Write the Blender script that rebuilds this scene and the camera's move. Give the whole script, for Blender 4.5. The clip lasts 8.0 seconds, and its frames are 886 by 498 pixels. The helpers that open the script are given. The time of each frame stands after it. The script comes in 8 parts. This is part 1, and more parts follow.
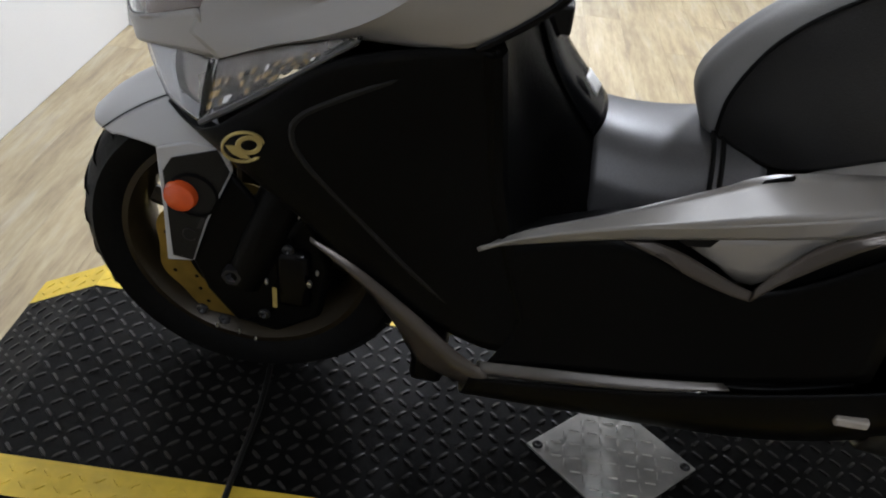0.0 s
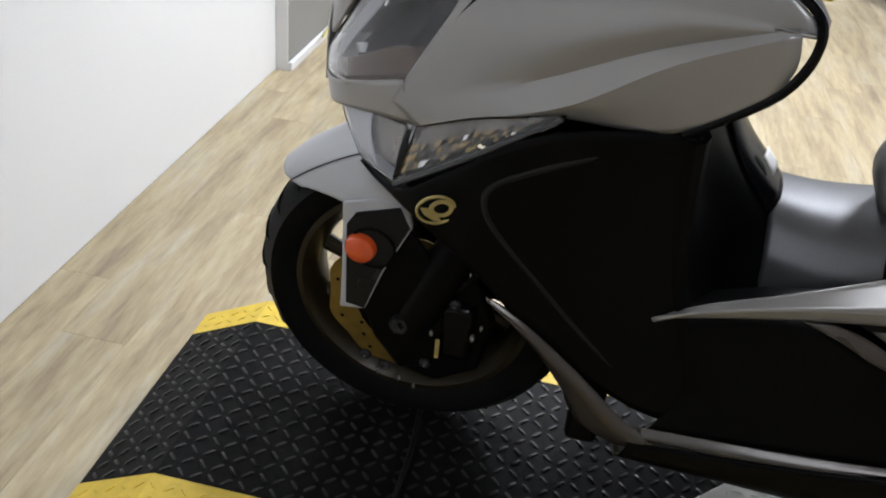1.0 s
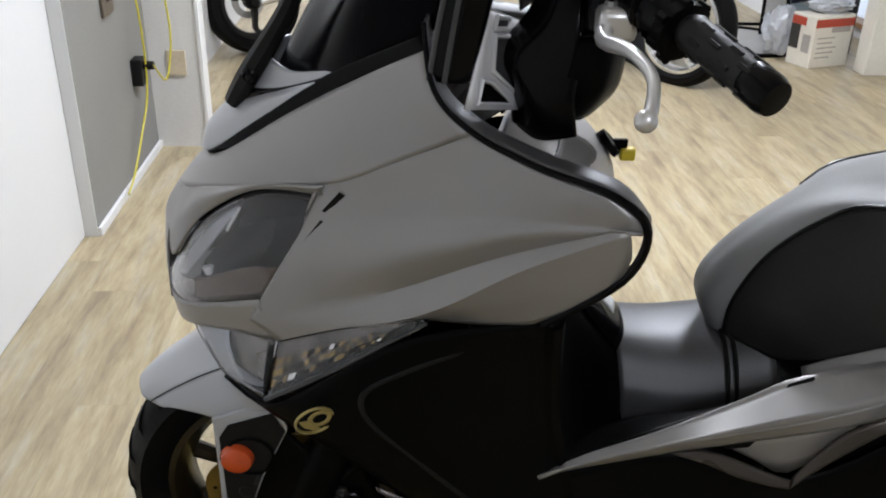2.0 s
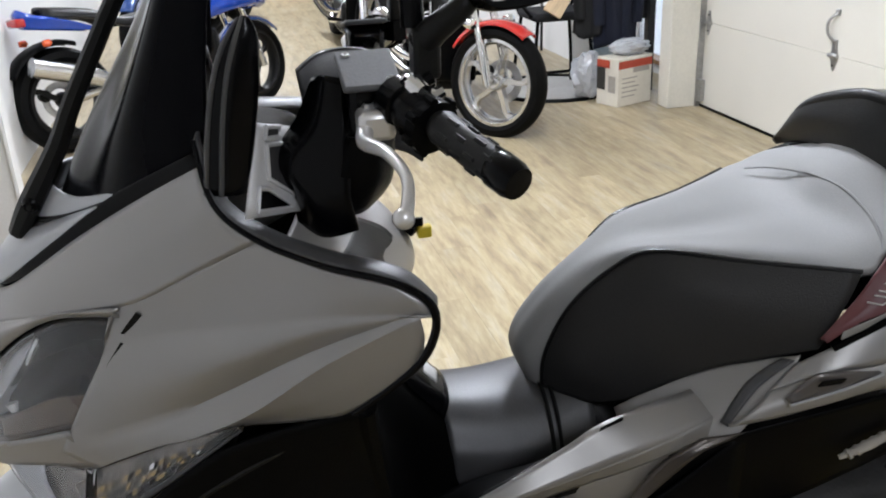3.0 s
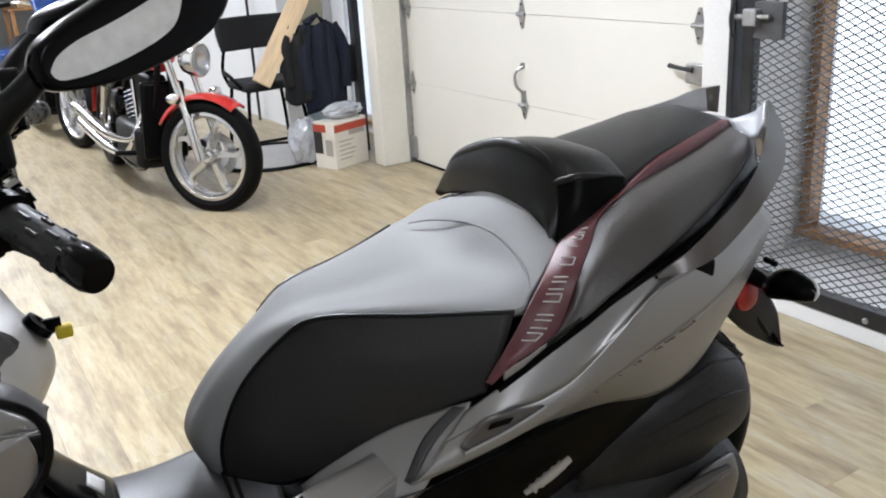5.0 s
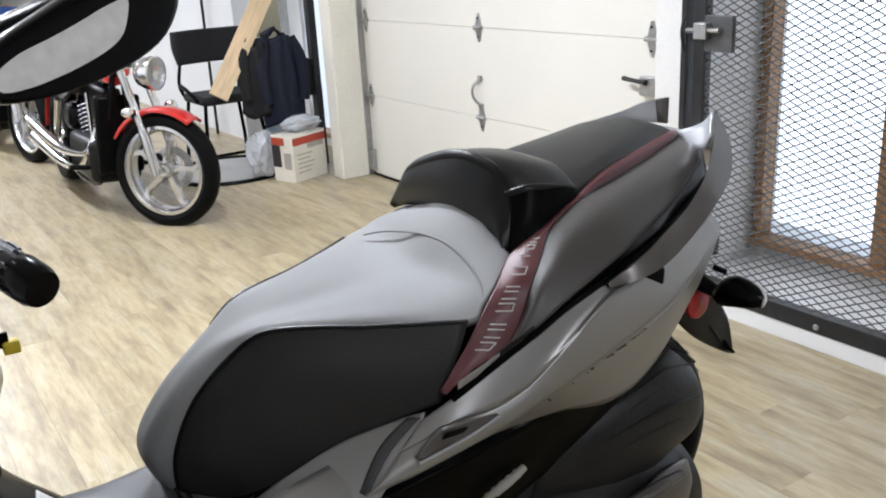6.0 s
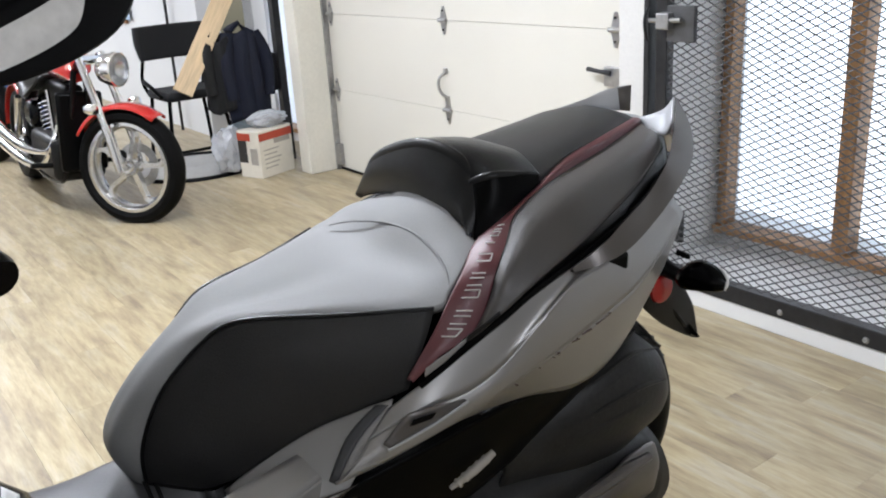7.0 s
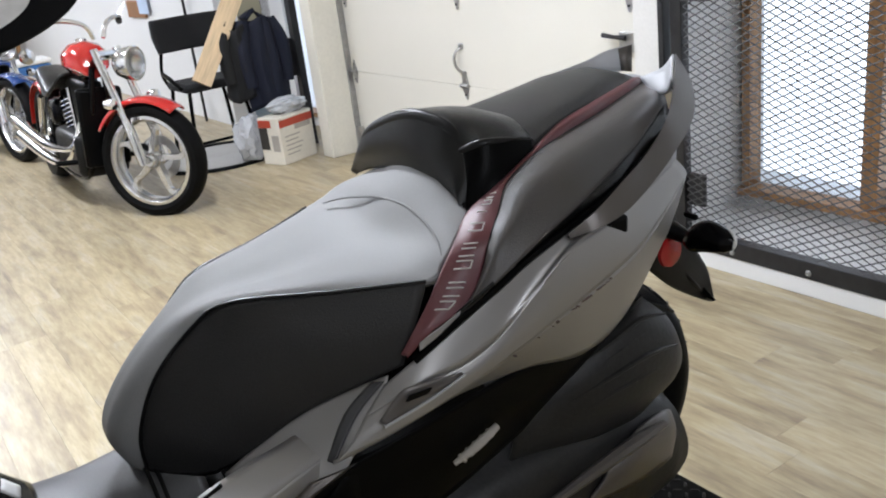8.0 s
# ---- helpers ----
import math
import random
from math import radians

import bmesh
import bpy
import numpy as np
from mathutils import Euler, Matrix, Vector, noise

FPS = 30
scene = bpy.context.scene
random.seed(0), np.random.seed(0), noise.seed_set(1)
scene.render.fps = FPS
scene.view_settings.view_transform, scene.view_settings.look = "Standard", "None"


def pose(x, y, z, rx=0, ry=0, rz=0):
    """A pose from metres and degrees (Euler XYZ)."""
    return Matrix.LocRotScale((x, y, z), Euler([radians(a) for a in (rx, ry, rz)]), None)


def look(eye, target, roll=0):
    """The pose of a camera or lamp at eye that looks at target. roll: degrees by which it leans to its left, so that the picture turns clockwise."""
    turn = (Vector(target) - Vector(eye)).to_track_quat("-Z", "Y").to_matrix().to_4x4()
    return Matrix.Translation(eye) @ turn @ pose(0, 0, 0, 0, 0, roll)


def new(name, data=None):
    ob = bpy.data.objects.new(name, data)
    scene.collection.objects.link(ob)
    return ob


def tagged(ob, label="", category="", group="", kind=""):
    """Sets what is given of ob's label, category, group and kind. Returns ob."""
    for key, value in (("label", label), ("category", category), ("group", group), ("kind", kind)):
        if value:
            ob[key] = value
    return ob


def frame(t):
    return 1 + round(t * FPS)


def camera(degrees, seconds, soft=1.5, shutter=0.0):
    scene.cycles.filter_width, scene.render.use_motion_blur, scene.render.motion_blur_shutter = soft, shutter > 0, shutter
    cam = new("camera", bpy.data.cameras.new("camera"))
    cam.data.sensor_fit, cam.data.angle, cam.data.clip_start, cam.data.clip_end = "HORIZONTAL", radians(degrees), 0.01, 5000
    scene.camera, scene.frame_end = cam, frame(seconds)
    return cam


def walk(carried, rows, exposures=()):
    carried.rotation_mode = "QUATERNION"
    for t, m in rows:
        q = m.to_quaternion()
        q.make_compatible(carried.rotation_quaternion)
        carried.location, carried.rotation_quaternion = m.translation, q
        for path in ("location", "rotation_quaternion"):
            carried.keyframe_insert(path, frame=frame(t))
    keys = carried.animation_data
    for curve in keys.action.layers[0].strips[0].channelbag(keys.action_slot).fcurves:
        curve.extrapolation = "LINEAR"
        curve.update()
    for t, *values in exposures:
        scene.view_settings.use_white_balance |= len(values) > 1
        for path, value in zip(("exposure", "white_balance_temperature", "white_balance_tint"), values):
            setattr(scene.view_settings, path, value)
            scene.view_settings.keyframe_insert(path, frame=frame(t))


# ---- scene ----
cam = camera(53.0, 8.0, soft=2.0)
PATH = [
    (0, (3.616, -2.722, 1.229), (1.962, -2.765, 0.106), 6.9),
    (0.5, (3.645, -2.783, 1.243), (1.992, -3.0, 0.139), 6.9),
    (1, (3.655, -2.832, 1.271), (1.986, -3.093, 0.2), 6.2),
    (1.5, (3.63, -2.884, 1.347), (1.91, -2.955, 0.328), 0.6),
    (2, (3.617, -2.896, 1.413), (1.83, -2.783, 0.522), 1.4),
    (2.2, (3.628, -2.896, 1.431), (1.826, -2.71, 0.584), 1.1),
    (3.3, (3.655, -2.791, 1.46), (1.867, -2.279, 0.725), -3.0),
    (3.5, (3.677, -2.773, 1.459), (1.893, -2.201, 0.758), -2.9),
    (4, (3.665, -2.73, 1.448), (1.953, -1.971, 0.745), -3.0),
    (4.5, (3.654, -2.701, 1.448), (1.991, -1.82, 0.771), -3.2),
    (5, (3.657, -2.685, 1.449), (2.031, -1.73, 0.784), -3.6),
    (6.5, (3.677, -2.679, 1.447), (2.111, -1.616, 0.802), -3.3),
    (7, (3.681, -2.679, 1.44), (2.136, -1.593, 0.782), -3.6),
    (7.5, (3.684, -2.71, 1.434), (2.078, -1.714, 0.777), -6.5),
    (8, (3.698, -2.615, 1.413), (2.116, -1.606, 0.72), -7.2),
]
EXPOSURES = [(0, 0.0), (0.5, 0.06), (1, 0.18), (1.5, 0.08), (2, 0.0), (3.5, 0.06), (5, 0.12), (6.5, 0.11), (8, 0.03)]
walk(cam, [(t, look(eye, target, roll)) for t, eye, target, roll in PATH], EXPOSURES)

# ---- world and lights ----
world = bpy.data.worlds.new("world")
scene.world = world
world.use_nodes = True
sky = world.node_tree.nodes.new("ShaderNodeTexSky")
sky.sky_type, sky.sun_disc = "NISHITA", False
sky.sun_elevation, sky.sun_rotation = radians(35), radians(200)
world.node_tree.links.new(sky.outputs[0], world.node_tree.nodes["Background"].inputs[0])
world.node_tree.nodes["Background"].inputs[1].default_value = 0.12


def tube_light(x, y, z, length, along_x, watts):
    """The light of one assumed fluorescent fitting under the ceiling."""
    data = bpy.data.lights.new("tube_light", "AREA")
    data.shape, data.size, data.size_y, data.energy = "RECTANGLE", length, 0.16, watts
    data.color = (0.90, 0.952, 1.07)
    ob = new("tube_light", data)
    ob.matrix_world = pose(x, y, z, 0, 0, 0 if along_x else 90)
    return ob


# Fittings are assumed; the one at x 5.6 is added as frontal fill.
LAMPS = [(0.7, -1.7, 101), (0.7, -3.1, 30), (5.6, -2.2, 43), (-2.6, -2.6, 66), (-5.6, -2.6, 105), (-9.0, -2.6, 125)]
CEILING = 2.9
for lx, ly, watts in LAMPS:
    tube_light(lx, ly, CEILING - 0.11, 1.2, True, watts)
day = bpy.data.lights.new("window_daylight", "AREA")
day.shape, day.size, day.size_y, day.energy = "RECTANGLE", 1.8, 1.9, 14
day.color = (0.86, 0.93, 1.0)
window_day = new("window_daylight", day)
window_day.matrix_world = pose(2.29, 0.527, 1.2, -90, 0, 0)


# ---- materials ----
def mat(name, base, rough=0.5, metal=0.0, vary=0.12, grain=60.0, patch_scale=4.0, bump=0.02, coat=0.0, aniso_scale=None, glow=None, shine=0.5):
    """A surface with colour and gloss that vary at two scales, and a fine relief."""
    m = bpy.data.materials.new(name)
    m.use_nodes = True
    nt = m.node_tree
    nodes, links = nt.nodes, nt.links
    bsdf = nodes["Principled BSDF"]
    co = nodes.new("ShaderNodeTexCoord")
    mp = nodes.new("ShaderNodeMapping")
    mp.inputs["Scale"].default_value = aniso_scale or (1, 1, 1)
    links.new(co.outputs["Object"], mp.inputs[0])
    fine = nodes.new("ShaderNodeTexNoise")
    fine.inputs["Scale"].default_value, fine.inputs["Detail"].default_value = grain, 4
    broad = nodes.new("ShaderNodeTexNoise")
    broad.inputs["Scale"].default_value, broad.inputs["Detail"].default_value = patch_scale, 3
    for n in (fine, broad):
        links.new(mp.outputs[0], n.inputs["Vector"])
    mix = nodes.new("ShaderNodeMix")
    mix.data_type = "FLOAT"
    mix.inputs[0].default_value = 0.5
    links.new(fine.outputs["Fac"], mix.inputs[2])
    links.new(broad.outputs["Fac"], mix.inputs[3])
    ramp = nodes.new("ShaderNodeValToRGB")
    lo = [c * (1 - vary) for c in base]
    hi = [min(1, c * (1 + vary)) for c in base]
    ramp.color_ramp.elements[0].position, ramp.color_ramp.elements[1].position = 0.32, 0.68
    ramp.color_ramp.elements[0].color, ramp.color_ramp.elements[1].color = (*lo, 1), (*hi, 1)
    links.new(mix.outputs[0], ramp.inputs[0])
    links.new(ramp.outputs[0], bsdf.inputs["Base Color"])
    span = nodes.new("ShaderNodeMapRange")
    span.inputs["To Min"].default_value, span.inputs["To Max"].default_value = max(0.02, rough - 0.08), min(1, rough + 0.08)
    links.new(broad.outputs["Fac"], span.inputs[0])
    links.new(span.outputs[0], bsdf.inputs["Roughness"])
    bsdf.inputs["Metallic"].default_value = metal
    bsdf.inputs["Specular IOR Level"].default_value = shine
    bsdf.inputs["Coat Weight"].default_value = coat
    if bump:
        b = nodes.new("ShaderNodeBump")
        b.inputs["Strength"].default_value, b.inputs["Distance"].default_value = min(1.0, bump * 10), 0.002
        links.new(fine.outputs["Fac"], b.inputs["Height"])
        links.new(b.outputs[0], bsdf.inputs["Normal"])
    if glow:
        bsdf.inputs["Emission Color"].default_value = (*glow[0], 1)
        bsdf.inputs["Emission Strength"].default_value = glow[1]
    return m


def clear(name, tint, rough=0.03, ior=1.45):
    m = bpy.data.materials.new(name)
    m.use_nodes = True
    b = m.node_tree.nodes["Principled BSDF"]
    b.inputs["Base Color"].default_value = (*tint, 1)
    b.inputs["Transmission Weight"].default_value, b.inputs["Roughness"].default_value, b.inputs["IOR"].default_value = 1.0, rough, ior
    return m


def plank_material():
    """Pale vinyl planks: a tone for each board, long streaks, knots and scuffs."""
    m = bpy.data.materials.new("vinyl_plank")
    m.use_nodes = True
    nodes, links = m.node_tree.nodes, m.node_tree.links
    bsdf = nodes["Principled BSDF"]
    geo = nodes.new("ShaderNodeNewGeometry")
    info = nodes.new("ShaderNodeObjectInfo")
    shift = nodes.new("ShaderNodeVectorMath")
    shift.operation = "MULTIPLY_ADD"
    links.new(info.outputs["Random"], shift.inputs[0])
    shift.inputs[1].default_value = (9.0, 5.0, 0.0)
    links.new(geo.outputs["Position"], shift.inputs[2])

    def streaks(scale, stretch, detail):
        mp = nodes.new("ShaderNodeMapping")
        mp.inputs["Scale"].default_value = stretch
        links.new(shift.outputs[0], mp.inputs[0])
        n = nodes.new("ShaderNodeTexNoise")
        n.inputs["Scale"].default_value, n.inputs["Detail"].default_value = scale, detail
        links.new(mp.outputs[0], n.inputs["Vector"])
        return n

    def ramp(src, stops):
        r = nodes.new("ShaderNodeValToRGB")
        r.color_ramp.elements[0].position, r.color_ramp.elements[0].color = stops[0][0], (*stops[0][1], 1)
        r.color_ramp.elements[1].position, r.color_ramp.elements[1].color = stops[-1][0], (*stops[-1][1], 1)
        for p, c in stops[1:-1]:
            r.color_ramp.elements.new(p).color = (*c, 1)
        links.new(src, r.inputs[0])
        return r.outputs[0]

    def blend(kind, fac, a, b):
        x = nodes.new("ShaderNodeMix")
        x.data_type, x.blend_type = "RGBA", kind
        if isinstance(fac, float):
            x.inputs[0].default_value = fac
        else:
            links.new(fac, x.inputs[0])
        links.new(a, x.inputs[6])
        links.new(b, x.inputs[7])
        return x.outputs[2]

    broad = streaks(1.0, (2.2, 15.0, 1.0), 7)
    mid = streaks(1.0, (7.0, 48.0, 1.0), 6)
    fine = streaks(1.0, (16.0, 150.0, 1.0), 5)
    worn = streaks(1.0, (2.4, 6.5, 1.0), 8)
    for n in (broad, mid, fine, worn):
        n.inputs["Roughness"].default_value = 0.62
    tone = ramp(broad.outputs["Fac"], [(0.30, (0.235, 0.19, 0.132)), (0.44, (0.345, 0.285, 0.182)), (0.53, (0.405, 0.345, 0.222)), (0.66, (0.425, 0.382, 0.292))])
    streak = ramp(mid.outputs["Fac"], [(0.34, (0.80, 0.775, 0.75)), (0.52, (1.0, 0.985, 0.96)), (0.70, (1.07, 1.07, 1.07))])
    col = blend("MULTIPLY", 0.85, tone, streak)
    grain = ramp(fine.outputs["Fac"], [(0.36, (0.80, 0.775, 0.74)), (0.6, (1.03, 1.03, 1.03))])
    col = blend("MULTIPLY", 0.5, col, grain)
    each = ramp(info.outputs["Random"], [(0.0, (0.86, 0.85, 0.83)), (0.5, (1.0, 0.99, 0.97)), (1.0, (1.08, 1.07, 1.05))])
    col = blend("MULTIPLY", 0.8, col, each)
    scuff = ramp(worn.outputs["Fac"], [(0.53, (1, 1, 1)), (0.70, (0.62, 0.60, 0.60))])
    col = blend("MULTIPLY", 0.6, col, scuff)
    links.new(col, bsdf.inputs["Base Color"])
    gloss = nodes.new("ShaderNodeMapRange")
    gloss.inputs["To Min"].default_value, gloss.inputs["To Max"].default_value = 0.30, 0.46
    links.new(worn.outputs["Fac"], gloss.inputs[0])
    links.new(gloss.outputs[0], bsdf.inputs["Roughness"])
    b = nodes.new("ShaderNodeBump")
    b.inputs["Strength"].default_value, b.inputs["Distance"].default_value = 0.15, 0.002
    links.new(fine.outputs["Fac"], b.inputs["Height"])
    links.new(b.outputs[0], bsdf.inputs["Normal"])
    return m


PLANK = plank_material()
WALL = mat("white_wall_paint", (0.71, 0.712, 0.71), 0.6, vary=0.04, grain=220, patch_scale=1.2, bump=0.01)
GREY_WALL = mat("grey_wall_paint", (0.225, 0.22, 0.208), 0.65, vary=0.12, grain=160, patch_scale=2.0)
CREAM = mat("cream_door_paint", (0.645, 0.625, 0.565), 0.45, vary=0.05, grain=180, patch_scale=1.5, bump=0.01)
PILLAR_PAINT = mat("off_white_pillar_paint", (0.63, 0.62, 0.60), 0.55, vary=0.06, grain=90, patch_scale=2.0)
COLUMN_PAINT = mat("cream_column_paint", (0.66, 0.635, 0.56), 0.5, vary=0.07, grain=60, patch_scale=2.5)
CEIL = mat("ceiling_white", (0.75, 0.75, 0.75), 0.8, vary=0.05)
STEEL = mat("galvanised_steel", (0.42, 0.42, 0.42), 0.35, 0.9, vary=0.2, grain=40)
DARK_STEEL = mat("dark_steel", (0.022, 0.022, 0.024), 0.45, 0.4, vary=0.35, grain=30, patch_scale=7)
MESH_STEEL = mat("expanded_mesh_steel", (0.075, 0.075, 0.078), 0.5, 0.3, vary=0.3, grain=30)
WOOD = mat("varnished_wood", (0.30, 0.15, 0.055), 0.4, vary=0.35, grain=14, patch_scale=5, aniso_scale=(6, 6, 0.7), coat=0.2)
PALE_WOOD = mat("raw_pine", (0.62, 0.46, 0.28), 0.55, vary=0.2, grain=12, patch_scale=5, aniso_scale=(8, 8, 0.8))
DECK = mat("black_tread_plate", (0.007, 0.0068, 0.0066), 0.42, 0.0, vary=0.5, grain=25, patch_scale=5, bump=0.03, shine=0.07)
LUG = mat("worn_black_lugs", (0.03, 0.028, 0.026), 0.36, 0.3, vary=0.7, grain=30, patch_scale=6, bump=0.03, shine=0.4)
PLATE = mat("bare_aluminium", (0.46, 0.45, 0.42), 0.42, 0.7, vary=0.2, grain=35, patch_scale=14)
YELLOW = mat("yellow_floor_paint", (0.66, 0.47, 0.05), 0.5, vary=0.14, grain=40, patch_scale=10)
FIN_PAINT = mat("dark_bronze_paint", (0.064, 0.054, 0.046), 0.3, 0.4, vary=0.15, grain=500, patch_scale=5, bump=0.006)
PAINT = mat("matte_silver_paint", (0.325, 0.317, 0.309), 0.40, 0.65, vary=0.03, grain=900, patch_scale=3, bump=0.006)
# Grey drive trim, and silver darkened to stand for shade on rail and recess.
PAINT_GREY_SHADED = mat("grey_and_shaded_silver", (0.13, 0.119, 0.112), 0.36, 0.6, vary=0.05, grain=700, patch_scale=3, bump=0.006)
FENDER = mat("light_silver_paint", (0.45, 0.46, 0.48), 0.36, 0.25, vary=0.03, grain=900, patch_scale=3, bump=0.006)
BLACK = mat("black_textured_plastic", (0.0025, 0.0025, 0.0025), 0.36, vary=0.25, grain=300, patch_scale=6, bump=0.02, shine=0.055)
GLOSS = mat("gloss_black_plastic", (0.002, 0.002, 0.0025), 0.22, vary=0.2, grain=200, patch_scale=5, bump=0.0, shine=0.13)
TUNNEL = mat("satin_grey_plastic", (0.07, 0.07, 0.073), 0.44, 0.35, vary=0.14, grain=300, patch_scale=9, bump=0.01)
CHARCOAL = mat("charcoal_plastic", (0.010, 0.0098, 0.0095), 0.4, vary=0.2, grain=260, patch_scale=6, bump=0.02, shine=0.15)
RUBBER = mat("tyre_rubber", (0.004, 0.004, 0.004), 0.5, vary=0.3, grain=90, patch_scale=9, bump=0.03, shine=0.07)
GRIP = mat("grip_rubber", (0.014, 0.014, 0.014), 0.5, vary=0.25, grain=120, patch_scale=14, bump=0.02, shine=0.3)
VINYL = mat("grey_seat_vinyl", (0.235, 0.234, 0.234), 0.58, vary=0.07, grain=420, patch_scale=4, bump=0.02, shine=0.4)
VINYL_DARK = mat("charcoal_seat_vinyl", (0.026, 0.0252, 0.0248), 0.42, vary=0.18, grain=420, patch_scale=5, bump=0.04, shine=0.22)
VINYL_BLACK = mat("black_seat_vinyl", (0.005, 0.005, 0.005), 0.33, vary=0.12, grain=420, patch_scale=3, bump=0.03, shine=0.3)
VINYL_BROWN = mat("brown_grey_seat_vinyl", (0.062, 0.056, 0.052), 0.42, vary=0.07, grain=420, patch_scale=3, bump=0.03)
MAROON = mat("maroon_vinyl", (0.115, 0.033, 0.037), 0.42, vary=0.1, grain=420, patch_scale=4, bump=0.02)
LETTER = mat("pale_grey_print", (0.5, 0.47, 0.45), 0.5, vary=0.05)
CHROME = mat("chrome", (0.8, 0.8, 0.8), 0.08, 1.0, vary=0.03, bump=0.0)
ALLOY = mat("silver_cast_alloy", (0.64, 0.64, 0.64), 0.22, 0.95, vary=0.06, bump=0.01)
BRASS = mat("gold_brake_disc", (0.26, 0.18, 0.045), 0.42, 0.85, vary=0.25, grain=50)
GOLD = mat("gold_print", (0.45, 0.36, 0.14), 0.35, 0.5, vary=0.1)
BRONZE_RIM = mat("dark_bronze_rim", (0.02, 0.014, 0.006), 0.35, 0.4, vary=0.2)
ORANGE = mat("orange_lens", (0.62, 0.085, 0.018), 0.22, vary=0.12, grain=60, coat=0.5)
RED = mat("red_lens", (0.45, 0.02, 0.02), 0.2, vary=0.1, coat=0.5)
RED_PAINT = mat("red_motorcycle_paint", (0.48, 0.018, 0.014), 0.2, vary=0.05, bump=0, coat=0.8)
BLUE_PAINT = mat("blue_motorcycle_paint", (0.004, 0.055, 0.42), 0.2, 0.2, vary=0.08, bump=0, coat=0.8)
NAVY_PAINT = mat("dark_blue_paint", (0.012, 0.05, 0.2), 0.2, 0.2, vary=0.08, bump=0, coat=0.8)
NAVY_CLOTH = mat("navy_cloth", (0.0045, 0.0065, 0.018), 0.9, vary=0.3, grain=120, patch_scale=8, bump=0.05)
BLACK_CLOTH = mat("black_cloth", (0.008, 0.008, 0.009), 0.9, vary=0.3, grain=160, bump=0.05)
CARD = mat("white_printed_card", (0.68, 0.64, 0.55), 0.6, vary=0.06, grain=30)
CARD_RED = mat("red_printed_card", (0.42, 0.06, 0.03), 0.6, vary=0.1)
CARD_BLACK = mat("black_printed_card", (0.03, 0.028, 0.025), 0.6, vary=0.1)
CARD_GREY = mat("grey_printed_card", (0.36, 0.33, 0.29), 0.6, vary=0.1)
WHITE_PLASTIC = mat("white_plastic", (0.75, 0.75, 0.74), 0.4, vary=0.05)
YELLOW_CABLE = mat("yellow_cable", (0.52, 0.45, 0.03), 0.4, vary=0.1)
YELLOW_TAG = mat("yellow_tag", (0.65, 0.5, 0.03), 0.4, vary=0.1)
SILVER_LEVER = mat("polished_alloy", (0.72, 0.71, 0.70), 0.36, 0.75, vary=0.05, bump=0)
FILM = mat("thin_plastic_film", (0.72, 0.74, 0.77), 0.22, vary=0.1, grain=30, patch_scale=12, bump=0.04)
FILM.node_tree.nodes["Principled BSDF"].inputs["Transmission Weight"].default_value = 0.45
LENS = clear("clear_lens", (0.9, 0.91, 0.93))
SMOKED = mat("smoked_screen", (0.002, 0.002, 0.003), 0.16, vary=0.1, bump=0, shine=0.05)
MIRROR = mat("mirror_glass", (0.80, 0.79, 0.77), 0.14, 1.0, vary=0.14, grain=70, patch_scale=38, bump=0)
DAYLIGHT = mat("bright_daylight_blind", (0.5, 0.53, 0.58), 0.8, vary=0.03, glow=((0.76, 0.87, 1.0), 0.62))
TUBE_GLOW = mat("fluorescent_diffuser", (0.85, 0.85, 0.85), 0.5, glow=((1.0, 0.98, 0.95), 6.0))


# ---- shape helpers ----
def part(name, bm, material, parent=None, label="", thick=0.0, bevel=0.0, smooth=True, split=40.0):
    """Links a bmesh as one mesh object under a thing or a part."""
    me = bpy.data.meshes.new(name)
    bmesh.ops.recalc_face_normals(bm, faces=bm.faces)
    bm.to_mesh(me)
    bm.free()
    me.materials.append(material)
    if smooth:
        me.shade_smooth()
        me.set_sharp_from_angle(angle=radians(split))
    ob = new(name, me)
    if parent:
        ob.parent = parent
    if thick:
        mod = ob.modifiers.new("thickness", "SOLIDIFY")
        mod.thickness, mod.offset = thick, -1
    if bevel:
        mod = ob.modifiers.new("edges", "BEVEL")
        mod.width, mod.segments, mod.limit_method, mod.angle_limit = bevel, 2, "ANGLE", radians(40)
    return tagged(ob, label)


def thing(name, m, label, category, group="", kind=""):
    ob = new(name)
    ob.empty_display_size = 0.1
    ob.matrix_world = m
    return tagged(ob, label, category, group, kind)


def box(x0, x1, y0, y1, z0, z1, bm=None):
    bm = bm or bmesh.new()
    vs = [bm.verts.new((x, y, z)) for z in (z0, z1) for y in (y0, y1) for x in (x0, x1)]
    for f in ((0, 2, 3, 1), (4, 5, 7, 6), (0, 1, 5, 4), (2, 6, 7, 3), (0, 4, 6, 2), (1, 3, 7, 5)):
        bm.faces.new([vs[i] for i in f])
    return bm


def spline(pts, n):
    """Points along a smooth curve through pts, n to each span."""
    p = [Vector(q) for q in pts]
    out = []
    for i in range(len(p) - 1):
        a, b, c, d = p[max(i - 1, 0)], p[i], p[i + 1], p[min(i + 2, len(p) - 1)]
        for k in range(n):
            t = k / n
            out.append(0.5 * (2 * b + (c - a) * t + (2 * a - 5 * b + 4 * c - d) * t * t + (3 * b - a - 3 * c + d) * t ** 3))
    out.append(p[-1])
    return out


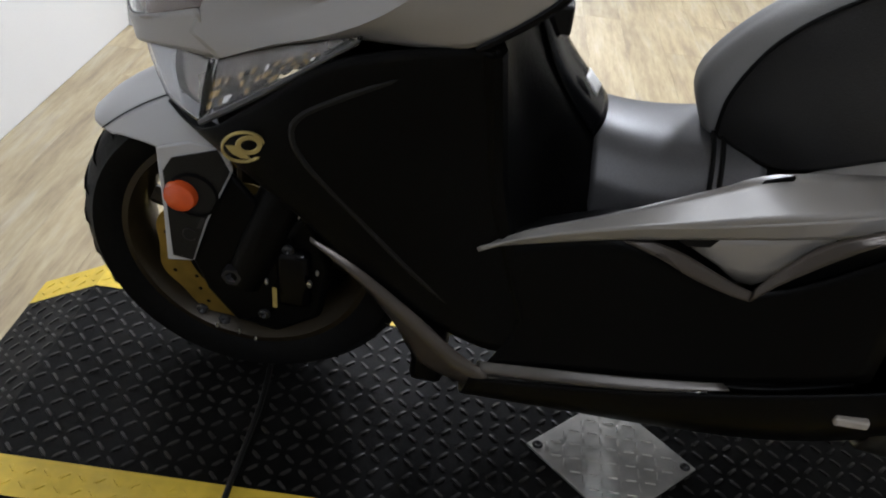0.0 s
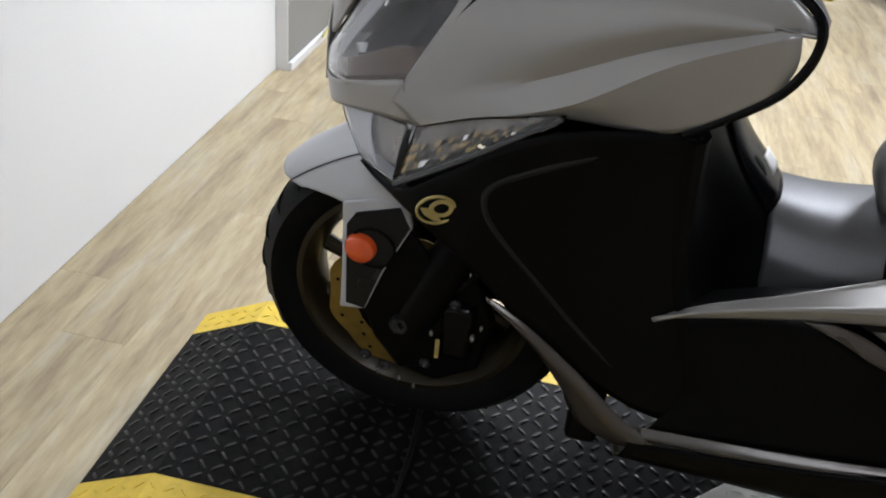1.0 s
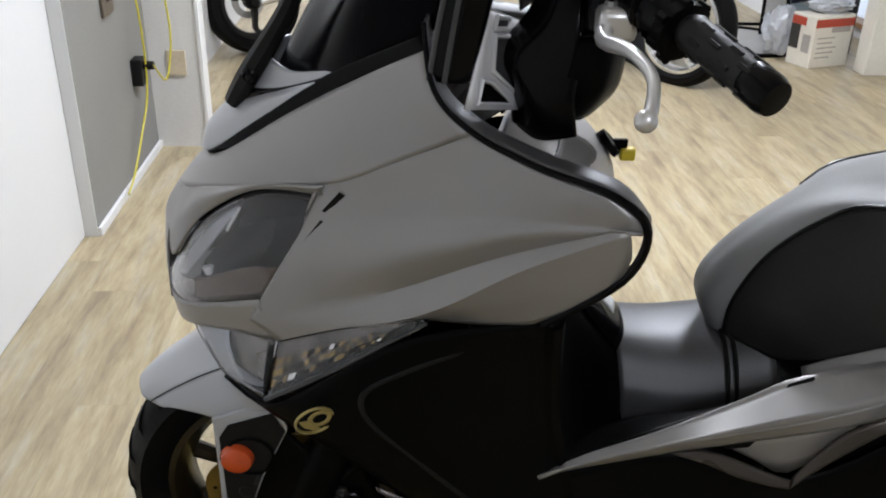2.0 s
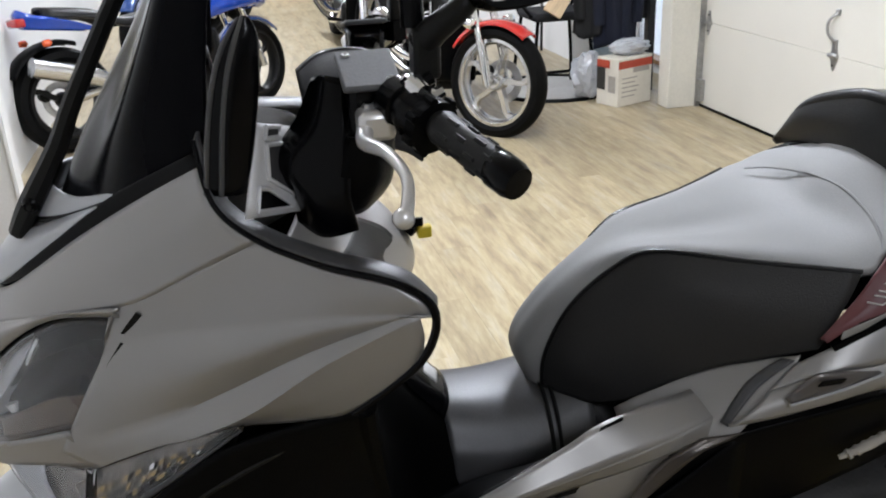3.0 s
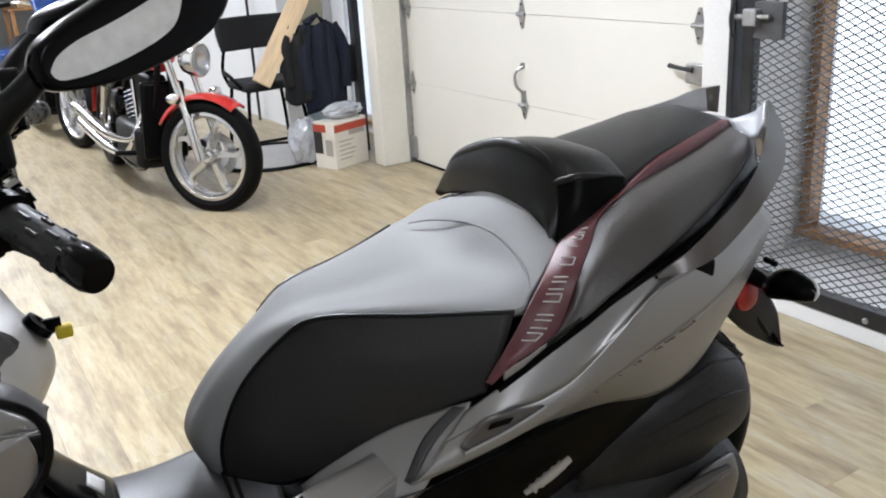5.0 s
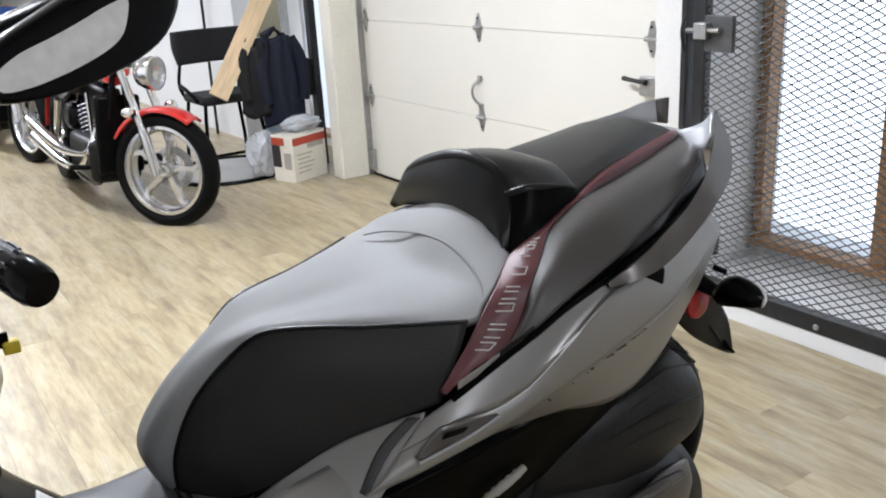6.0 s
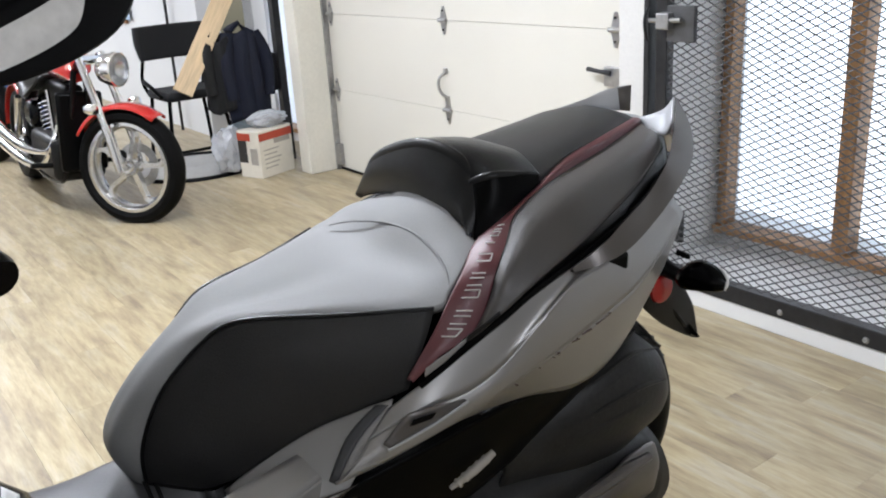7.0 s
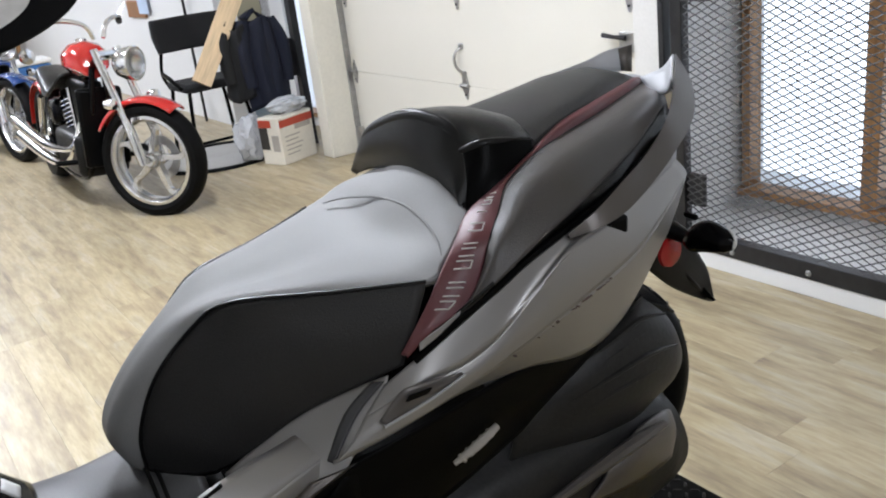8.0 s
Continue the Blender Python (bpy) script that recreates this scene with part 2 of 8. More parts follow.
def sheet(rows, nu=5, nv=5, bm=None, close=False):
    """A smooth sheet through rows of points; close joins the last column to the first."""
    bm = bm or bmesh.new()
    fine = [spline(r, nu) for r in rows]
    cols = [spline([r[i] for r in fine], nv) for i in range(len(fine[0]))]
    vs = [[bm.verts.new(v) for v in c] for c in cols]
    n = len(vs)
    for i in range(n - 1 + bool(close)):
        for j in range(len(vs[0]) - 1):
            a, b = vs[i], vs[(i + 1) % n]
            bm.faces.new((a[j], b[j], b[j + 1], a[j + 1]))
    return bm


MIDDLE = ((-1.2, 0.0), (-0.15, 0.0), (0.12, 0.026), (0.5, 0.028), (1.0, 0.03), (1.3, 0.03))


def over(p):
    """The point opposite p, across the scooter's middle line, which lies a little askew of its root."""
    c = MIDDLE[-1][1]
    for (y0, c0), (y1, c1) in zip(MIDDLE, MIDDLE[1:]):
        if y0 <= p[1] <= y1:
            c = c0 + (c1 - c0) * (p[1] - y0) / (y1 - y0)
    return (2 * c - p[0], p[1], p[2])


def mirrored(rows):
    """Rows from the middle line outwards, continued to the other side."""
    return [[over(p) for p in reversed(r[1:])] + list(r) for r in rows]


def flip(rows):
    return [[over(p) for p in r] for r in rows]


def rod(pts, radius, bm=None, sides=10, smooth=4, caps=True):
    """A round bar along a curve; radius may be a list, one for each point."""
    bm = bm or bmesh.new()
    path = spline(pts, smooth) if len(pts) > 2 and smooth > 1 else [Vector(p) for p in pts]
    n = len(path)
    if isinstance(radius, (int, float)):
        rad = [radius] * n
    else:
        rad = [r.x for r in spline([(r, 0, 0) for r in radius], smooth if len(pts) > 2 and smooth > 1 else 1)]
    rings, side = [], None
    for i, p in enumerate(path):
        d = (path[min(i + 1, n - 1)] - path[max(i - 1, 0)]).normalized()
        if side is None:
            side = d.orthogonal().normalized()
        side = (side - d * side.dot(d)).normalized()
        up = d.cross(side)
        rings.append([bm.verts.new(p + rad[i] * (math.cos(a) * side + math.sin(a) * up)) for a in (2 * math.pi * k / sides for k in range(sides))])
    for a, b in zip(rings, rings[1:]):
        for k in range(sides):
            bm.faces.new((a[k], a[(k + 1) % sides], b[(k + 1) % sides], b[k]))
    if caps:
        bm.faces.new(rings[0])
        bm.faces.new(rings[-1])
    return bm


def lathe(profile, m=None, bm=None, sides=32, arc=None):
    """A turned shape about the local x axis; profile: (offset along x, radius)."""
    bm = bm or bmesh.new()
    m = m or Matrix()
    a0, a1 = arc or (0, 2 * math.pi)
    n = sides + bool(arc)
    rings = [[bm.verts.new(m @ Vector((x, r * math.cos(a), r * math.sin(a)))) for a in (a0 + (a1 - a0) * k / sides for k in range(n))] for x, r in profile]
    for p, q in zip(rings, rings[1:]):
        for k in range(n - bool(arc)):
            bm.faces.new((p[k], p[(k + 1) % n], q[(k + 1) % n], q[k]))
    return bm


def prism(outline, depth, m=None, bm=None):
    """A flat shape with an outline in the local y-z plane, of some depth along x."""
    bm = bm or bmesh.new()
    m = m or Matrix()
    a = [bm.verts.new(m @ Vector((0, y, z))) for y, z in outline]
    b = [bm.verts.new(m @ Vector((depth, y, z))) for y, z in outline]
    bm.faces.new(a)
    bm.faces.new(b)
    for i in range(len(a)):
        j = (i + 1) % len(a)
        bm.faces.new((a[i], a[j], b[j], b[i]))
    return bm


# ---- the room ----
def structure(name, bm, material, label, category, parent=None, **more):
    ob = part(name, bm, material, parent, **more)
    return tagged(ob, label, category, "", "structure")


# East wall is unseen; XE is set far off to weaken its bounce light.
XE, XW = 11.0, -14.6
floor = structure("floor", box(XW - 0.2, XE + 0.2, -4.25, 0.66, -0.12, -0.006), PALE_WOOD, "pale wood-look vinyl plank floor with worn streaks", "floor", smooth=False)
structure("ceiling", box(XW - 0.2, XE + 0.2, -4.25, 0.66, CEILING, CEILING + 0.12), CEIL, "plain white ceiling over the workshop", "ceiling", smooth=False)
# long wall on the far side of the front wheel: a thick white panel in front of a greyer wall
structure("wall_south", box(0.668, XE, -4.15, -4.0, 0, CEILING), WALL, "plain white painted partition wall", "wall", smooth=False, bevel=0.004)
structure("wall_south_recess", box(-0.28, 0.668, -4.15, -3.955, 0, CEILING), GREY_WALL, "grey painted wall with an outlet and a cover plate", "wall", smooth=False)
structure("wall_south_return", box(-0.36, -0.28, -4.15, -3.735, 0, CEILING), PILLAR_PAINT, "short off-white return wall with a white edge", "wall", smooth=False)
structure("trim_return", box(-0.37, -0.27, -3.735, -3.722, 0, CEILING), WALL, "white edge trim on the wall end", "trim", smooth=False)
structure("trim_corner", box(0.668, 0.672, -3.999, -3.953, 0, CEILING), WALL, "white corner edge of the partition", "trim", smooth=False)
structure("baseboard", box(-0.278, 0.67, -3.953, -3.938, 0, 0.034), WALL, "low white baseboard strip", "baseboard", smooth=False, bevel=0.003)
structure("wall_south_far", box(XW, -0.37, -4.2, -4.0, 0, CEILING), WALL, "white wall behind a row of motorcycles", "wall", smooth=False)
structure("wall_west", box(XW - 0.2, XW, -4.25, 0.66, 0, CEILING), GREY_WALL, "far end wall of the workshop", "wall", smooth=False)
structure("wall_east", box(XE, XE + 0.2, -4.25, 0.66, 0, CEILING), WALL, "assumed white wall behind the viewer, never in view", "wall", smooth=False)

# garage door wall
DY = 0.2
structure("wall_north", box(XW, -3.35, 0.02, 0.2, 0, CEILING), WALL, "white wall behind a chair", "wall", smooth=False)
structure("wall_north_east", box(3.3, XE, 0.0, 0.2, 0, CEILING), WALL, "white wall beside the caged window", "wall", smooth=False)
structure("wall_north_lintel", box(-1.62, 1.15, DY + 0.02, DY + 0.2, 2.16, CEILING), WALL, "white wall over the garage door", "wall", smooth=False)
structure("column", box(-1.70, -1.56, -0.03, 0.42, 0, CEILING), COLUMN_PAINT, "cream painted door column, scuffed near the floor", "column", smooth=False, bevel=0.006)
structure("pillar", box(1.155, 1.31, 0.02, 0.42, 0, CEILING), PILLAR_PAINT, "white painted pillar between door and cage", "pillar", smooth=False, bevel=0.004)

garage_door = thing("garage_door", pose(0, DY, 0), "closed cream sectional garage door with steel hinges", "garage door", kind="structure")
JOINTS = [0.015, 0.545, 1.03, 1.515, 2.0, 2.18]
for z0, z1 in zip(JOINTS, JOINTS[1:]):
    part("panel", box(-1.545, 1.15, 0.0, 0.045, z0 + 0.0008, z1 - 0.0008), CREAM, garage_door, smooth=False, bevel=0.0025)
part("track", box(-1.565, -1.547, -0.035, 0.05, 0.0, 2.3), STEEL, garage_door, "galvanised vertical track", smooth=False)
part("bottom_seal", box(-1.545, 1.15, -0.004, 0.03, 0.0, 0.016), RUBBER, garage_door, "black rubber bottom seal", smooth=False)


def hinge(x, z):
    """A diamond-shaped strap hinge with a folded knuckle."""
    out = [(-0.03, 0), (-0.022, 0.025), (-0.008, 0.075), (0.008, 0.075), (0.022, 0.025), (0.03, 0), (0.022, -0.025), (0.008, -0.075), (-0.008, -0.075), (-0.022, -0.025)]
    turn = pose(x, -0.001, z, 0, 0, -90)
    h = part("hinge", prism(out, 0.006, turn), STEEL, garage_door, "galvanised steel hinge", bevel=0.001, smooth=False)
    part("knuckle", rod([(x - 0.034, -0.012, z), (x + 0.034, -0.012, z)], 0.011), STEEL, h)
    for s in (-1, 1):
        part("screw", lathe([(0, 0), (0.006, 0.005), (0, 0.006)], pose(x, -0.006, z + s * 0.05, 0, 0, -90), sides=8), DARK_STEEL, h)


for hx in (-1.50, -0.272, 0.972):
    for hz in (0.545, 1.03, 1.515, 2.0):
        hinge(hx, hz)
pull = part("pull_handle", rod([(-0.277, -0.004, 0.755), (-0.297, -0.035, 0.725), (-0.302, -0.04, 0.68), (-0.292, -0.03, 0.64), (-0.272, -0.006, 0.615)], [0.008, 0.008, 0.009, 0.008, 0.008]), STEEL, garage_door, "worn steel pull handle")
part("mount", box(-0.292, -0.262, -0.012, 0.0, 0.745, 0.775), STEEL, pull, bevel=0.003, smooth=False)
part("mount", box(-0.288, -0.256, -0.012, 0.0, 0.575, 0.625), STEEL, pull, bevel=0.003, smooth=False)
latch = part("latch", box(0.925, 1.03, -0.03, 0.0, 0.79, 0.875), STEEL, garage_door, "steel latch with a dark lever", bevel=0.004, smooth=False)
part("latch_lever", rod([(0.97, -0.035, 0.85), (0.91, -0.045, 0.855), (0.84, -0.04, 0.86)], [0.012, 0.009, 0.011]), DARK_STEEL, latch)
part("bracket", box(-1.56, -1.50, -0.03, 0.0, 0.04, 0.18), STEEL, garage_door, "galvanised corner bracket", bevel=0.003, smooth=False)

# caged window
KY = 0.0
structure("kerb", box(1.32, 3.3, KY, 0.52, 0, 0.068), WALL, "low white kerb under the cage", "kerb", smooth=False, bevel=0.004)
structure("window_ledge", box(1.32, 3.3, KY + 0.05, 0.52, 0.068, 0.10), WALL, "pale dusty ledge behind the mesh", "ledge", smooth=False)
structure("wall_window_side", box(1.24, 1.32, 0.06, 0.62, 0, CEILING), WALL, "white window reveal", "wall", smooth=False)
structure("wall_window_low", box(1.32, 3.3, 0.47, 0.62, 0.068, 0.175), WALL, "low wall under the window", "wall", smooth=False)
structure("wall_window_side_east", box(3.22, 3.3, 0.2, 0.62, 0, CEILING), WALL, "white window reveal", "wall", smooth=False)


def window(name, x0, x1, posts, z0, z1, y, sides):
    """A wooden window with uprights and a bright blind behind its panes."""
    w = thing(name, pose(0, y, 0), "bright window with a brown wooden frame", "window", kind="structure")
    part("sill", box(x0 - 0.03, x1, -0.05, 0.06, z0 - 0.035, z0), WOOD, w, smooth=False, bevel=0.004)
    edges = [x0] + [p for p in posts] + [x1]
    for p in posts:
        part("mullion", box(p - 0.033, p + 0.033, -0.03, 0.06, z0, z1), WOOD, w, smooth=False, bevel=0.004)
    if sides:
        part("frame", box(x0 - 0.03, x0 + 0.012, -0.02, 0.06, z0, z1), WOOD, w, smooth=False, bevel=0.004)
    for a, b in zip(edges, edges[1:]):
        part("blind", box(a, b, 0.07, 0.085, z0, z1), DAYLIGHT, w, "daylit pale blind", smooth=False)
        g = part("pane", box(a + 0.004, b - 0.004, 0.03, 0.036, z0, z1), LENS, w, smooth=False)
        g.visible_shadow = False
    return w


window("window_1", 1.365, 3.22, [1.915, 2.56], 0.19, 2.2, 0.47, True)
structure("wall_window_top", box(1.32, 3.3, 0.47, 0.62, 2.2, CEILING), WALL, "wall over the window", "wall", smooth=False)

cage = thing("security_gate", pose(0, KY, 0), "expanded steel mesh security gate in a dark steel frame", "security gate")


def expanded_mesh(x0, x1, z0, z1, wide, high, strand, bm=None):
    """Expanded metal: zigzag strands that meet in lozenges, tilted a little as it is when stretched."""
    bm = bm or bmesh.new()
    rows = int((z1 - z0) / (high / 2)) + 1
    cols = int((x1 - x0) / (wide / 2)) + 1
    for s in (0, 1):
        for j in range(0, rows - 1):
            for i in range(0, cols - 1):
                if (i + j) % 2 != s:
                    continue
                a = (x0 + i * wide / 2, z0 + j * high / 2)
                b = (x0 + (i + 1) * wide / 2, z0 + (j + 1) * high / 2)
                if s:
                    a, b = (b[0], a[1]), (a[0], b[1])
                dx, dz = b[0] - a[0], b[1] - a[1]
                k = strand / math.hypot(dx, dz)
                ox, oz = -dz * k, dx * k
                q = [bm.verts.new((px + ex, ey, pz + ez)) for px, pz, ex, ey, ez in ((a[0], a[1], -ox, -0.0008, -oz), (b[0], b[1], -ox, -0.0008, -oz), (b[0], b[1], ox, 0.0008, oz), (a[0], a[1], ox, 0.0008, oz))]
                bm.faces.new(q)
    return bm


tagged(part("mesh", expanded_mesh(1.425, 3.1, 0.14, 2.2, 0.057, 0.028, 0.0022), MESH_STEEL, cage, "expanded steel mesh", thick=0.002, smooth=False), kind="stuff")
part("post", box(1.318, 1.345, -0.02, 0.03, 0.1, 2.25), DARK_STEEL, cage, smooth=False, bevel=0.003)
part("post", box(1.372, 1.425, -0.012, 0.03, 0.1, 2.25), DARK_STEEL, cage, smooth=False, bevel=0.003)
part("post", box(3.1, 3.15, -0.012, 0.03, 0.1, 2.25), DARK_STEEL, cage, smooth=False, bevel=0.003)
rail = part("bottom_rail", box(1.36, 3.25, -0.006, 0.045, 0.069, 0.135), DARK_STEEL, cage, smooth=False, bevel=0.003)
for bx in (1.645, 1.97, 2.295, 2.62, 2.945):
    part("bolt", lathe([(0, 0), (0.007, 0.006), (0.004, 0.011), (0, 0.012)], pose(bx, -0.006, 0.093, 0, 0, -90), sides=10), STEEL, rail)
part("lock_plate", box(1.43, 1.555, -0.02, 0.0, 1.03, 1.16), MESH_STEEL, cage, "perforated lock plate", smooth=False, bevel=0.003)
part("lock_plate", box(1.42, 1.50, 0.012, 0.03, 0.24, 0.37), DARK_STEEL, cage, "dark steel cover plate", smooth=False, bevel=0.003)
part("lock_bolt", rod([(1.36, -0.035, 1.105), (1.51, -0.035, 1.11)], 0.009), STEEL, cage, "steel slide bolt")
part("lock_body", box(1.40, 1.46, -0.05, -0.005, 1.075, 1.135), STEEL, cage, "steel lock body", smooth=False, bevel=0.005)
part("lock_knob", rod([(1.345, -0.03, 1.15), (1.352, -0.055, 1.10), (1.345, -0.03, 1.03)], 0.006), DARK_STEEL, cage)

# second window bay, beside the chair
structure("wall_bay_low", box(-3.35, -1.70, 0.42, 0.55, 0, 0.1), WALL, "low wall under the second window", "wall", smooth=False)
structure("wall_bay_back", box(-3.35, -2.95, 0.42, 0.55, 0, CEILING), WALL, "white wall beside the second window", "wall", smooth=False)
window("window_2", -2.95, -1.70, [], 0.12, 2.2, 0.42, False)
structure("wall_bay_top", box(-3.35, -1.70, 0.42, 0.6, 2.2, CEILING), WALL, "wall over the second window", "wall", smooth=False)
gate = thing("folded_gate", pose(0, 0.1, 0), "narrow strip of folded mesh gate beside a window", "security gate")
tagged(part("mesh", expanded_mesh(-2.62, -2.45, 0.1, 2.2, 0.05, 0.026, 0.003), MESH_STEEL, gate, "expanded steel mesh", thick=0.002, smooth=False), kind="stuff")
part("post", box(-2.16, -2.09, -0.02, 0.03, 0.0, 2.2), DARK_STEEL, gate, smooth=False, bevel=0.003)
part("lock_box", box(-2.36, -2.13, -0.08, -0.01, 0.50, 0.76), DARK_STEEL, gate, "black steel lock box", smooth=False, bevel=0.006)
part("lock_bar", box(-2.30, -2.17, -0.09, -0.08, 0.62, 0.65), STEEL, gate, smooth=False)

# the tubes of the ceiling, assumed and out of view
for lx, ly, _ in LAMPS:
    fit_ = thing("ceiling_light", pose(lx, ly, CEILING), "assumed white fluorescent ceiling fitting, out of view", "ceiling light", "ceiling lights")
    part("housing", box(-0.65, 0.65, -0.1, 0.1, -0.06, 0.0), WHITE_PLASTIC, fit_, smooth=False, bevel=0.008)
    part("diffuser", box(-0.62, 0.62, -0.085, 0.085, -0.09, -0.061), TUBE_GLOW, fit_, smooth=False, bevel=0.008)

# fittings on the grey wall
plate_a = thing("cover_plate", pose(0.215, -3.955, 0.73), "brown metal cover plate on the wall", "cover plate")
part("plate", box(-0.065, 0.065, 0, 0.012, -0.035, 0.035), mat("brown_plate_paint", (0.14, 0.115, 0.085), 0.5, 0.2), plate_a, smooth=False, bevel=0.003)
part("label_bar", box(-0.045, 0.015, 0.0125, 0.0135, 0.012, 0.024), BLACK, plate_a, "black printed bar", smooth=False)
outlet = thing("power_outlet", pose(-0.03, -3.955, 0.42), "black outlet box with a plugged-in cord", "outlet")
part("box", box(-0.04, 0.04, 0, 0.045, -0.06, 0.05), CHARCOAL, outlet, smooth=False, bevel=0.006)
part("plug", rod([(0, 0.045, 0.02), (0, 0.085, 0.02)], 0.018), CHARCOAL, outlet)
blank = thing("blank_plate", pose(-0.28, -3.836, 0.386, 0, 0, -90), "beige blank wall plate", "wall plate")
part("plate", box(-0.04, 0.04, 0, 0.008, -0.055, 0.055), mat("beige_plate", (0.55, 0.47, 0.34), 0.5), blank, smooth=False, bevel=0.002)
cord = part("yellow_cord", rod([(-0.03, -3.87, 0.44), (-0.10, -3.85, 0.36), (-0.16, -3.84, 0.40), (-0.20, -3.83, 0.55), (-0.22, -3.85, 0.8), (-0.20, -3.86, 1.3)], 0.0042, sides=8, smooth=6), YELLOW_CABLE)
tagged(cord, "yellow extension cord looped on the wall", "cable")
cord = part("yellow_cord", rod([(0.02, -3.93, 1.6), (0.0, -3.92, 1.0), (-0.02, -3.9, 0.6), (0.0, -3.9, 0.35), (0.12, -3.91, 0.2), (0.25, -3.92, 0.08), (0.4, -3.91, 0.05)], 0.0042, sides=8, smooth=6), YELLOW_CABLE)
tagged(cord, "yellow extension cord hanging down to the floor", "cable")

# ---- the tread-plate platform ----
PH, PLIP = 0.148, 0.078
PX0, PX1, PY0, PYB, PY1 = 2.233, 2.808, -3.551, -3.409, -1.282
deck = thing("platform", pose(0, 0, 0), "low black tread-plate lift table with yellow edges and a bent front lip", "platform", kind="structure")
bm = bmesh.new()
prof = [(PY0, PLIP), (PYB, PH), (PY1, PH)]
for (ya, za), (yb, zb) in zip(prof, prof[1:]):
    q = [bm.verts.new(v) for v in ((PX0, ya, za), (PX1, ya, za), (PX1, yb, zb), (PX0, yb, zb))]
    bm.faces.new(q)
bmesh.ops.remove_doubles(bm, verts=bm.verts, dist=1e-4)
part("deck_plate", bm, DECK, deck, thick=0.005, smooth=False)
for sx in (PX0, PX1 - 0.006):
    part("skirt", prism([(PY0, 0.0), (PY0, PLIP - 0.005), (PYB, PH - 0.005), (PY1, PH - 0.005), (PY1, 0.0)], 0.006, pose(sx, 0, 0)), DARK_STEEL, deck, smooth=False)
part("end_skirt", box(PX0 + 0.007, PX1 - 0.007, PY1 - 0.006, PY1, 0, PH - 0.006), DARK_STEEL, deck, smooth=False)
part("end_skirt", box(PX0 + 0.007, PX1 - 0.007, PY0, PY0 + 0.006, 0, PLIP - 0.006), DARK_STEEL, deck, smooth=False)


def stripe(x0, x1):
    """A painted edge stripe that follows the ramp and the deck."""
    b = bmesh.new()
    for (ya, za), (yb, zb) in zip(prof, prof[1:]):
        b.faces.new([b.verts.new(v) for v in ((x0, ya, za + 0.0012), (x1, ya, za + 0.0012), (x1, yb, zb + 0.0012), (x0, yb, zb + 0.0012))])
    bmesh.ops.remove_doubles(b, verts=b.verts, dist=1e-4)
    return part("edge_stripe", b, YELLOW, deck, "worn yellow paint stripe", smooth=False)


stripe(PX0, PX0 + 0.074)
stripe(PX1 - 0.074, PX1)


def tread(cx, cy, size, bm, surf, pitch=0.0265, angle=0.0):
    """Raised lozenge lugs in the crossed pattern of tread plate."""
    lug = [(-0.5, 0, 0), (-0.28, 0.075, 0.8), (0.28, 0.075, 0.8), (0.5, 0, 0), (0.28, -0.075, 0.8), (-0.28, -0.075, 0.8)]
    length, height = 0.0252, 0.0028
    nx, ny = int(size[0] / pitch) + 1, int(size[1] / pitch) + 1
    for j in range(ny):
        for i in range(nx):
            px, py = (i - (nx - 1) / 2) * pitch, (j - (ny - 1) / 2) * pitch
            turn = radians(45 if (i + j) % 2 else -45)
            z, slope = surf(cx + px, cy + py)
            vs = []
            for lx, ly, lz in lug:
                ux = length * (lx * math.cos(turn) - ly * 1.25 * math.sin(turn))
                uy = length * (lx * math.sin(turn) + ly * 1.25 * math.cos(turn))
                vs.append((px + ux, py + uy, lz * height + uy * slope))
            if angle:
                vs = [(x * math.cos(angle) - y * math.sin(angle), x * math.sin(angle) + y * math.cos(angle), zz) for x, y, zz in vs]
            verts = [bm.verts.new((cx + x, cy + y, z + zz)) for x, y, zz in vs]
            for f in ((0, 5, 1), (1, 5, 4, 2), (2, 4, 3)):
                bm.faces.new([verts[k] for k in f])
            foot = [bm.verts.new((cx + x * 1.0 + (x - px) * 0.22, cy + y + (y - py) * 0.22, z + (y - py) * slope - 0.0003)) for x, y, _ in (vs[1], vs[2], vs[4], vs[5])]
            for a, b, c, d in ((1, 2, 1, 0), (4, 5, 3, 2)):
                bm.faces.new((verts[a], verts[b], foot[c], foot[d]))
    return bm


def deck_z(x, y):
    if y > PYB:
        return PH + 0.0004, 0.0
    return PLIP + (y - PY0) / (PYB - PY0) * (PH - PLIP) + 0.0004, (PH - PLIP) / (PYB - PY0)


tagged(part("tread_pattern", tread((PX0 + PX1) / 2, (PY0 + PY1) / 2, (PX1 - PX0 - 0.175, PY1 - PY0 - 0.03), bmesh.new(), deck_z), LUG, deck, "raised tread lugs", smooth=True), kind="stuff")
for sx in (PX0 + 0.037, PX1 - 0.037):
    tagged(part("stripe_pattern", tread(sx, (PY0 + PY1) / 2, (0.05, PY1 - PY0 - 0.03), bmesh.new(), deck_z), YELLOW, deck, "raised lugs under yellow paint", smooth=True), kind="stuff")

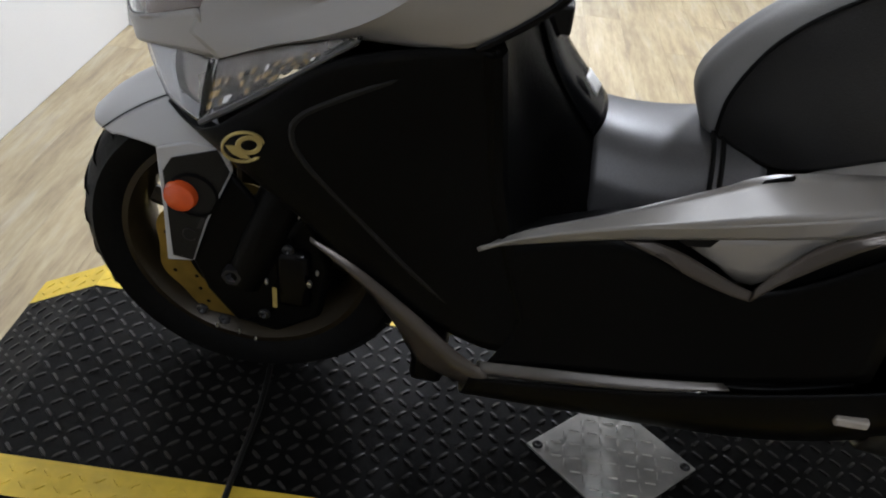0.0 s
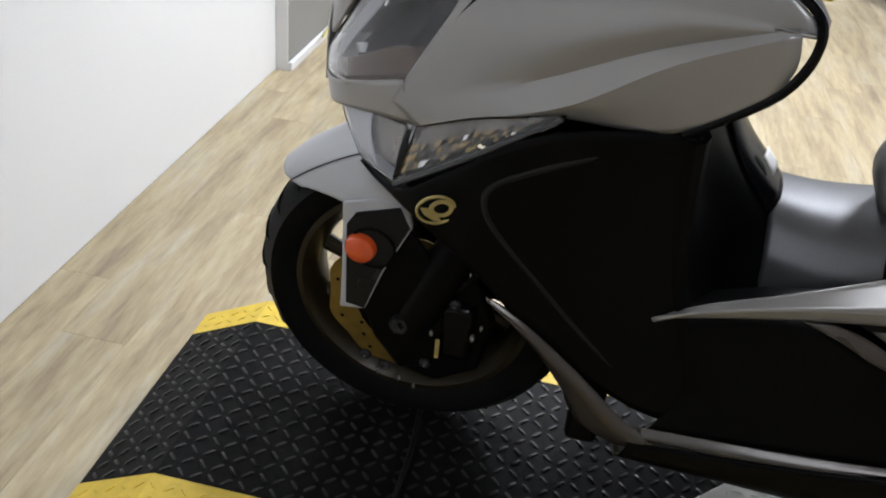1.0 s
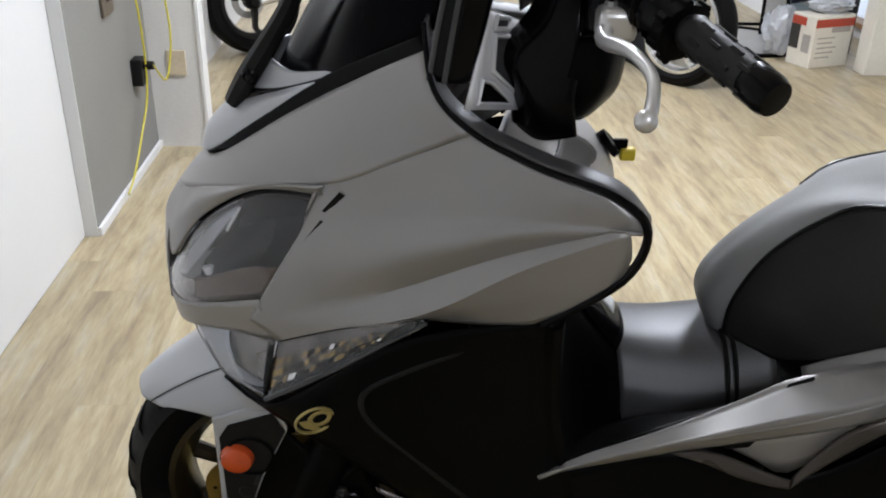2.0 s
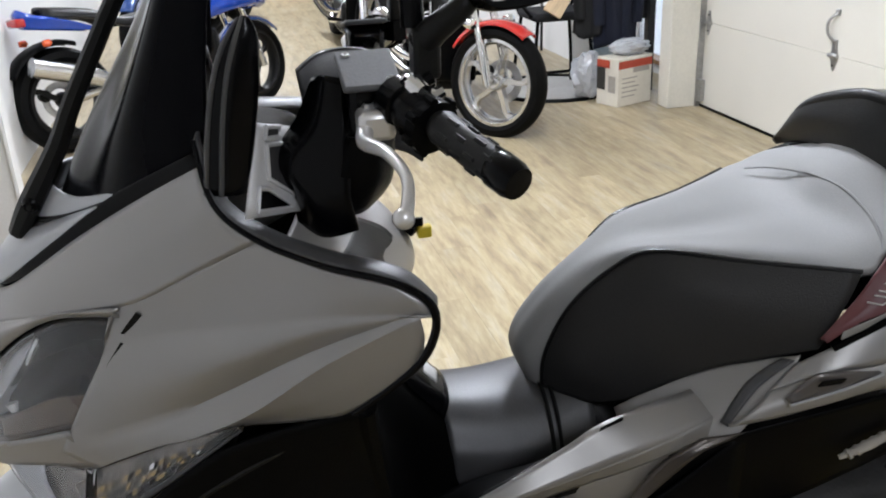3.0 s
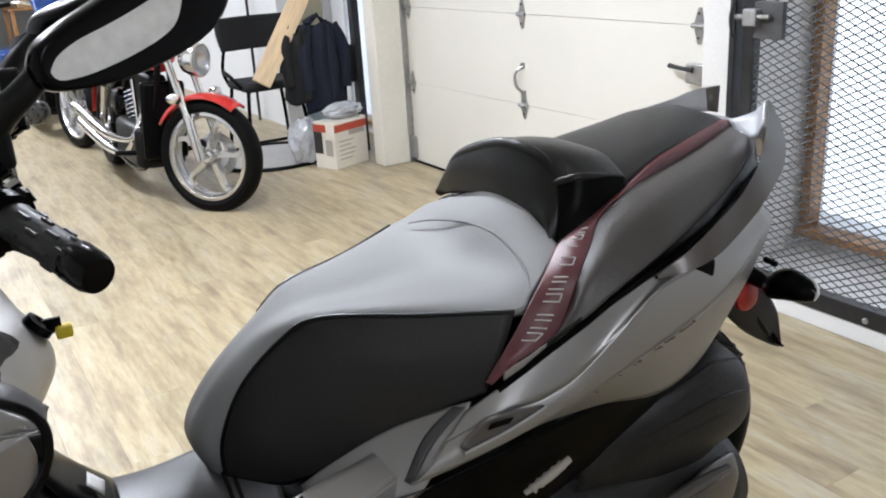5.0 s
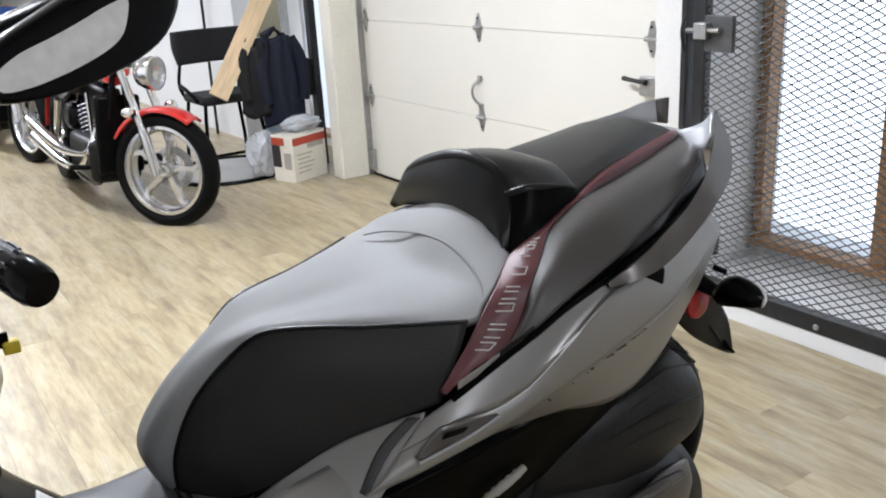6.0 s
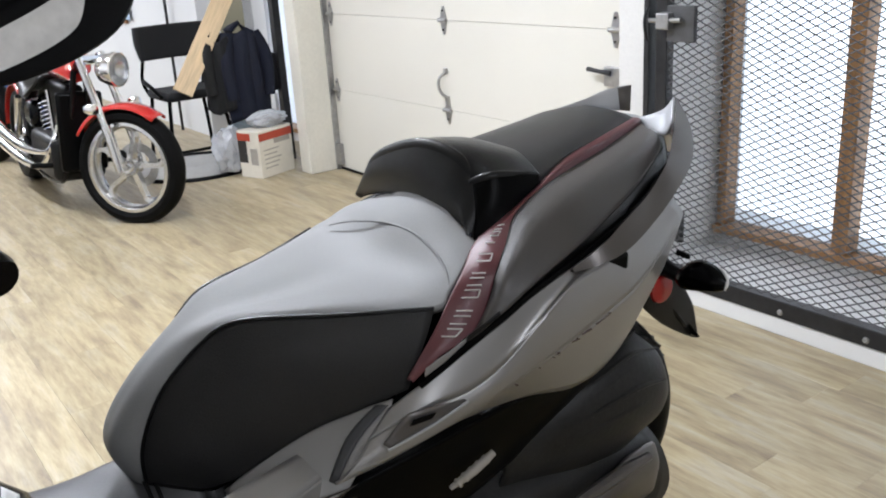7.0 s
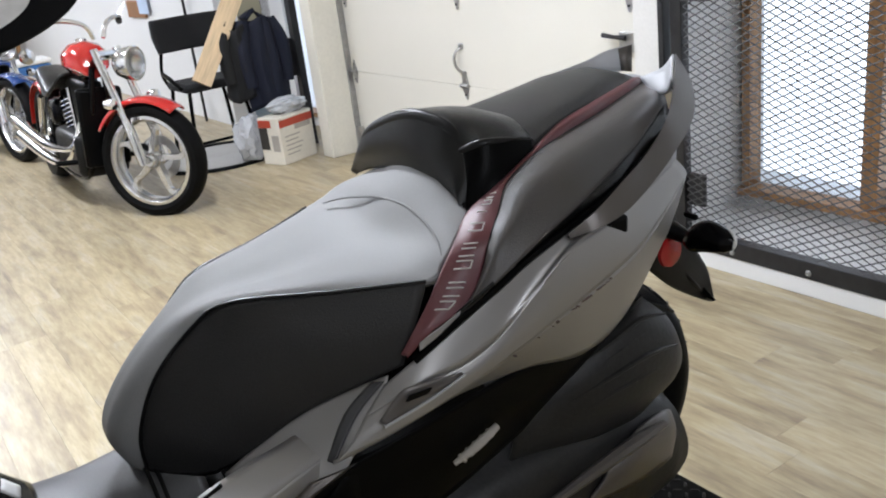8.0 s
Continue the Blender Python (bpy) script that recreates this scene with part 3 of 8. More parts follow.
cover = thing("cover_sheet", pose(2.57, -2.434, PH + 0.004, 0, 0, 0), "square bare tread-plate cover with corner screws on the platform", "cover plate")
cover.rotation_euler = (0, 0, radians(44))
part("sheet", box(-0.099, 0.099, -0.099, 0.099, 0, 0.004), PLATE, cover, smooth=False, bevel=0.001)
tagged(part("tread_pattern", tread(0, 0, (0.17, 0.17), bmesh.new(), lambda x, y: (0.0042, 0.0), 0.0215), PLATE, cover), kind="stuff")
for sx, sy in ((-1, -1), (-1, 1), (1, -1), (1, 1)):
    part("screw", lathe([(0, 0), (0.003, 0.006), (0.001, 0.009), (0, 0.009)], pose(sx * 0.086, sy * 0.086, 0.0045, 0, -90, 0), sides=12), DARK_STEEL, cover)

cable = part("floor_cable", rod([(2.44, -3.03, PH + 0.007), (2.56, -3.02, PH + 0.007), (2.67, -3.02, PH + 0.007), (2.79, -3.02, PH + 0.007), (2.83, -3.02, 0.10), (2.85, -3.02, 0.02), (2.90, -3.02, 0.006), (3.3, -3.01, 0.005)], 0.005, sides=8, smooth=4), CHARCOAL)
tagged(cable, "thin black cable lying across the platform", "cable")


# ---- the silver maxi scooter ----
# local axes: x to its near (left) side, y to its rear, z up; the deck lies at z = 0.068
scooter = thing("maxi_scooter", pose(2.43, -2.3, 0.08), "matte silver and black maxi scooter parked on the platform", "scooter")
scooter.matrix_world = pose(2.43, -2.3, 0.08, 0, 0, -2.0) @ pose(0, 0, 0, 0, 4.0, 0)
S = scooter


def skin(name, rows, material, label="", thick=0.004, nu=5, nv=5, parent=None):
    return part(name, sheet(rows, nu, nv), material, parent or S, label, thick=thick)


def both(name, rows, material, label="", thick=0.004, nu=5, nv=5):
    a = skin(name, rows, material, label, thick, nu, nv)
    skin(name, flip(rows), material, label, thick, nu, nv)
    return a


REFLECTOR = mat("smoked_reflector", (0.22, 0.20, 0.18), 0.25, 0.9, vary=0.5, grain=45, patch_scale=22, bump=0.1)
# front cowl: upper panel, side panel, nose and chin
UPPER = [
    [(0.0, -0.842, 0.915), (0.060, -0.805, 0.940), (0.120, -0.706, 1.019), (0.175, -0.621, 1.081), (0.223, -0.552, 1.128)],
    [(0.0, -0.862, 0.90), (0.075, -0.805, 0.932), (0.165, -0.68, 0.992), (0.212, -0.592, 1.047), (0.243, -0.545, 1.089)],
    [(0.0, -0.885, 0.872), (0.095, -0.822, 0.905), (0.188, -0.668, 0.954), (0.232, -0.575, 1.008), (0.264, -0.504, 1.051)],
]
skin("upper_cowl", mirrored(UPPER), PAINT, "matte silver painted nose panel")
SIDE_TOP = [(0.188, -0.668, 0.954), (0.232, -0.575, 1.008), (0.264, -0.504, 1.051), (0.303, -0.441, 1.032), (0.331, -0.365, 1.014)]
SIDE_MID = [(0.190, -0.670, 0.934), (0.233, -0.579, 0.972), (0.274, -0.502, 1.002), (0.311, -0.435, 1.006), (0.341, -0.342, 0.999)]
RIDGE = [(0.194, -0.672, 0.912), (0.235, -0.585, 0.938), (0.277, -0.511, 0.959), (0.312, -0.441, 0.978), (0.344, -0.332, 0.984)]
CHANNEL = [(0.164, -0.775, 0.748), (0.190, -0.712, 0.778), (0.223, -0.638, 0.816), (0.255, -0.563, 0.862), (0.302, -0.461, 0.931), (0.342, -0.350, 0.986)]
LEDGE = [(0.178, -0.737, 0.724), (0.222, -0.655, 0.776), (0.256, -0.598, 0.808), (0.286, -0.531, 0.851), (0.322, -0.444, 0.926), (0.345, -0.345, 0.982)]
UNDER = [(0.175, -0.740, 0.722), (0.218, -0.654, 0.773), (0.250, -0.600, 0.802), (0.274, -0.542, 0.832), (0.318, -0.438, 0.888), (0.343, -0.340, 0.952)]
HEM = [(0.172, -0.742, 0.720), (0.212, -0.652, 0.770), (0.236, -0.605, 0.794), (0.250, -0.56, 0.81), (0.308, -0.43, 0.846), (0.335, -0.347, 0.918)]
RIDGE_FRONT = [(0.183, -0.702, 0.882)] + RIDGE
BULGE = [tuple(Vector(a).lerp(Vector(b), 0.4) + Vector((0.8, -0.5, 0.25)) * d) for a, b, d in zip(RIDGE_FRONT, CHANNEL, (0.002, 0.007, 0.012, 0.012, 0.008, 0.0))]
for f in (lambda r: r, flip):
    bm = sheet(f([[(0.187, -0.673, 0.946)] + SIDE_TOP, [(0.186, -0.688, 0.912)] + SIDE_MID, RIDGE_FRONT]), 5, 5)
    sheet(f([RIDGE_FRONT, BULGE, CHANNEL]), 5, 4, bm)
    sheet(f([CHANNEL, LEDGE]), 5, 4, bm)
    sheet(f([LEDGE, UNDER, HEM]), 5, 4, bm)
    bmesh.ops.remove_doubles(bm, verts=bm.verts, dist=5e-4)
    part("side_cowl", bm, PAINT, S, "matte silver side fairing with sharp creases", thick=0.004)
LIP = [(0.217, -0.554, 1.155), (0.243, -0.542, 1.092), (0.265, -0.501, 1.055), (0.304, -0.438, 1.036), (0.333, -0.362, 1.018), (0.344, -0.328, 0.985), (0.335, -0.345, 0.92), (0.312, -0.42, 0.848)]
for pts in (LIP, [over(p) for p in LIP]):
    part("edge_trim", rod(pts, [0.003, 0.0035, 0.004, 0.004, 0.0045, 0.005, 0.005, 0.004], sides=8, smooth=6), GLOSS, S, "black rubber edge trim")
CHIN = [
    [(0.0, -0.920, 0.702), (0.045, -0.906, 0.708), (0.086, -0.880, 0.722), (0.128, -0.826, 0.748), (0.172, -0.760, 0.782)],
    [(0.0, -0.915, 0.668), (0.045, -0.900, 0.670), (0.085, -0.870, 0.684), (0.125, -0.812, 0.702), (0.171, -0.743, 0.721)],
]
skin("chin_panel", mirrored(CHIN), PAINT, "matte silver chin under the headlamps")
BROW = [
    [(0.0, -0.885, 0.872), (0.03, -0.870, 0.884), (0.05, -0.850, 0.893)],
    [(0.0, -0.915, 0.80), (0.015, -0.912, 0.80), (0.028, -0.905, 0.80)],
    [(0.0, -0.921, 0.69), (0.012, -0.920, 0.69), (0.025, -0.916, 0.69)],
]
skin("nose_bridge", mirrored(BROW), PAINT)
BROW_TOP = [(0.0, -0.885, 0.872), (0.03, -0.870, 0.882), (0.06, -0.850, 0.893), (0.10, -0.815, 0.908), (0.152, -0.733, 0.938), (0.190, -0.667, 0.956)]
BROW_LOW = [(0.0, -0.917, 0.785), (0.03, -0.905, 0.768), (0.055, -0.888, 0.786), (0.092, -0.839, 0.858), (0.147, -0.756, 0.926), (0.190, -0.668, 0.942)]
both("lamp_brow", [BROW_TOP, [tuple((Vector(a) + Vector(b)) / 2 + Vector((0.004, -0.008, 0.004))) for a, b in zip(BROW_TOP, BROW_LOW)], BROW_LOW], PAINT, "silver brow over the headlamp")
BROWN_REFLECTOR = mat("brown_reflector", (0.11, 0.075, 0.052), 0.25, 0.4, vary=0.3)
# headlamps
LAMP = [
    [(0.048, -0.890, 0.775), (0.092, -0.835, 0.857), (0.145, -0.753, 0.924), (0.187, -0.668, 0.940)],
    [(0.030, -0.909, 0.740), (0.092, -0.862, 0.790), (0.158, -0.768, 0.868), (0.184, -0.695, 0.880)],
    [(0.020, -0.916, 0.705), (0.088, -0.876, 0.719), (0.130, -0.820, 0.743), (0.169, -0.756, 0.777)],
]


def sunk(rows, d):
    """The same sheet, set back towards the middle of the nose."""
    out = []
    for r in rows:
        out.append([tuple(Vector(p) + d * (Vector((0.02, -0.70, 0.80)) - Vector(p)).normalized()) for p in r])
    return out


for side, f in (("left", lambda r: r), ("right", flip)):
    lamp = skin("headlamp", f(sunk(LAMP, 0.05)), mat("lamp_reflector_" + side, (0.03, 0.03, 0.031), 0.2, 0.5, vary=0.4, grain=9, patch_scale=7, bump=0), "headlamp with a clear lens over dark reflectors", 0.003)
    g = skin("lens", f(LAMP), LENS, "clear curved lens", 0.004, parent=lamp)
    g.visible_shadow = False
    part("bowl", sheet(f(sunk(LAMP, 0.08)), 4, 4), BLACK, lamp)
    inner = [spline(q, 12) for q in sunk(LAMP, 0.014)]

    def in_lamp(u, v):
        """A point just behind the lens: u from the nose outwards, v from the brow down."""
        k = min(int(u * 36), 36)
        a, b, c = (q[k] for q in inner)
        return f([[tuple(a.lerp(b, v * 2) if v < 0.5 else b.lerp(c, v * 2 - 1))]])[0][0]

    for k in range(7):
        part("baffle_rib", rod([in_lamp(0.60, 0.05 + 0.040 * k), in_lamp(0.75, 0.05 + 0.034 * k), in_lamp(0.96, 0.06 + 0.018 * k)], [0.0042, 0.0042, 0.0025], sides=6), CHARCOAL, lamp, "dark ribbed baffle")
    part("light_tube", rod([in_lamp(0.56, 0.06), in_lamp(0.53, 0.16), in_lamp(0.52, 0.30)], [0.005, 0.004, 0.003], sides=8), CHROME, lamp, "bright light tube")
    part("light_chip", rod([in_lamp(0.44, 0.62), in_lamp(0.46, 0.72)], [0.008, 0.004], sides=6, smooth=1), WHITE_PLASTIC, lamp, "small white light chip")
    # Pale sheet behind the lens stands for the white wall's reflection.
    shell = [[in_lamp(0.02 + (top - 0.02) * k / 3, v) for k in range(4)] for v, top in ((0.03, 0.55), (0.25, 0.47), (0.48, 0.34), (0.68, 0.2))]
    part("wall_reflection", sheet(shell, 4, 4), FENDER, lamp, "pale sheet painted as the white wall's reflection", thick=0.002)
    low = [[in_lamp(u, v) for u in (0.04, 0.35, 0.7, 0.97)] for v in (0.74, 0.86, 0.97)]
    part("lower_reflector", sheet(low, 4, 3), BROWN_REFLECTOR, lamp, "brown glossy lower reflector", thick=0.002)
    deep = sunk(LAMP, 0.08)
    # Lamp side is pale to carry the same reflection.
    part("bowl_side", sheet(f([[LAMP[k][0] for k in range(3)], [deep[k][0] for k in range(3)]]), 3, 3), FENDER, lamp, "inner side of the lamp, painted pale as a reflection", thick=0.002)
    part("bowl_floor", sheet(f([[tuple(Vector(p) + Vector((0, 0.004, 0.004))) for p in LAMP[2]], deep[2]]), 3, 3), mat("lamp_floor_" + side, (0.10, 0.065, 0.045), 0.35, 0.3), lamp, "brown inner floor of the lamp", thick=0.002)
    part("bowl_end", sheet(f([[LAMP[k][3] for k in range(3)], [deep[k][3] for k in range(3)]]), 3, 3), CHARCOAL, lamp, thick=0.002)
    part("bowl_roof", sheet(f([LAMP[0], deep[0]]), 3, 3), CHARCOAL, lamp, thick=0.002)
# lower running lamp: a pale front face and a long side wedge that meet in a sharp corner
RUN_FRONT = [
    [(0.052, -0.884, 0.676), (0.115, -0.812, 0.703), (0.172, -0.742, 0.720)],
    [(0.086, -0.862, 0.659), (0.136, -0.812, 0.673), (0.187, -0.749, 0.682)],
    [(0.132, -0.826, 0.636), (0.168, -0.791, 0.640), (0.200, -0.756, 0.644)],
]
RUN_SIDE = [
    [(0.172, -0.742, 0.720), (0.212, -0.654, 0.770), (0.238, -0.603, 0.794), (0.268, -0.545, 0.824)],
    [(0.188, -0.747, 0.682), (0.222, -0.664, 0.737), (0.247, -0.602, 0.778), (0.269, -0.546, 0.820)],
    [(0.201, -0.755, 0.644), (0.229, -0.677, 0.706), (0.251, -0.608, 0.764), (0.270, -0.547, 0.816)],
]
GOLD_FACET = mat("amber_chrome_facet", (0.42, 0.30, 0.13), 0.18, 0.9, vary=0.3)
for f in (lambda r: r, flip):
    bm = sheet(f(sunk(RUN_FRONT, 0.020)), 4, 4)
    sheet(f(sunk(RUN_SIDE, 0.020)), 5, 4, bm)
    run = part("running_lamp", bm, REFLECTOR, S, "clear lower lamp with chrome facets", thick=0.003)
    bm = sheet(f(RUN_FRONT), 4, 4)
    sheet(f(RUN_SIDE), 5, 4, bm)
    lens = part("lens", bm, LENS, run, "clear wedge lens", thick=0.003)
    lens.visible_shadow = False
    guide = [q[:2] for q in sunk(RUN_FRONT, 0.007)]
    part("light_guide", sheet(f([[q[0], tuple(Vector(q[0]).lerp(Vector(q[1]), 0.9))] for q in guide]), 4, 3), FENDER, run, "pale translucent light guide", thick=0.002)
    corner = [Vector(q[0]) for q in sunk(RUN_SIDE, 0.006)]
    bar = f([[tuple(Vector(guide[1][1]).lerp(corner[1], 0.1)), tuple(corner[1].lerp(corner[0], 0.35)), tuple(corner[0].lerp(Vector(sunk(RUN_SIDE, 0.006)[0][1]), 0.05))]])[0]
    part("light_bar", rod(bar[1:], [0.0018, 0.001], sides=6), WHITE_PLASTIC, run, "white light bar")
    part("lens_edge", rod(f([[tuple(Vector(p) + Vector((0.002, 0.0, 0.004))) for p in RUN_SIDE[2]]])[0], [0.004, 0.004, 0.003, 0.002], sides=6), TUNNEL, run, "grey moulded lower edge of the lens")
    fine = [spline(q, 9) for q in sunk(RUN_SIDE, 0.009)]
    rg = random.Random(11)
    for k in range(14):
        for v in range(3):
            u = min(int((k + 0.33 * v) / 14 * 19) + 1, 24)
            up, low = fine[1][u].lerp(fine[0][u], 0.25), fine[2][u]
            a, b = up.lerp(low, 0.08 + 0.29 * v), up.lerp(low, 0.27 + 0.29 * v)
            run_on = (fine[1][u + 2] - fine[1][u]) * (0.28 + 0.3 * rg.random())
            quad = f([[tuple(a), tuple(a + run_on)], [tuple(b), tuple(b + run_on * 0.7)]])
            pick = rg.random()
            part("facet", sheet(quad, 1, 1), CHROME if pick > 0.86 else GOLD_FACET if pick > 0.3 else GLOSS, run, thick=0.003, smooth=False)

# black leg shield, outer and inner side
SHIELD = [
    [(0.132, -0.823, 0.632), (0.202, -0.753, 0.640), (0.230, -0.677, 0.700), (0.262, -0.572, 0.790), (0.298, -0.45, 0.840), (0.305, -0.405, 0.845)],
    [(0.115, -0.80, 0.61), (0.205, -0.735, 0.620), (0.240, -0.66, 0.650), (0.256, -0.56, 0.70), (0.270, -0.45, 0.74), (0.268, -0.395, 0.75)],
    [(0.115, -0.77, 0.60), (0.212, -0.685, 0.585), (0.238, -0.62, 0.590), (0.248, -0.54, 0.61), (0.252, -0.45, 0.63), (0.245, -0.38, 0.635)],
    [(0.125, -0.68, 0.54), (0.215, -0.62, 0.535), (0.232, -0.575, 0.535), (0.238, -0.50, 0.52), (0.240, -0.42, 0.51), (0.230, -0.345, 0.51)],
    [(0.130, -0.56, 0.43), (0.210, -0.52, 0.43), (0.222, -0.48, 0.42), (0.230, -0.42, 0.395), (0.232, -0.36, 0.375), (0.225, -0.30, 0.37)],
]
both("leg_shield", SHIELD, BLACK, "black leg shield panel")
for f in (lambda r: r, flip):
    part("shield_edge", rod(f([[Vector(r[-1]) + Vector((-0.006, 0.0, 0.0)) for r in SHIELD]])[0], 0.014, sides=8), BLACK, S, "rounded black shield edge")
groove = [(0.292, -0.425, 0.832), (0.274, -0.506, 0.783), (0.259, -0.570, 0.741), (0.250, -0.614, 0.708), (0.249, -0.626, 0.680), (0.249, -0.608, 0.641), (0.243, -0.541, 0.566), (0.239, -0.481, 0.502), (0.235, -0.425, 0.45)]
part("panel_rib", rod(groove, 0.005, sides=8, smooth=6), CHARCOAL, S, "raised black rib")
part("shield_line", rod([(0.2325, -0.679, 0.623), (0.2365, -0.622, 0.5815), (0.2345, -0.566, 0.534)], 0.0022, sides=6), BRONZE_RIM, S, "thin bronze edge line")
INNER = [
    [(0.0, -0.41, 0.90), (0.10, -0.415, 0.89), (0.19, -0.42, 0.865), (0.27, -0.415, 0.848), (0.306, -0.403, 0.845)],
    [(0.0, -0.345, 0.74), (0.075, -0.35, 0.735), (0.15, -0.385, 0.735), (0.23, -0.392, 0.745), (0.270, -0.394, 0.75)],
    [(0.0, -0.262, 0.635), (0.07, -0.27, 0.62), (0.125, -0.33, 0.60), (0.20, -0.368, 0.62), (0.247, -0.379, 0.635)],
    [(0.0, -0.24, 0.60), (0.085, -0.245, 0.575), (0.13, -0.29, 0.51), (0.19, -0.325, 0.50), (0.232, -0.344, 0.51)],
    [(0.0, -0.23, 0.56), (0.10, -0.23, 0.49), (0.14, -0.26, 0.40), (0.19, -0.285, 0.385), (0.227, -0.299, 0.37)],
]
skin("inner_leg_shield", mirrored(INNER), BLACK, "black inner leg shield around the tunnel", nu=6, nv=6)
lid = skin("fuel_lid", mirrored([[(0.0, -0.359, 0.810), (0.035, -0.360, 0.808), (0.055, -0.364, 0.800)], [(0.0, -0.311, 0.720), (0.045, -0.314, 0.716), (0.066, -0.322, 0.710)], [(0.0, -0.248, 0.652), (0.045, -0.252, 0.646), (0.066, -0.264, 0.630)]]), GLOSS, "black fuel filler lid", 0.006)
part("catch", box(0.0, 0.03, -0.35, -0.318, 0.75, 0.79), CHARCOAL, lid, bevel=0.004, smooth=False)
part("sticker", sheet([[(0.012, -0.283, 0.704), (0.024, -0.285, 0.702), (0.036, -0.288, 0.700)], [(0.014, -0.264, 0.683), (0.026, -0.266, 0.680), (0.036, -0.269, 0.676)]], 2, 3), WHITE_PLASTIC, lid, "white warning sticker", thick=0.0015)
TUNNEL_ROWS = [
    [(0.0, -0.262, 0.648), (0.05, -0.264, 0.640), (0.085, -0.262, 0.605), (0.108, -0.258, 0.55), (0.125, -0.25, 0.36)],
    [(0.0, -0.20, 0.640), (0.055, -0.20, 0.632), (0.094, -0.198, 0.597), (0.116, -0.196, 0.545), (0.135, -0.19, 0.37)],
    [(0.0, -0.13, 0.645), (0.06, -0.13, 0.637), (0.10, -0.13, 0.604), (0.124, -0.13, 0.555), (0.145, -0.13, 0.38)],
    [(0.0, -0.04, 0.668), (0.066, -0.04, 0.66), (0.108, -0.04, 0.625), (0.134, -0.04, 0.575), (0.155, -0.04, 0.39)],
]
skin("tunnel_cover", mirrored(TUNNEL_ROWS), TUNNEL, "satin grey centre tunnel", nu=6, nv=5)
for yy, zz in ((-0.107, 0.0), (-0.095, 0.003)):
    pts = [(0.0, yy, 0.655 + zz), (0.062, yy, 0.646 + zz), (0.104, yy, 0.612 + zz), (0.128, yy, 0.562 + zz)]
    part("tunnel_seam", rod(pts, 0.0035, sides=6), CHARCOAL, S)

# wing moulding along the foot board
WING_TOP = [(0.238, -0.392, 0.552), (0.244, -0.335, 0.593), (0.244, -0.245, 0.634), (0.232, -0.132, 0.682), (0.218, -0.063, 0.705), (0.17, 0.10, 0.70)]
WING_RIDGE = [(0.245, -0.394, 0.551), (0.254, -0.334, 0.587), (0.261, -0.229, 0.627), (0.258, -0.124, 0.648), (0.250, -0.017, 0.669), (0.212, 0.12, 0.682)]
WING_LOW = [(0.240, -0.392, 0.549), (0.248, -0.332, 0.574), (0.252, -0.225, 0.604), (0.250, -0.124, 0.622), (0.248, -0.010, 0.643), (0.225, 0.12, 0.660)]
ARM_OUT = [(0.254, -0.225, 0.605), (0.260, -0.175, 0.590), (0.260, -0.133, 0.569), (0.259, -0.085, 0.552), (0.258, -0.058, 0.546)]
ARM_IN = [(0.250, -0.185, 0.607), (0.251, -0.150, 0.598), (0.252, -0.112, 0.580), (0.252, -0.075, 0.563), (0.252, -0.055, 0.556)]
ARM_UP = [(0.258, -0.058, 0.546), (0.259, -0.019, 0.590), (0.258, 0.06, 0.655), (0.252, 0.13, 0.672)]
ARM_UP_IN = [(0.250, -0.055, 0.560), (0.250, -0.030, 0.600), (0.250, 0.005, 0.640), (0.250, 0.06, 0.668)]
bm = sheet([WING_TOP, WING_RIDGE], 5, 4)
sheet([WING_RIDGE, WING_LOW], 5, 4, bm)
part("wing_moulding", bm, PAINT, S, "matte silver wing moulding with a pointed tip", thick=0.004)
part("wing_arm", sheet([ARM_OUT, ARM_IN], 4, 3), FIN_PAINT, S, "dark bronze lower arm of the wing", thick=0.006)
part("wing_arm", sheet([ARM_UP, ARM_UP_IN], 4, 3), FIN_PAINT, S, "dark bronze rear arm of the wing", thick=0.006)
part("wing_infill", sheet([[(0.236, -0.165, 0.612), (0.238, -0.06, 0.634), (0.240, 0.02, 0.650)], [(0.236, -0.10, 0.575), (0.238, -0.055, 0.556), (0.240, 0.01, 0.62)]], 3, 3), PAINT, S, "light silver infill behind the wing", thick=0.003)
part("wing_notch", sheet([[(0.242, -0.165, 0.612), (0.243, -0.110, 0.622)], [(0.242, -0.145, 0.602), (0.243, -0.120, 0.606)]], 2, 2), GLOSS, S)
part("floor_side", sheet([[(0.236, -0.40, 0.54), (0.244, -0.225, 0.602), (0.246, -0.05, 0.55), (0.246, 0.13, 0.668)], [(0.232, -0.33, 0.44), (0.246, -0.225, 0.46), (0.25, -0.05, 0.47), (0.25, 0.13, 0.56)], [(0.240, -0.36, 0.35), (0.25, -0.225, 0.375), (0.255, -0.05, 0.402), (0.252, 0.13, 0.44)]], 5, 4), BLACK, S, "black panel under the wing", thick=0.004)
part("floor_top", sheet([[(0.236, -0.395, 0.552), (0.242, -0.245, 0.632), (0.230, -0.132, 0.68), (0.224, -0.05, 0.71)], [(0.15, -0.36, 0.53), (0.13, -0.24, 0.56), (0.13, -0.12, 0.575), (0.14, -0.04, 0.60)]], 4, 4), BLACK, S, "black step-through floor", thick=0.004)
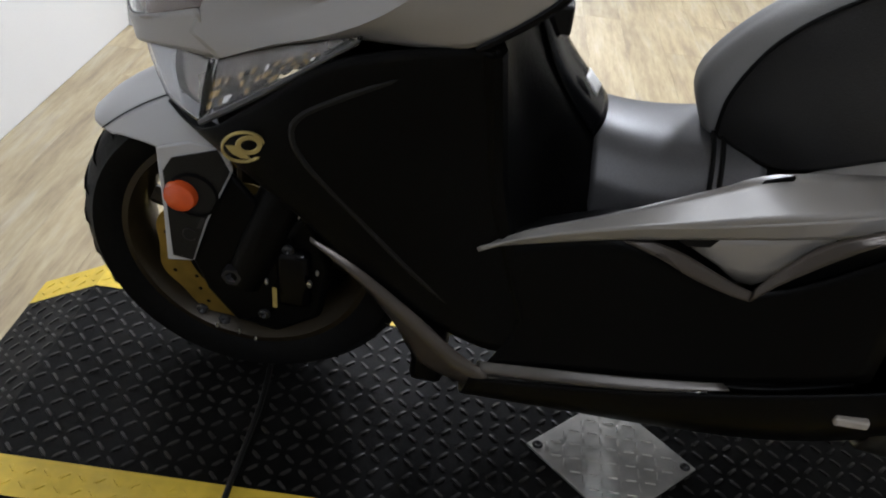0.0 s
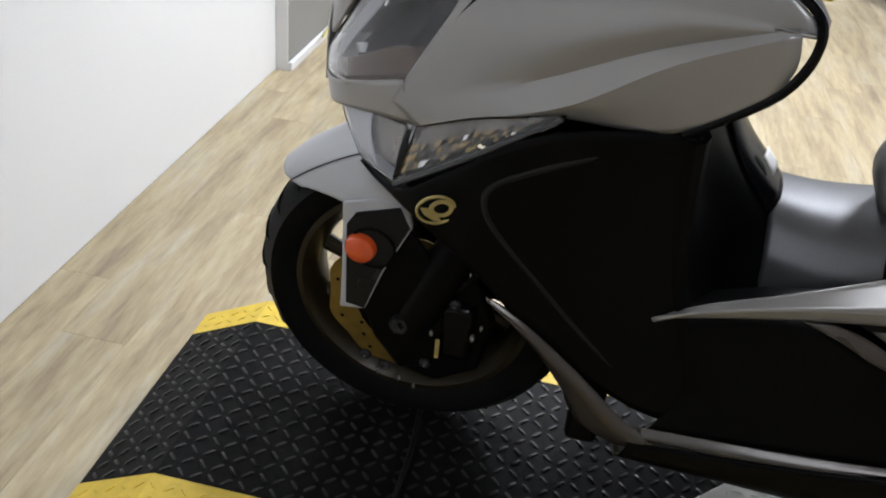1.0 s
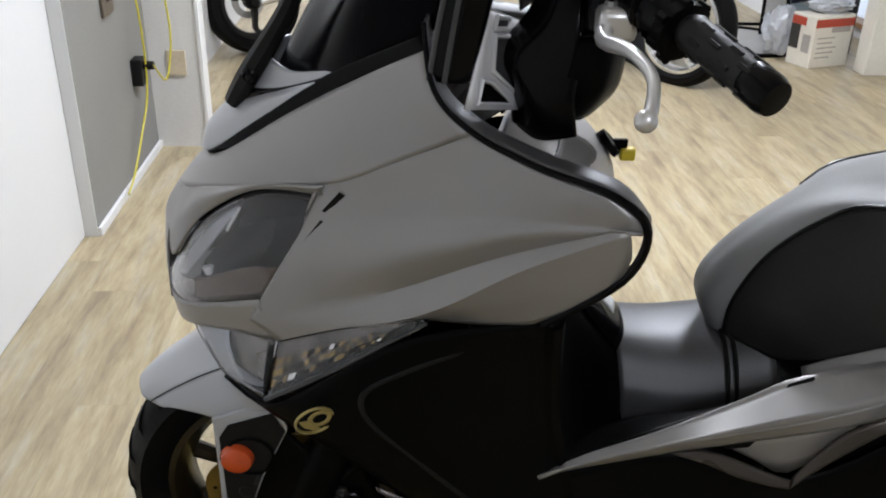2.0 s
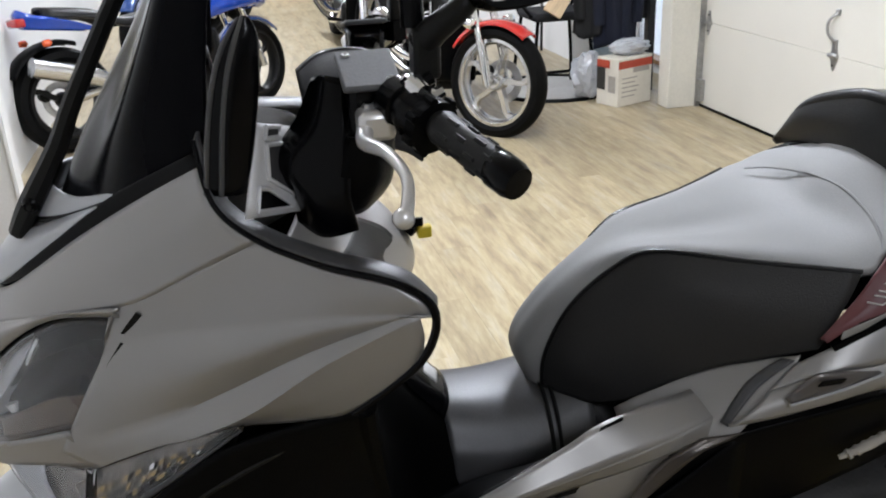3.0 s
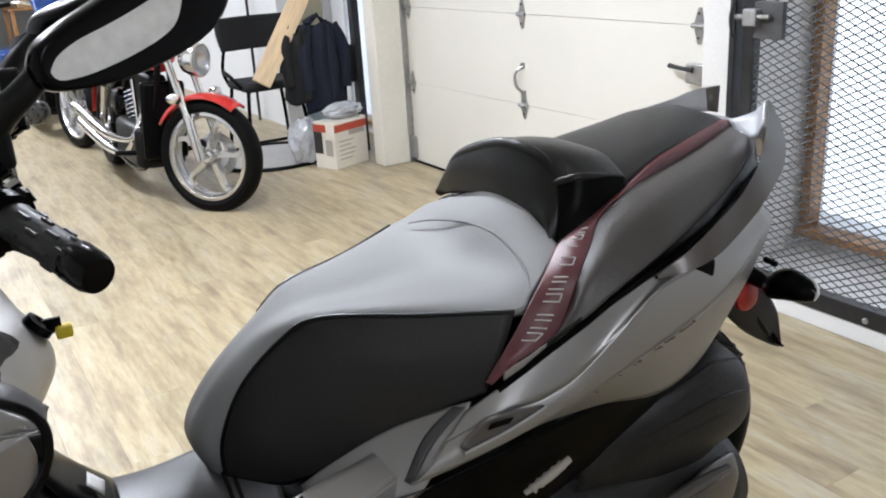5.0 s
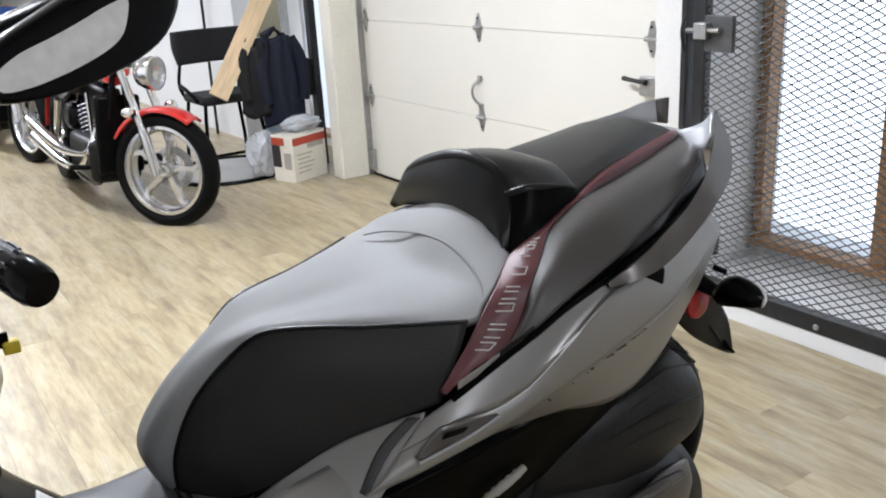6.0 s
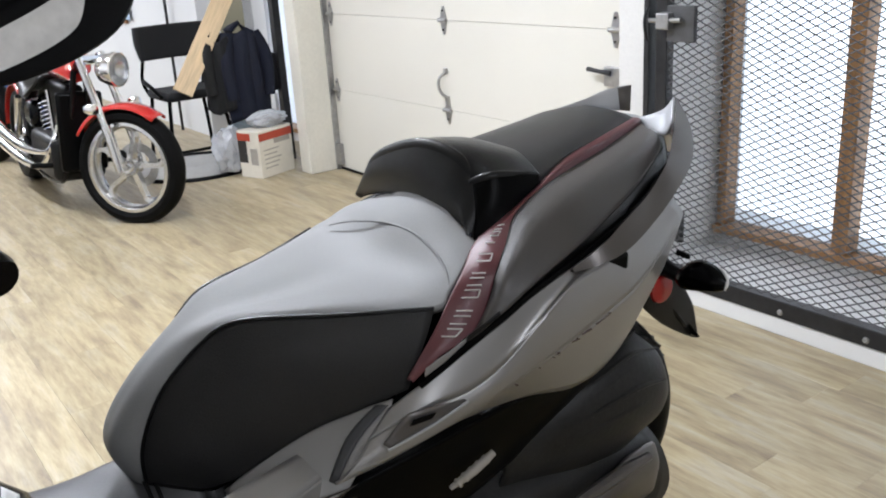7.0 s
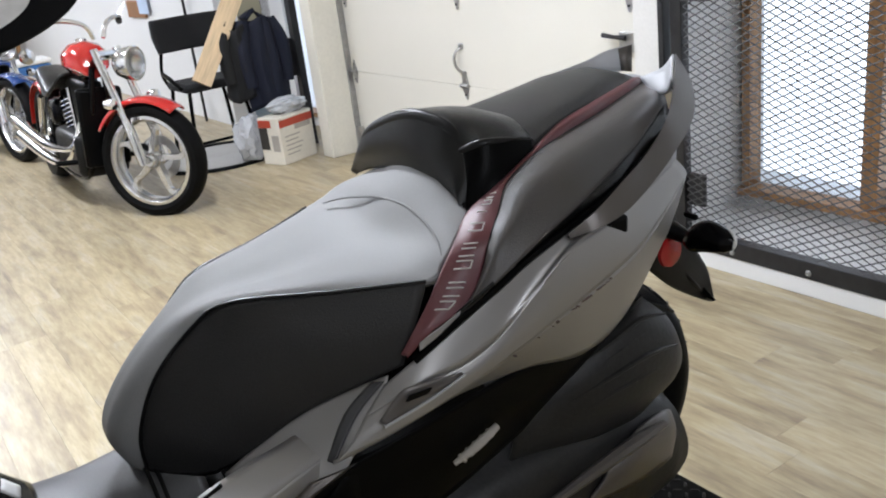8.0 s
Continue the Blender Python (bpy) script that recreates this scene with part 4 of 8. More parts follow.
# foot board with its sill, belly and lower fin
both("footboard", [[(0.125, -0.30, 0.385), (0.13, -0.15, 0.40), (0.14, 0.0, 0.42), (0.15, 0.12, 0.44)], [(0.19, -0.30, 0.37), (0.195, -0.15, 0.385), (0.20, 0.0, 0.405), (0.20, 0.12, 0.425)], [(0.245, -0.33, 0.352), (0.252, -0.15, 0.385), (0.255, 0.0, 0.40), (0.24, 0.12, 0.42)]], BLACK, "black ribbed rubber foot board")
for k in range(4):
    x0 = 0.205 + 0.011 * k
    part("tread_strip", rod([(x0, -0.30, 0.372 - 0.2 * (x0 - 0.2)), (x0 + 0.004, -0.15, 0.389 - 0.1 * (x0 - 0.2)), (x0 + 0.006, 0.02, 0.408 - 0.1 * (x0 - 0.2))], 0.0035, sides=5), RUBBER, S)
SILL = [
    [(0.238, -0.372, 0.352), (0.250, -0.27, 0.372), (0.256, -0.15, 0.388), (0.258, -0.05, 0.404)],
    [(0.246, -0.372, 0.340), (0.260, -0.27, 0.360), (0.266, -0.15, 0.377), (0.266, -0.04, 0.400)],
    [(0.240, -0.372, 0.325), (0.254, -0.27, 0.348), (0.260, -0.15, 0.366), (0.262, -0.05, 0.395)],
]
both("sill_trim", SILL, mat("satin_silver_trim", (0.11, 0.103, 0.097), 0.36, 0.7, vary=0.06), "satin silver sill trim")
both("belly_panel", [[(0.252, -0.38, 0.33), (0.262, -0.27, 0.35), (0.268, -0.10, 0.38), (0.262, 0.10, 0.42), (0.25, 0.30, 0.47)], [(0.235, -0.39, 0.28), (0.245, -0.27, 0.29), (0.25, -0.10, 0.30), (0.25, 0.10, 0.33), (0.24, 0.30, 0.40)], [(0.14, -0.40, 0.24), (0.16, -0.27, 0.22), (0.17, -0.10, 0.21), (0.17, 0.10, 0.22), (0.17, 0.30, 0.28)]], BLACK, "black belly panel")
FIN = [
    [(0.224, -0.612, 0.513), (0.232, -0.55, 0.485), (0.236, -0.47, 0.425), (0.240, -0.40, 0.365), (0.246, -0.355, 0.342)],
    [(0.228, -0.610, 0.507), (0.240, -0.545, 0.468), (0.246, -0.465, 0.402), (0.250, -0.40, 0.345), (0.252, -0.36, 0.325)],
    [(0.220, -0.605, 0.500), (0.226, -0.54, 0.445), (0.226, -0.485, 0.375), (0.222, -0.45, 0.315), (0.222, -0.40, 0.290)],
]
both("lower_fin", FIN, FIN_PAINT, "bronze grey lower fin")
both("fin_end", [[(0.226, -0.485, 0.375), (0.224, -0.47, 0.34), (0.222, -0.45, 0.312)], [(0.19, -0.485, 0.36), (0.185, -0.478, 0.325), (0.18, -0.455, 0.285)], [(0.13, -0.46, 0.35), (0.12, -0.45, 0.30), (0.12, -0.43, 0.25)]], CHARCOAL)
part("radiator", box(-0.16, 0.19, -0.47, -0.42, 0.24, 0.60), BLACK, S, "dark radiator behind the front wheel", bevel=0.01)

# badge: a ring and a crescent
BADGE = pose(0.2475, -0.686, 0.652, 0, 14, 20) @ Matrix.Diagonal((1, 0.8, 0.8, 1))
badge = part("badge", lathe([(0, 0.029), (0.003, 0.0295), (0.003, 0.0325), (0, 0.033)], BADGE, sides=36), GOLD, S, "round gold ring badge")
part("crescent", lathe([(0.001, 0.012), (0.0025, 0.0125), (0.0025, 0.0195), (0.001, 0.02)], BADGE @ Matrix.Translation((0, 0.008, 0.004)), sides=28), GOLD, badge)
part("wing_mark", prism([(-0.026, 0.006), (-0.012, 0.004), (0.0, -0.010), (0.010, -0.024), (-0.004, -0.022), (-0.018, -0.010)], 0.002, BADGE @ Matrix.Translation((0.001, 0, 0))), GOLD, badge, smooth=False)

# windscreen and its frame
SCREEN = [
    [(0.0, -0.77, 0.975), (0.065, -0.72, 0.995), (0.135, -0.65, 1.04), (0.185, -0.578, 1.10), (0.208, -0.540, 1.15)],
    [(0.0, -0.70, 1.11), (0.08, -0.67, 1.12), (0.15, -0.63, 1.15), (0.19, -0.57, 1.18), (0.20, -0.535, 1.21)],
    [(0.0, -0.60, 1.27), (0.08, -0.585, 1.28), (0.145, -0.575, 1.295), (0.178, -0.535, 1.31), (0.188, -0.515, 1.33)],
    [(0.0, -0.53, 1.44), (0.07, -0.52, 1.44), (0.13, -0.52, 1.44), (0.16, -0.495, 1.44), (0.168, -0.485, 1.44)],
]
screen = skin("windscreen", mirrored(SCREEN), SMOKED, "tall smoked black windscreen", 0.005, 6, 6)
GARNISH = [
    [(0.0, -0.838, 0.914), (0.058, -0.801, 0.939), (0.118, -0.702, 1.017), (0.173, -0.617, 1.079), (0.221, -0.549, 1.126)],
    [(0.0, -0.846, 0.921), (0.047, -0.820, 0.940), (0.099, -0.733, 1.012), (0.148, -0.657, 1.076), (0.212, -0.556, 1.140)],
]
skin("screen_garnish", mirrored(GARNISH), GLOSS, "gloss black strip under the screen", 0.003)
NOSE = [
    [(0.0, -0.850, 0.920), (0.045, -0.825, 0.936), (0.090, -0.748, 0.999), (0.135, -0.679, 1.060)],
    [(0.0, -0.838, 0.955), (0.036, -0.818, 0.963), (0.082, -0.752, 1.010), (0.130, -0.680, 1.058)],
    [(0.0, -0.800, 0.995), (0.030, -0.796, 0.994), (0.070, -0.741, 1.022), (0.125, -0.677, 1.057)],
]
skin("screen_nose", mirrored(NOSE), FENDER, "light silver screen nose piece")
BASE_LOW = [(0.0, -0.785, 1.003), (0.030, -0.779, 1.010), (0.068, -0.739, 1.023), (0.095, -0.706, 1.038), (0.127, -0.672, 1.058)]
BASE_HIGH = [(0.0, -0.755, 1.058), (0.050, -0.738, 1.057), (0.078, -0.713, 1.053), (0.110, -0.676, 1.064), (0.145, -0.637, 1.080)]
skin("screen_base", mirrored([BASE_LOW, BASE_HIGH]), FENDER, "light silver base of the screen", 0.003)
part("screen_bead", rod(BASE_LOW, 0.0035, sides=8, smooth=6), GLOSS, S, "black bead along the screen base")
strut = [(0.035, -0.795, 0.995), (0.042, -0.770, 1.035), (0.050, -0.722, 1.11), (0.058, -0.690, 1.17), (0.065, -0.60, 1.32)]
part("screen_rail", rod(strut, [0.012, 0.015, 0.012, 0.011, 0.010], sides=8), CHARCOAL, S, "dark screen rail")
# Black disc on the surface stands for a dark hole in the rail.
part("rail_hole", lathe([(0, 0), (0.005, 0.007), (0.002, 0.011), (0, 0.012)], pose(0.054, -0.768, 1.037, 0, 10, -20), sides=12), GLOSS, S, "black disc standing for the dark hole in the screen rail")
for f in (lambda r: r, flip):
    for a, b in (((0.191, -0.669, 0.921), (0.200, -0.645, 0.952)), ((0.187, -0.694, 0.876), (0.193, -0.669, 0.912))):
        a, b = Vector(a), Vector(b)
        slot = [a + Vector((0, -0.001, 0.002)), b + Vector((0, -0.003, 0.0)), b + Vector((0, 0.004, -0.004)), a + Vector((0, 0.004, -0.001))]
        bm = bmesh.new()
        lo = [bm.verts.new(f([[tuple(q)]])[0][0]) for q in slot]
        hi = [bm.verts.new(f([[tuple(q + Vector((0.0035, 0, 0.001)))]])[0][0]) for q in slot]
        bm.faces.new(hi)
        for i in range(4):
            bm.faces.new((lo[i], lo[(i + 1) % 4], hi[(i + 1) % 4], hi[i]))
        part("vent", bm, CHARCOAL, S, "slim dark vent slot", smooth=False)

# seat, backrest and tail
SEAT = [
    [(0.003, -0.118, 0.640), (0.018, -0.118, 0.641), (0.032, -0.114, 0.644), (0.046, -0.105, 0.648)],
    [(0.001, -0.142, 0.705), (0.022, -0.140, 0.707), (0.040, -0.128, 0.710), (0.052, -0.103, 0.715)],
    [(0.004, -0.112, 0.770), (0.022, -0.110, 0.772), (0.040, -0.095, 0.780), (0.056, -0.068, 0.792)],
    [(0.010, -0.045, 0.840), (0.028, -0.042, 0.842), (0.046, -0.027, 0.848), (0.064, -0.006, 0.853)],
    [(0.017, 0.025, 0.874), (0.045, 0.028, 0.879), (0.07, 0.038, 0.886), (0.088, 0.045, 0.884)],
    [(0.026, 0.125, 0.880), (0.07, 0.13, 0.888), (0.125, 0.145, 0.893), (0.155, 0.165, 0.884)],
    [(0.028, 0.24, 0.890), (0.09, 0.245, 0.894), (0.175, 0.265, 0.896), (0.222, 0.283, 0.886)],
    [(0.028, 0.300, 0.908), (0.09, 0.305, 0.908), (0.17, 0.316, 0.910), (0.214, 0.314, 0.900)],
    [(0.027, 0.345, 0.945), (0.09, 0.350, 0.942), (0.155, 0.355, 0.934), (0.200, 0.348, 0.921)],
    [(0.027, 0.390, 0.978), (0.09, 0.395, 0.972), (0.13, 0.402, 0.955), (0.168, 0.396, 0.940)],
]
skin("seat_top", mirrored(SEAT), VINYL, "light grey vinyl rider seat", 0.012, 5, 6)
SEAT_SIDE = [
    [(0.046, -0.105, 0.648), (0.052, -0.103, 0.715), (0.056, -0.068, 0.792), (0.064, -0.006, 0.853), (0.088, 0.045, 0.884), (0.155, 0.165, 0.884), (0.222, 0.283, 0.886)],
    [(0.070, -0.080, 0.645), (0.085, -0.078, 0.705), (0.092, -0.050, 0.765), (0.108, 0.0, 0.815), (0.142, 0.070, 0.842), (0.188, 0.170, 0.848), (0.232, 0.265, 0.858)],
    [(0.100, -0.045, 0.645), (0.118, -0.03, 0.685), (0.130, 0.0, 0.725), (0.146, 0.035, 0.76), (0.172, 0.095, 0.79), (0.206, 0.17, 0.808), (0.238, 0.245, 0.825)],
    [(0.118, -0.022, 0.655), (0.135, 0.0, 0.668), (0.150, 0.035, 0.69), (0.163, 0.070, 0.712), (0.183, 0.11, 0.736), (0.210, 0.165, 0.758), (0.238, 0.225, 0.782)],
]
skin("seat_side", SEAT_SIDE, VINYL_DARK, "charcoal vinyl seat side", 0.010, 5, 5)
skin("seat_side", flip([q[3:] for q in SEAT_SIDE]), VINYL_DARK, "charcoal vinyl seat side", 0.010, 5, 5)
for f in (lambda r: r, lambda r: flip([q[3:] for q in r])):
    part("piping", rod(f([SEAT_SIDE[0]])[0], 0.0032, sides=6, smooth=6), VINYL_BLACK, S, "black seat piping")
skin("seat_under", mirrored([[(-0.005, -0.118, 0.640), (0.04, -0.105, 0.645), (0.10, -0.045, 0.645), (0.118, -0.022, 0.655)], [(-0.005, 0.0, 0.655), (0.06, 0.0, 0.655), (0.12, 0.01, 0.66), (0.135, 0.03, 0.68)]]), BLACK)
step = [(-0.107, 0.290, 0.910), (-0.070, 0.312, 0.923), (-0.019, 0.330, 0.934), (0.017, 0.338, 0.939), (0.075, 0.3445, 0.940), (0.133, 0.342, 0.930), (0.177, 0.333, 0.918), (0.2035, 0.3215, 0.906)]
part("seat_welt", rod(step, [0.0012, 0.0018, 0.0022, 0.0022, 0.0022, 0.0022, 0.0022, 0.0012], sides=6, smooth=6), VINYL, S, "raised seam of the seat")
BACK_LOW = [(-0.190, 0.398, 0.912), (-0.14, 0.391, 0.934), (-0.08, 0.39, 0.953), (0.0, 0.39, 0.968), (0.06, 0.392, 0.970), (0.10, 0.395, 0.965), (0.13, 0.399, 0.955), (0.151, 0.402, 0.940)]
BACK_RIM = [(-0.186, 0.396, 0.935), (-0.130, 0.391, 1.004), (-0.066, 0.396, 1.040), (0.01, 0.408, 1.062), (0.075, 0.426, 1.050), (0.113, 0.430, 1.018), (0.141, 0.415, 0.977), (0.152, 0.403, 0.942)]
BACK_MID = [tuple((Vector(a) + Vector(b)) / 2 + Vector((0, -0.010, 0))) for a, b in zip(BACK_LOW, BACK_RIM)]
BACK_TOP = [
    BACK_RIM[:6],
    [(-0.165, 0.44, 0.975), (-0.122, 0.445, 1.014), (-0.06, 0.45, 1.043), (0.015, 0.458, 1.058), (0.08, 0.468, 1.051), (0.135, 0.455, 1.029)],
    [(-0.145, 0.49, 0.99), (-0.11, 0.495, 1.018), (-0.055, 0.50, 1.038), (0.012, 0.508, 1.049), (0.08, 0.515, 1.043), (0.140, 0.503, 1.023)],
    [(-0.125, 0.53, 1.005), (-0.10, 0.535, 1.020), (-0.05, 0.545, 1.028), (0.01, 0.553, 1.032), (0.07, 0.558, 1.029), (0.138, 0.545, 1.012)],
]
CHEEK = [
    [(0.113, 0.430, 1.018), (0.135, 0.455, 1.029), (0.140, 0.503, 1.023), (0.138, 0.545, 1.012)],
    [(0.141, 0.415, 0.977), (0.153, 0.443, 0.990), (0.154, 0.490, 0.999), (0.146, 0.540, 1.002)],
    [(0.152, 0.402, 0.940), (0.162, 0.430, 0.952), (0.164, 0.462, 0.972), (0.150, 0.535, 0.993)],
]
skin("backrest", [BACK_LOW, BACK_MID, BACK_RIM], VINYL_BLACK, "black padded rider backrest", 0.006, 6, 6)
skin("backrest_top", BACK_TOP, VINYL_BLACK, "black padded top of the backrest", 0.006, 6, 6)
part("backrest_piping", rod([(x - 0.03 * (x + 0.018), y + 0.006, z - 0.0075) for x, y, z in BACK_RIM], [0.007, 0.010, 0.011, 0.011, 0.011, 0.010, 0.009, 0.005], sides=14, smooth=8), VINYL_BLACK, S, "rounded front edge of the backrest")
skin("backrest_cheek", CHEEK, BLACK, "black side of the backrest", 0.006)
part("backrest_piping", rod([(x - 0.005, y, z - 0.005) for x, y, z in CHEEK[0]], [0.007, 0.008, 0.007, 0.005], sides=12, smooth=6), VINYL_BLACK, S, "rounded seam of the backrest")
PILLION = [
    [(-0.12, 0.43, 0.965), (-0.06, 0.43, 0.985), (0.02, 0.43, 0.99), (0.10, 0.44, 0.975), (0.150, 0.45, 0.958)],
    [(-0.11, 0.50, 0.995), (-0.06, 0.50, 1.010), (0.02, 0.50, 1.012), (0.09, 0.51, 1.002), (0.143, 0.515, 0.988)],
    [(-0.10, 0.53, 1.006), (-0.06, 0.54, 1.022), (0.02, 0.55, 1.026), (0.09, 0.555, 1.021), (0.136, 0.556, 1.008)],
    [(-0.112, 0.70, 1.022), (-0.07, 0.70, 1.033), (0.0, 0.67, 1.036), (0.07, 0.65, 1.030), (0.102, 0.64, 1.020)],
    [(-0.128, 0.784, 1.026), (-0.09, 0.79, 1.036), (-0.03, 0.778, 1.038), (0.025, 0.77, 1.031), (0.054, 0.765, 1.020)],
    [(-0.126, 0.853, 1.025), (-0.10, 0.86, 1.031), (-0.06, 0.872, 1.031), (-0.025, 0.885, 1.027), (-0.004, 0.895, 1.020)],
]
skin("pillion_seat", PILLION, VINYL_DARK, "charcoal vinyl passenger seat", 0.008)
part("far_band", sheet([[(-0.188, 0.40, 0.92), (-0.15, 0.48, 0.985), (-0.112, 0.55, 1.004), (-0.120, 0.70, 1.018), (-0.136, 0.784, 1.020)], [(-0.215, 0.41, 0.91), (-0.18, 0.49, 0.97), (-0.145, 0.56, 0.985), (-0.145, 0.70, 1.0), (-0.150, 0.784, 1.005)]], 5, 3), MAROON, S, "maroon vinyl band on the other side of the seat", thick=0.005)
BAND = [
    [(0.243, 0.22, 0.803), (0.242, 0.244, 0.831), (0.237, 0.275, 0.864), (0.226, 0.306, 0.897), (0.207, 0.344, 0.924), (0.172, 0.391, 0.945), (0.164, 0.45, 0.968), (0.140, 0.54, 0.998), (0.107, 0.625, 1.017), (0.053, 0.765, 1.021), (-0.004, 0.895, 1.020)],
    [(0.252, 0.225, 0.800), (0.260, 0.262, 0.830), (0.262, 0.325, 0.854), (0.252, 0.357, 0.890), (0.24, 0.38, 0.924), (0.214, 0.418, 0.950), (0.185, 0.457, 0.977), (0.160, 0.532, 0.998), (0.126, 0.620, 1.003), (0.082, 0.738, 1.006), (0.012, 0.905, 1.012)],
]
BAND = [BAND[0], [tuple((Vector(a) + Vector(b)) / 2 + Vector((0.003, 0, 0.004))) for a, b in zip(*BAND)], BAND[1]]
skin("maroon_band", BAND, MAROON, "maroon vinyl side band of the seat", 0.006)
SEAT_LINE = [(0.262, 0.290, 0.833), (0.268, 0.333, 0.857), (0.270, 0.372, 0.875), (0.270, 0.412, 0.894), (0.264, 0.470, 0.910), (0.256, 0.530, 0.924), (0.236, 0.600, 0.933), (0.195, 0.710, 0.946), (0.125, 0.855, 0.972)]
bulge = (0.0, 0.008, 0.013, 0.016, 0.020, 0.024, 0.026, 0.026, 0.020)
HAUNCH = [
    BAND[2][2:],
    [tuple(Vector(a).lerp(Vector(b), 0.33) + Vector((k, 0, k * 0.7))) for a, b, k in zip(BAND[2][2:], SEAT_LINE, bulge)],
    [tuple(Vector(a).lerp(Vector(b), w) + Vector((k, 0, k * 0.45))) for a, b, k, w in zip(BAND[2][2:], SEAT_LINE, bulge, (0.96, 0.95, 0.93, 0.91, 0.88, 0.84, 0.78, 0.70, 0.58))],
    SEAT_LINE,
]
skin("seat_haunch", HAUNCH[:3], VINYL_BROWN, "brown grey vinyl side of the passenger seat", 0.006)
# Lower part of the haunch is black to stand for the dark gap.
skin("seat_gap_shade", HAUNCH[2:], VINYL_BLACK, "black strip painted as the shaded gap under the passenger seat", 0.006)
skin("seat_tail", [[q[-1] for q in HAUNCH], [(-0.03, 0.915, 1.005), (0.03, 0.925, 0.99), (0.06, 0.92, 0.97), (0.07, 0.90, 0.955)]], VINYL_BLACK, "dark rear end of the passenger seat", 0.005)
part("band_seam", rod(BAND[2][1:], 0.0010, sides=6, smooth=6), VINYL_BLACK, S, "dark seam under the band")
skin("seat_wedge", [[(0.257, 0.243, 0.819), (0.263, 0.285, 0.838), (0.268, 0.333, 0.862), (0.273, 0.40, 0.891)], [(0.259, 0.241, 0.807), (0.265, 0.285, 0.829), (0.270, 0.335, 0.857), (0.273, 0.40, 0.888)]], PAINT, "thin grey strip under the seat", 0.003)
# printed letters on the band, as plain bars
def band_point(u, v):
    rows = [spline(r, 8) for r in BAND]
    k = min(int(u * (len(rows[0]) - 1)), len(rows[0]) - 2)
    f = u * (len(rows[0]) - 1) - k
    a = [r[k].lerp(r[k + 1], f) for r in rows]
    return spline(a, 10)[int(v * 20)]


for k in range(11):
    if k == 7:
        continue
    small = 0.62 if k > 7 else 1.0
    u0 = 0.165 + 0.043 * k if k < 7 else 0.462 + 0.026 * (k - 7)
    wide = 0.026 * small
    lo_v, hi_v = 0.5 - 0.19 * small, 0.5 + 0.19 * small
    quad = [band_point(u0, lo_v), band_point(u0 + wide, lo_v), band_point(u0 + wide * 1.1, hi_v), band_point(u0 + wide * 0.1, hi_v)]
    up = Vector((0.003, 0, 0.003))
    quad = [q + up for q in quad]
    strokes = [(quad[0], quad[3])] if k % 3 == 2 else [(quad[0], quad[3]), (quad[1], quad[2])]
    if k % 3 == 0:
        strokes.append((quad[3], quad[2]))
    bm = bmesh.new()
    for a, b in strokes:
        rod([a, b], 0.0012 * (0.5 + 0.5 * small), bm, sides=5, smooth=1)
    part("print_bar", bm, LETTER, S, "pale printed mark", smooth=False)

TAIL_TOP = [(0.240, 0.19, 0.765), (0.254, 0.241, 0.797), (0.266, 0.333, 0.847), (0.269, 0.412, 0.884), (0.258, 0.524, 0.913), (0.240, 0.595, 0.921), (0.205, 0.688, 0.931), (0.130, 0.87, 0.955)]
TAIL_FOLD = [(0.250, 0.15, 0.735), (0.272, 0.224, 0.765), (0.284, 0.293, 0.776), (0.289, 0.352, 0.800), (0.289, 0.418, 0.847), (0.282, 0.491, 0.889), (0.262, 0.60, 0.903), (0.185, 0.81, 0.925)]
TAIL_CREASE = [(0.262, 0.103, 0.698), (0.274, 0.157, 0.708), (0.286, 0.243, 0.729), (0.294, 0.336, 0.757), (0.294, 0.44, 0.788), (0.282, 0.564, 0.819), (0.260, 0.67, 0.847), (0.200, 0.82, 0.901)]
TAIL_LOW = [(0.254, 0.095, 0.686), (0.262, 0.163, 0.698), (0.268, 0.235, 0.716), (0.270, 0.332, 0.722), (0.266, 0.421, 0.713), (0.255, 0.536, 0.686), (0.240, 0.64, 0.712), (0.190, 0.79, 0.80)]
for f in (lambda r: r, flip):
    bm = sheet(f([TAIL_TOP, TAIL_FOLD]), 6, 5)
    sheet(f([TAIL_FOLD, [tuple((Vector(a) + Vector(b)) / 2 + Vector((0.004, 0, 0))) for a, b in zip(TAIL_FOLD, TAIL_CREASE)], TAIL_CREASE]), 6, 4, bm)
    part("tail_panel", bm, PAINT, S, "matte silver tail side panel with a sharp fold", thick=0.005)
    part("tail_panel_lower", sheet(f([TAIL_CREASE, [tuple((Vector(a) + Vector(b)) / 2 + Vector((0.002, 0, 0))) for a, b in zip(TAIL_CREASE, TAIL_LOW)], TAIL_LOW]), 6, 4), PAINT, S, "matte silver lower tail side panel", thick=0.005)
both("seat_gap", [[(0.222, 0.22, 0.79), (0.238, 0.34, 0.835), (0.236, 0.52, 0.90), (0.20, 0.72, 0.955), (0.11, 0.93, 0.97)], [(0.222, 0.21, 0.75), (0.236, 0.34, 0.80), (0.232, 0.52, 0.86), (0.196, 0.72, 0.915), (0.10, 0.93, 0.93)]], BLACK)
# Recess shading is painted: darker sheet, black slot and pale lit edge, all proud.
part("tail_recess_shade", sheet([[(0.274, 0.160, 0.737), (0.277, 0.192, 0.768), (0.280, 0.214, 0.774), (0.287, 0.291, 0.768)], [(0.282, 0.166, 0.732), (0.286, 0.205, 0.742), (0.289, 0.238, 0.749), (0.290, 0.287, 0.764)]], 4, 3), PAINT_GREY_SHADED, S, "dark sheet painted as the shaded recess in the tail panel", thick=0.0012)
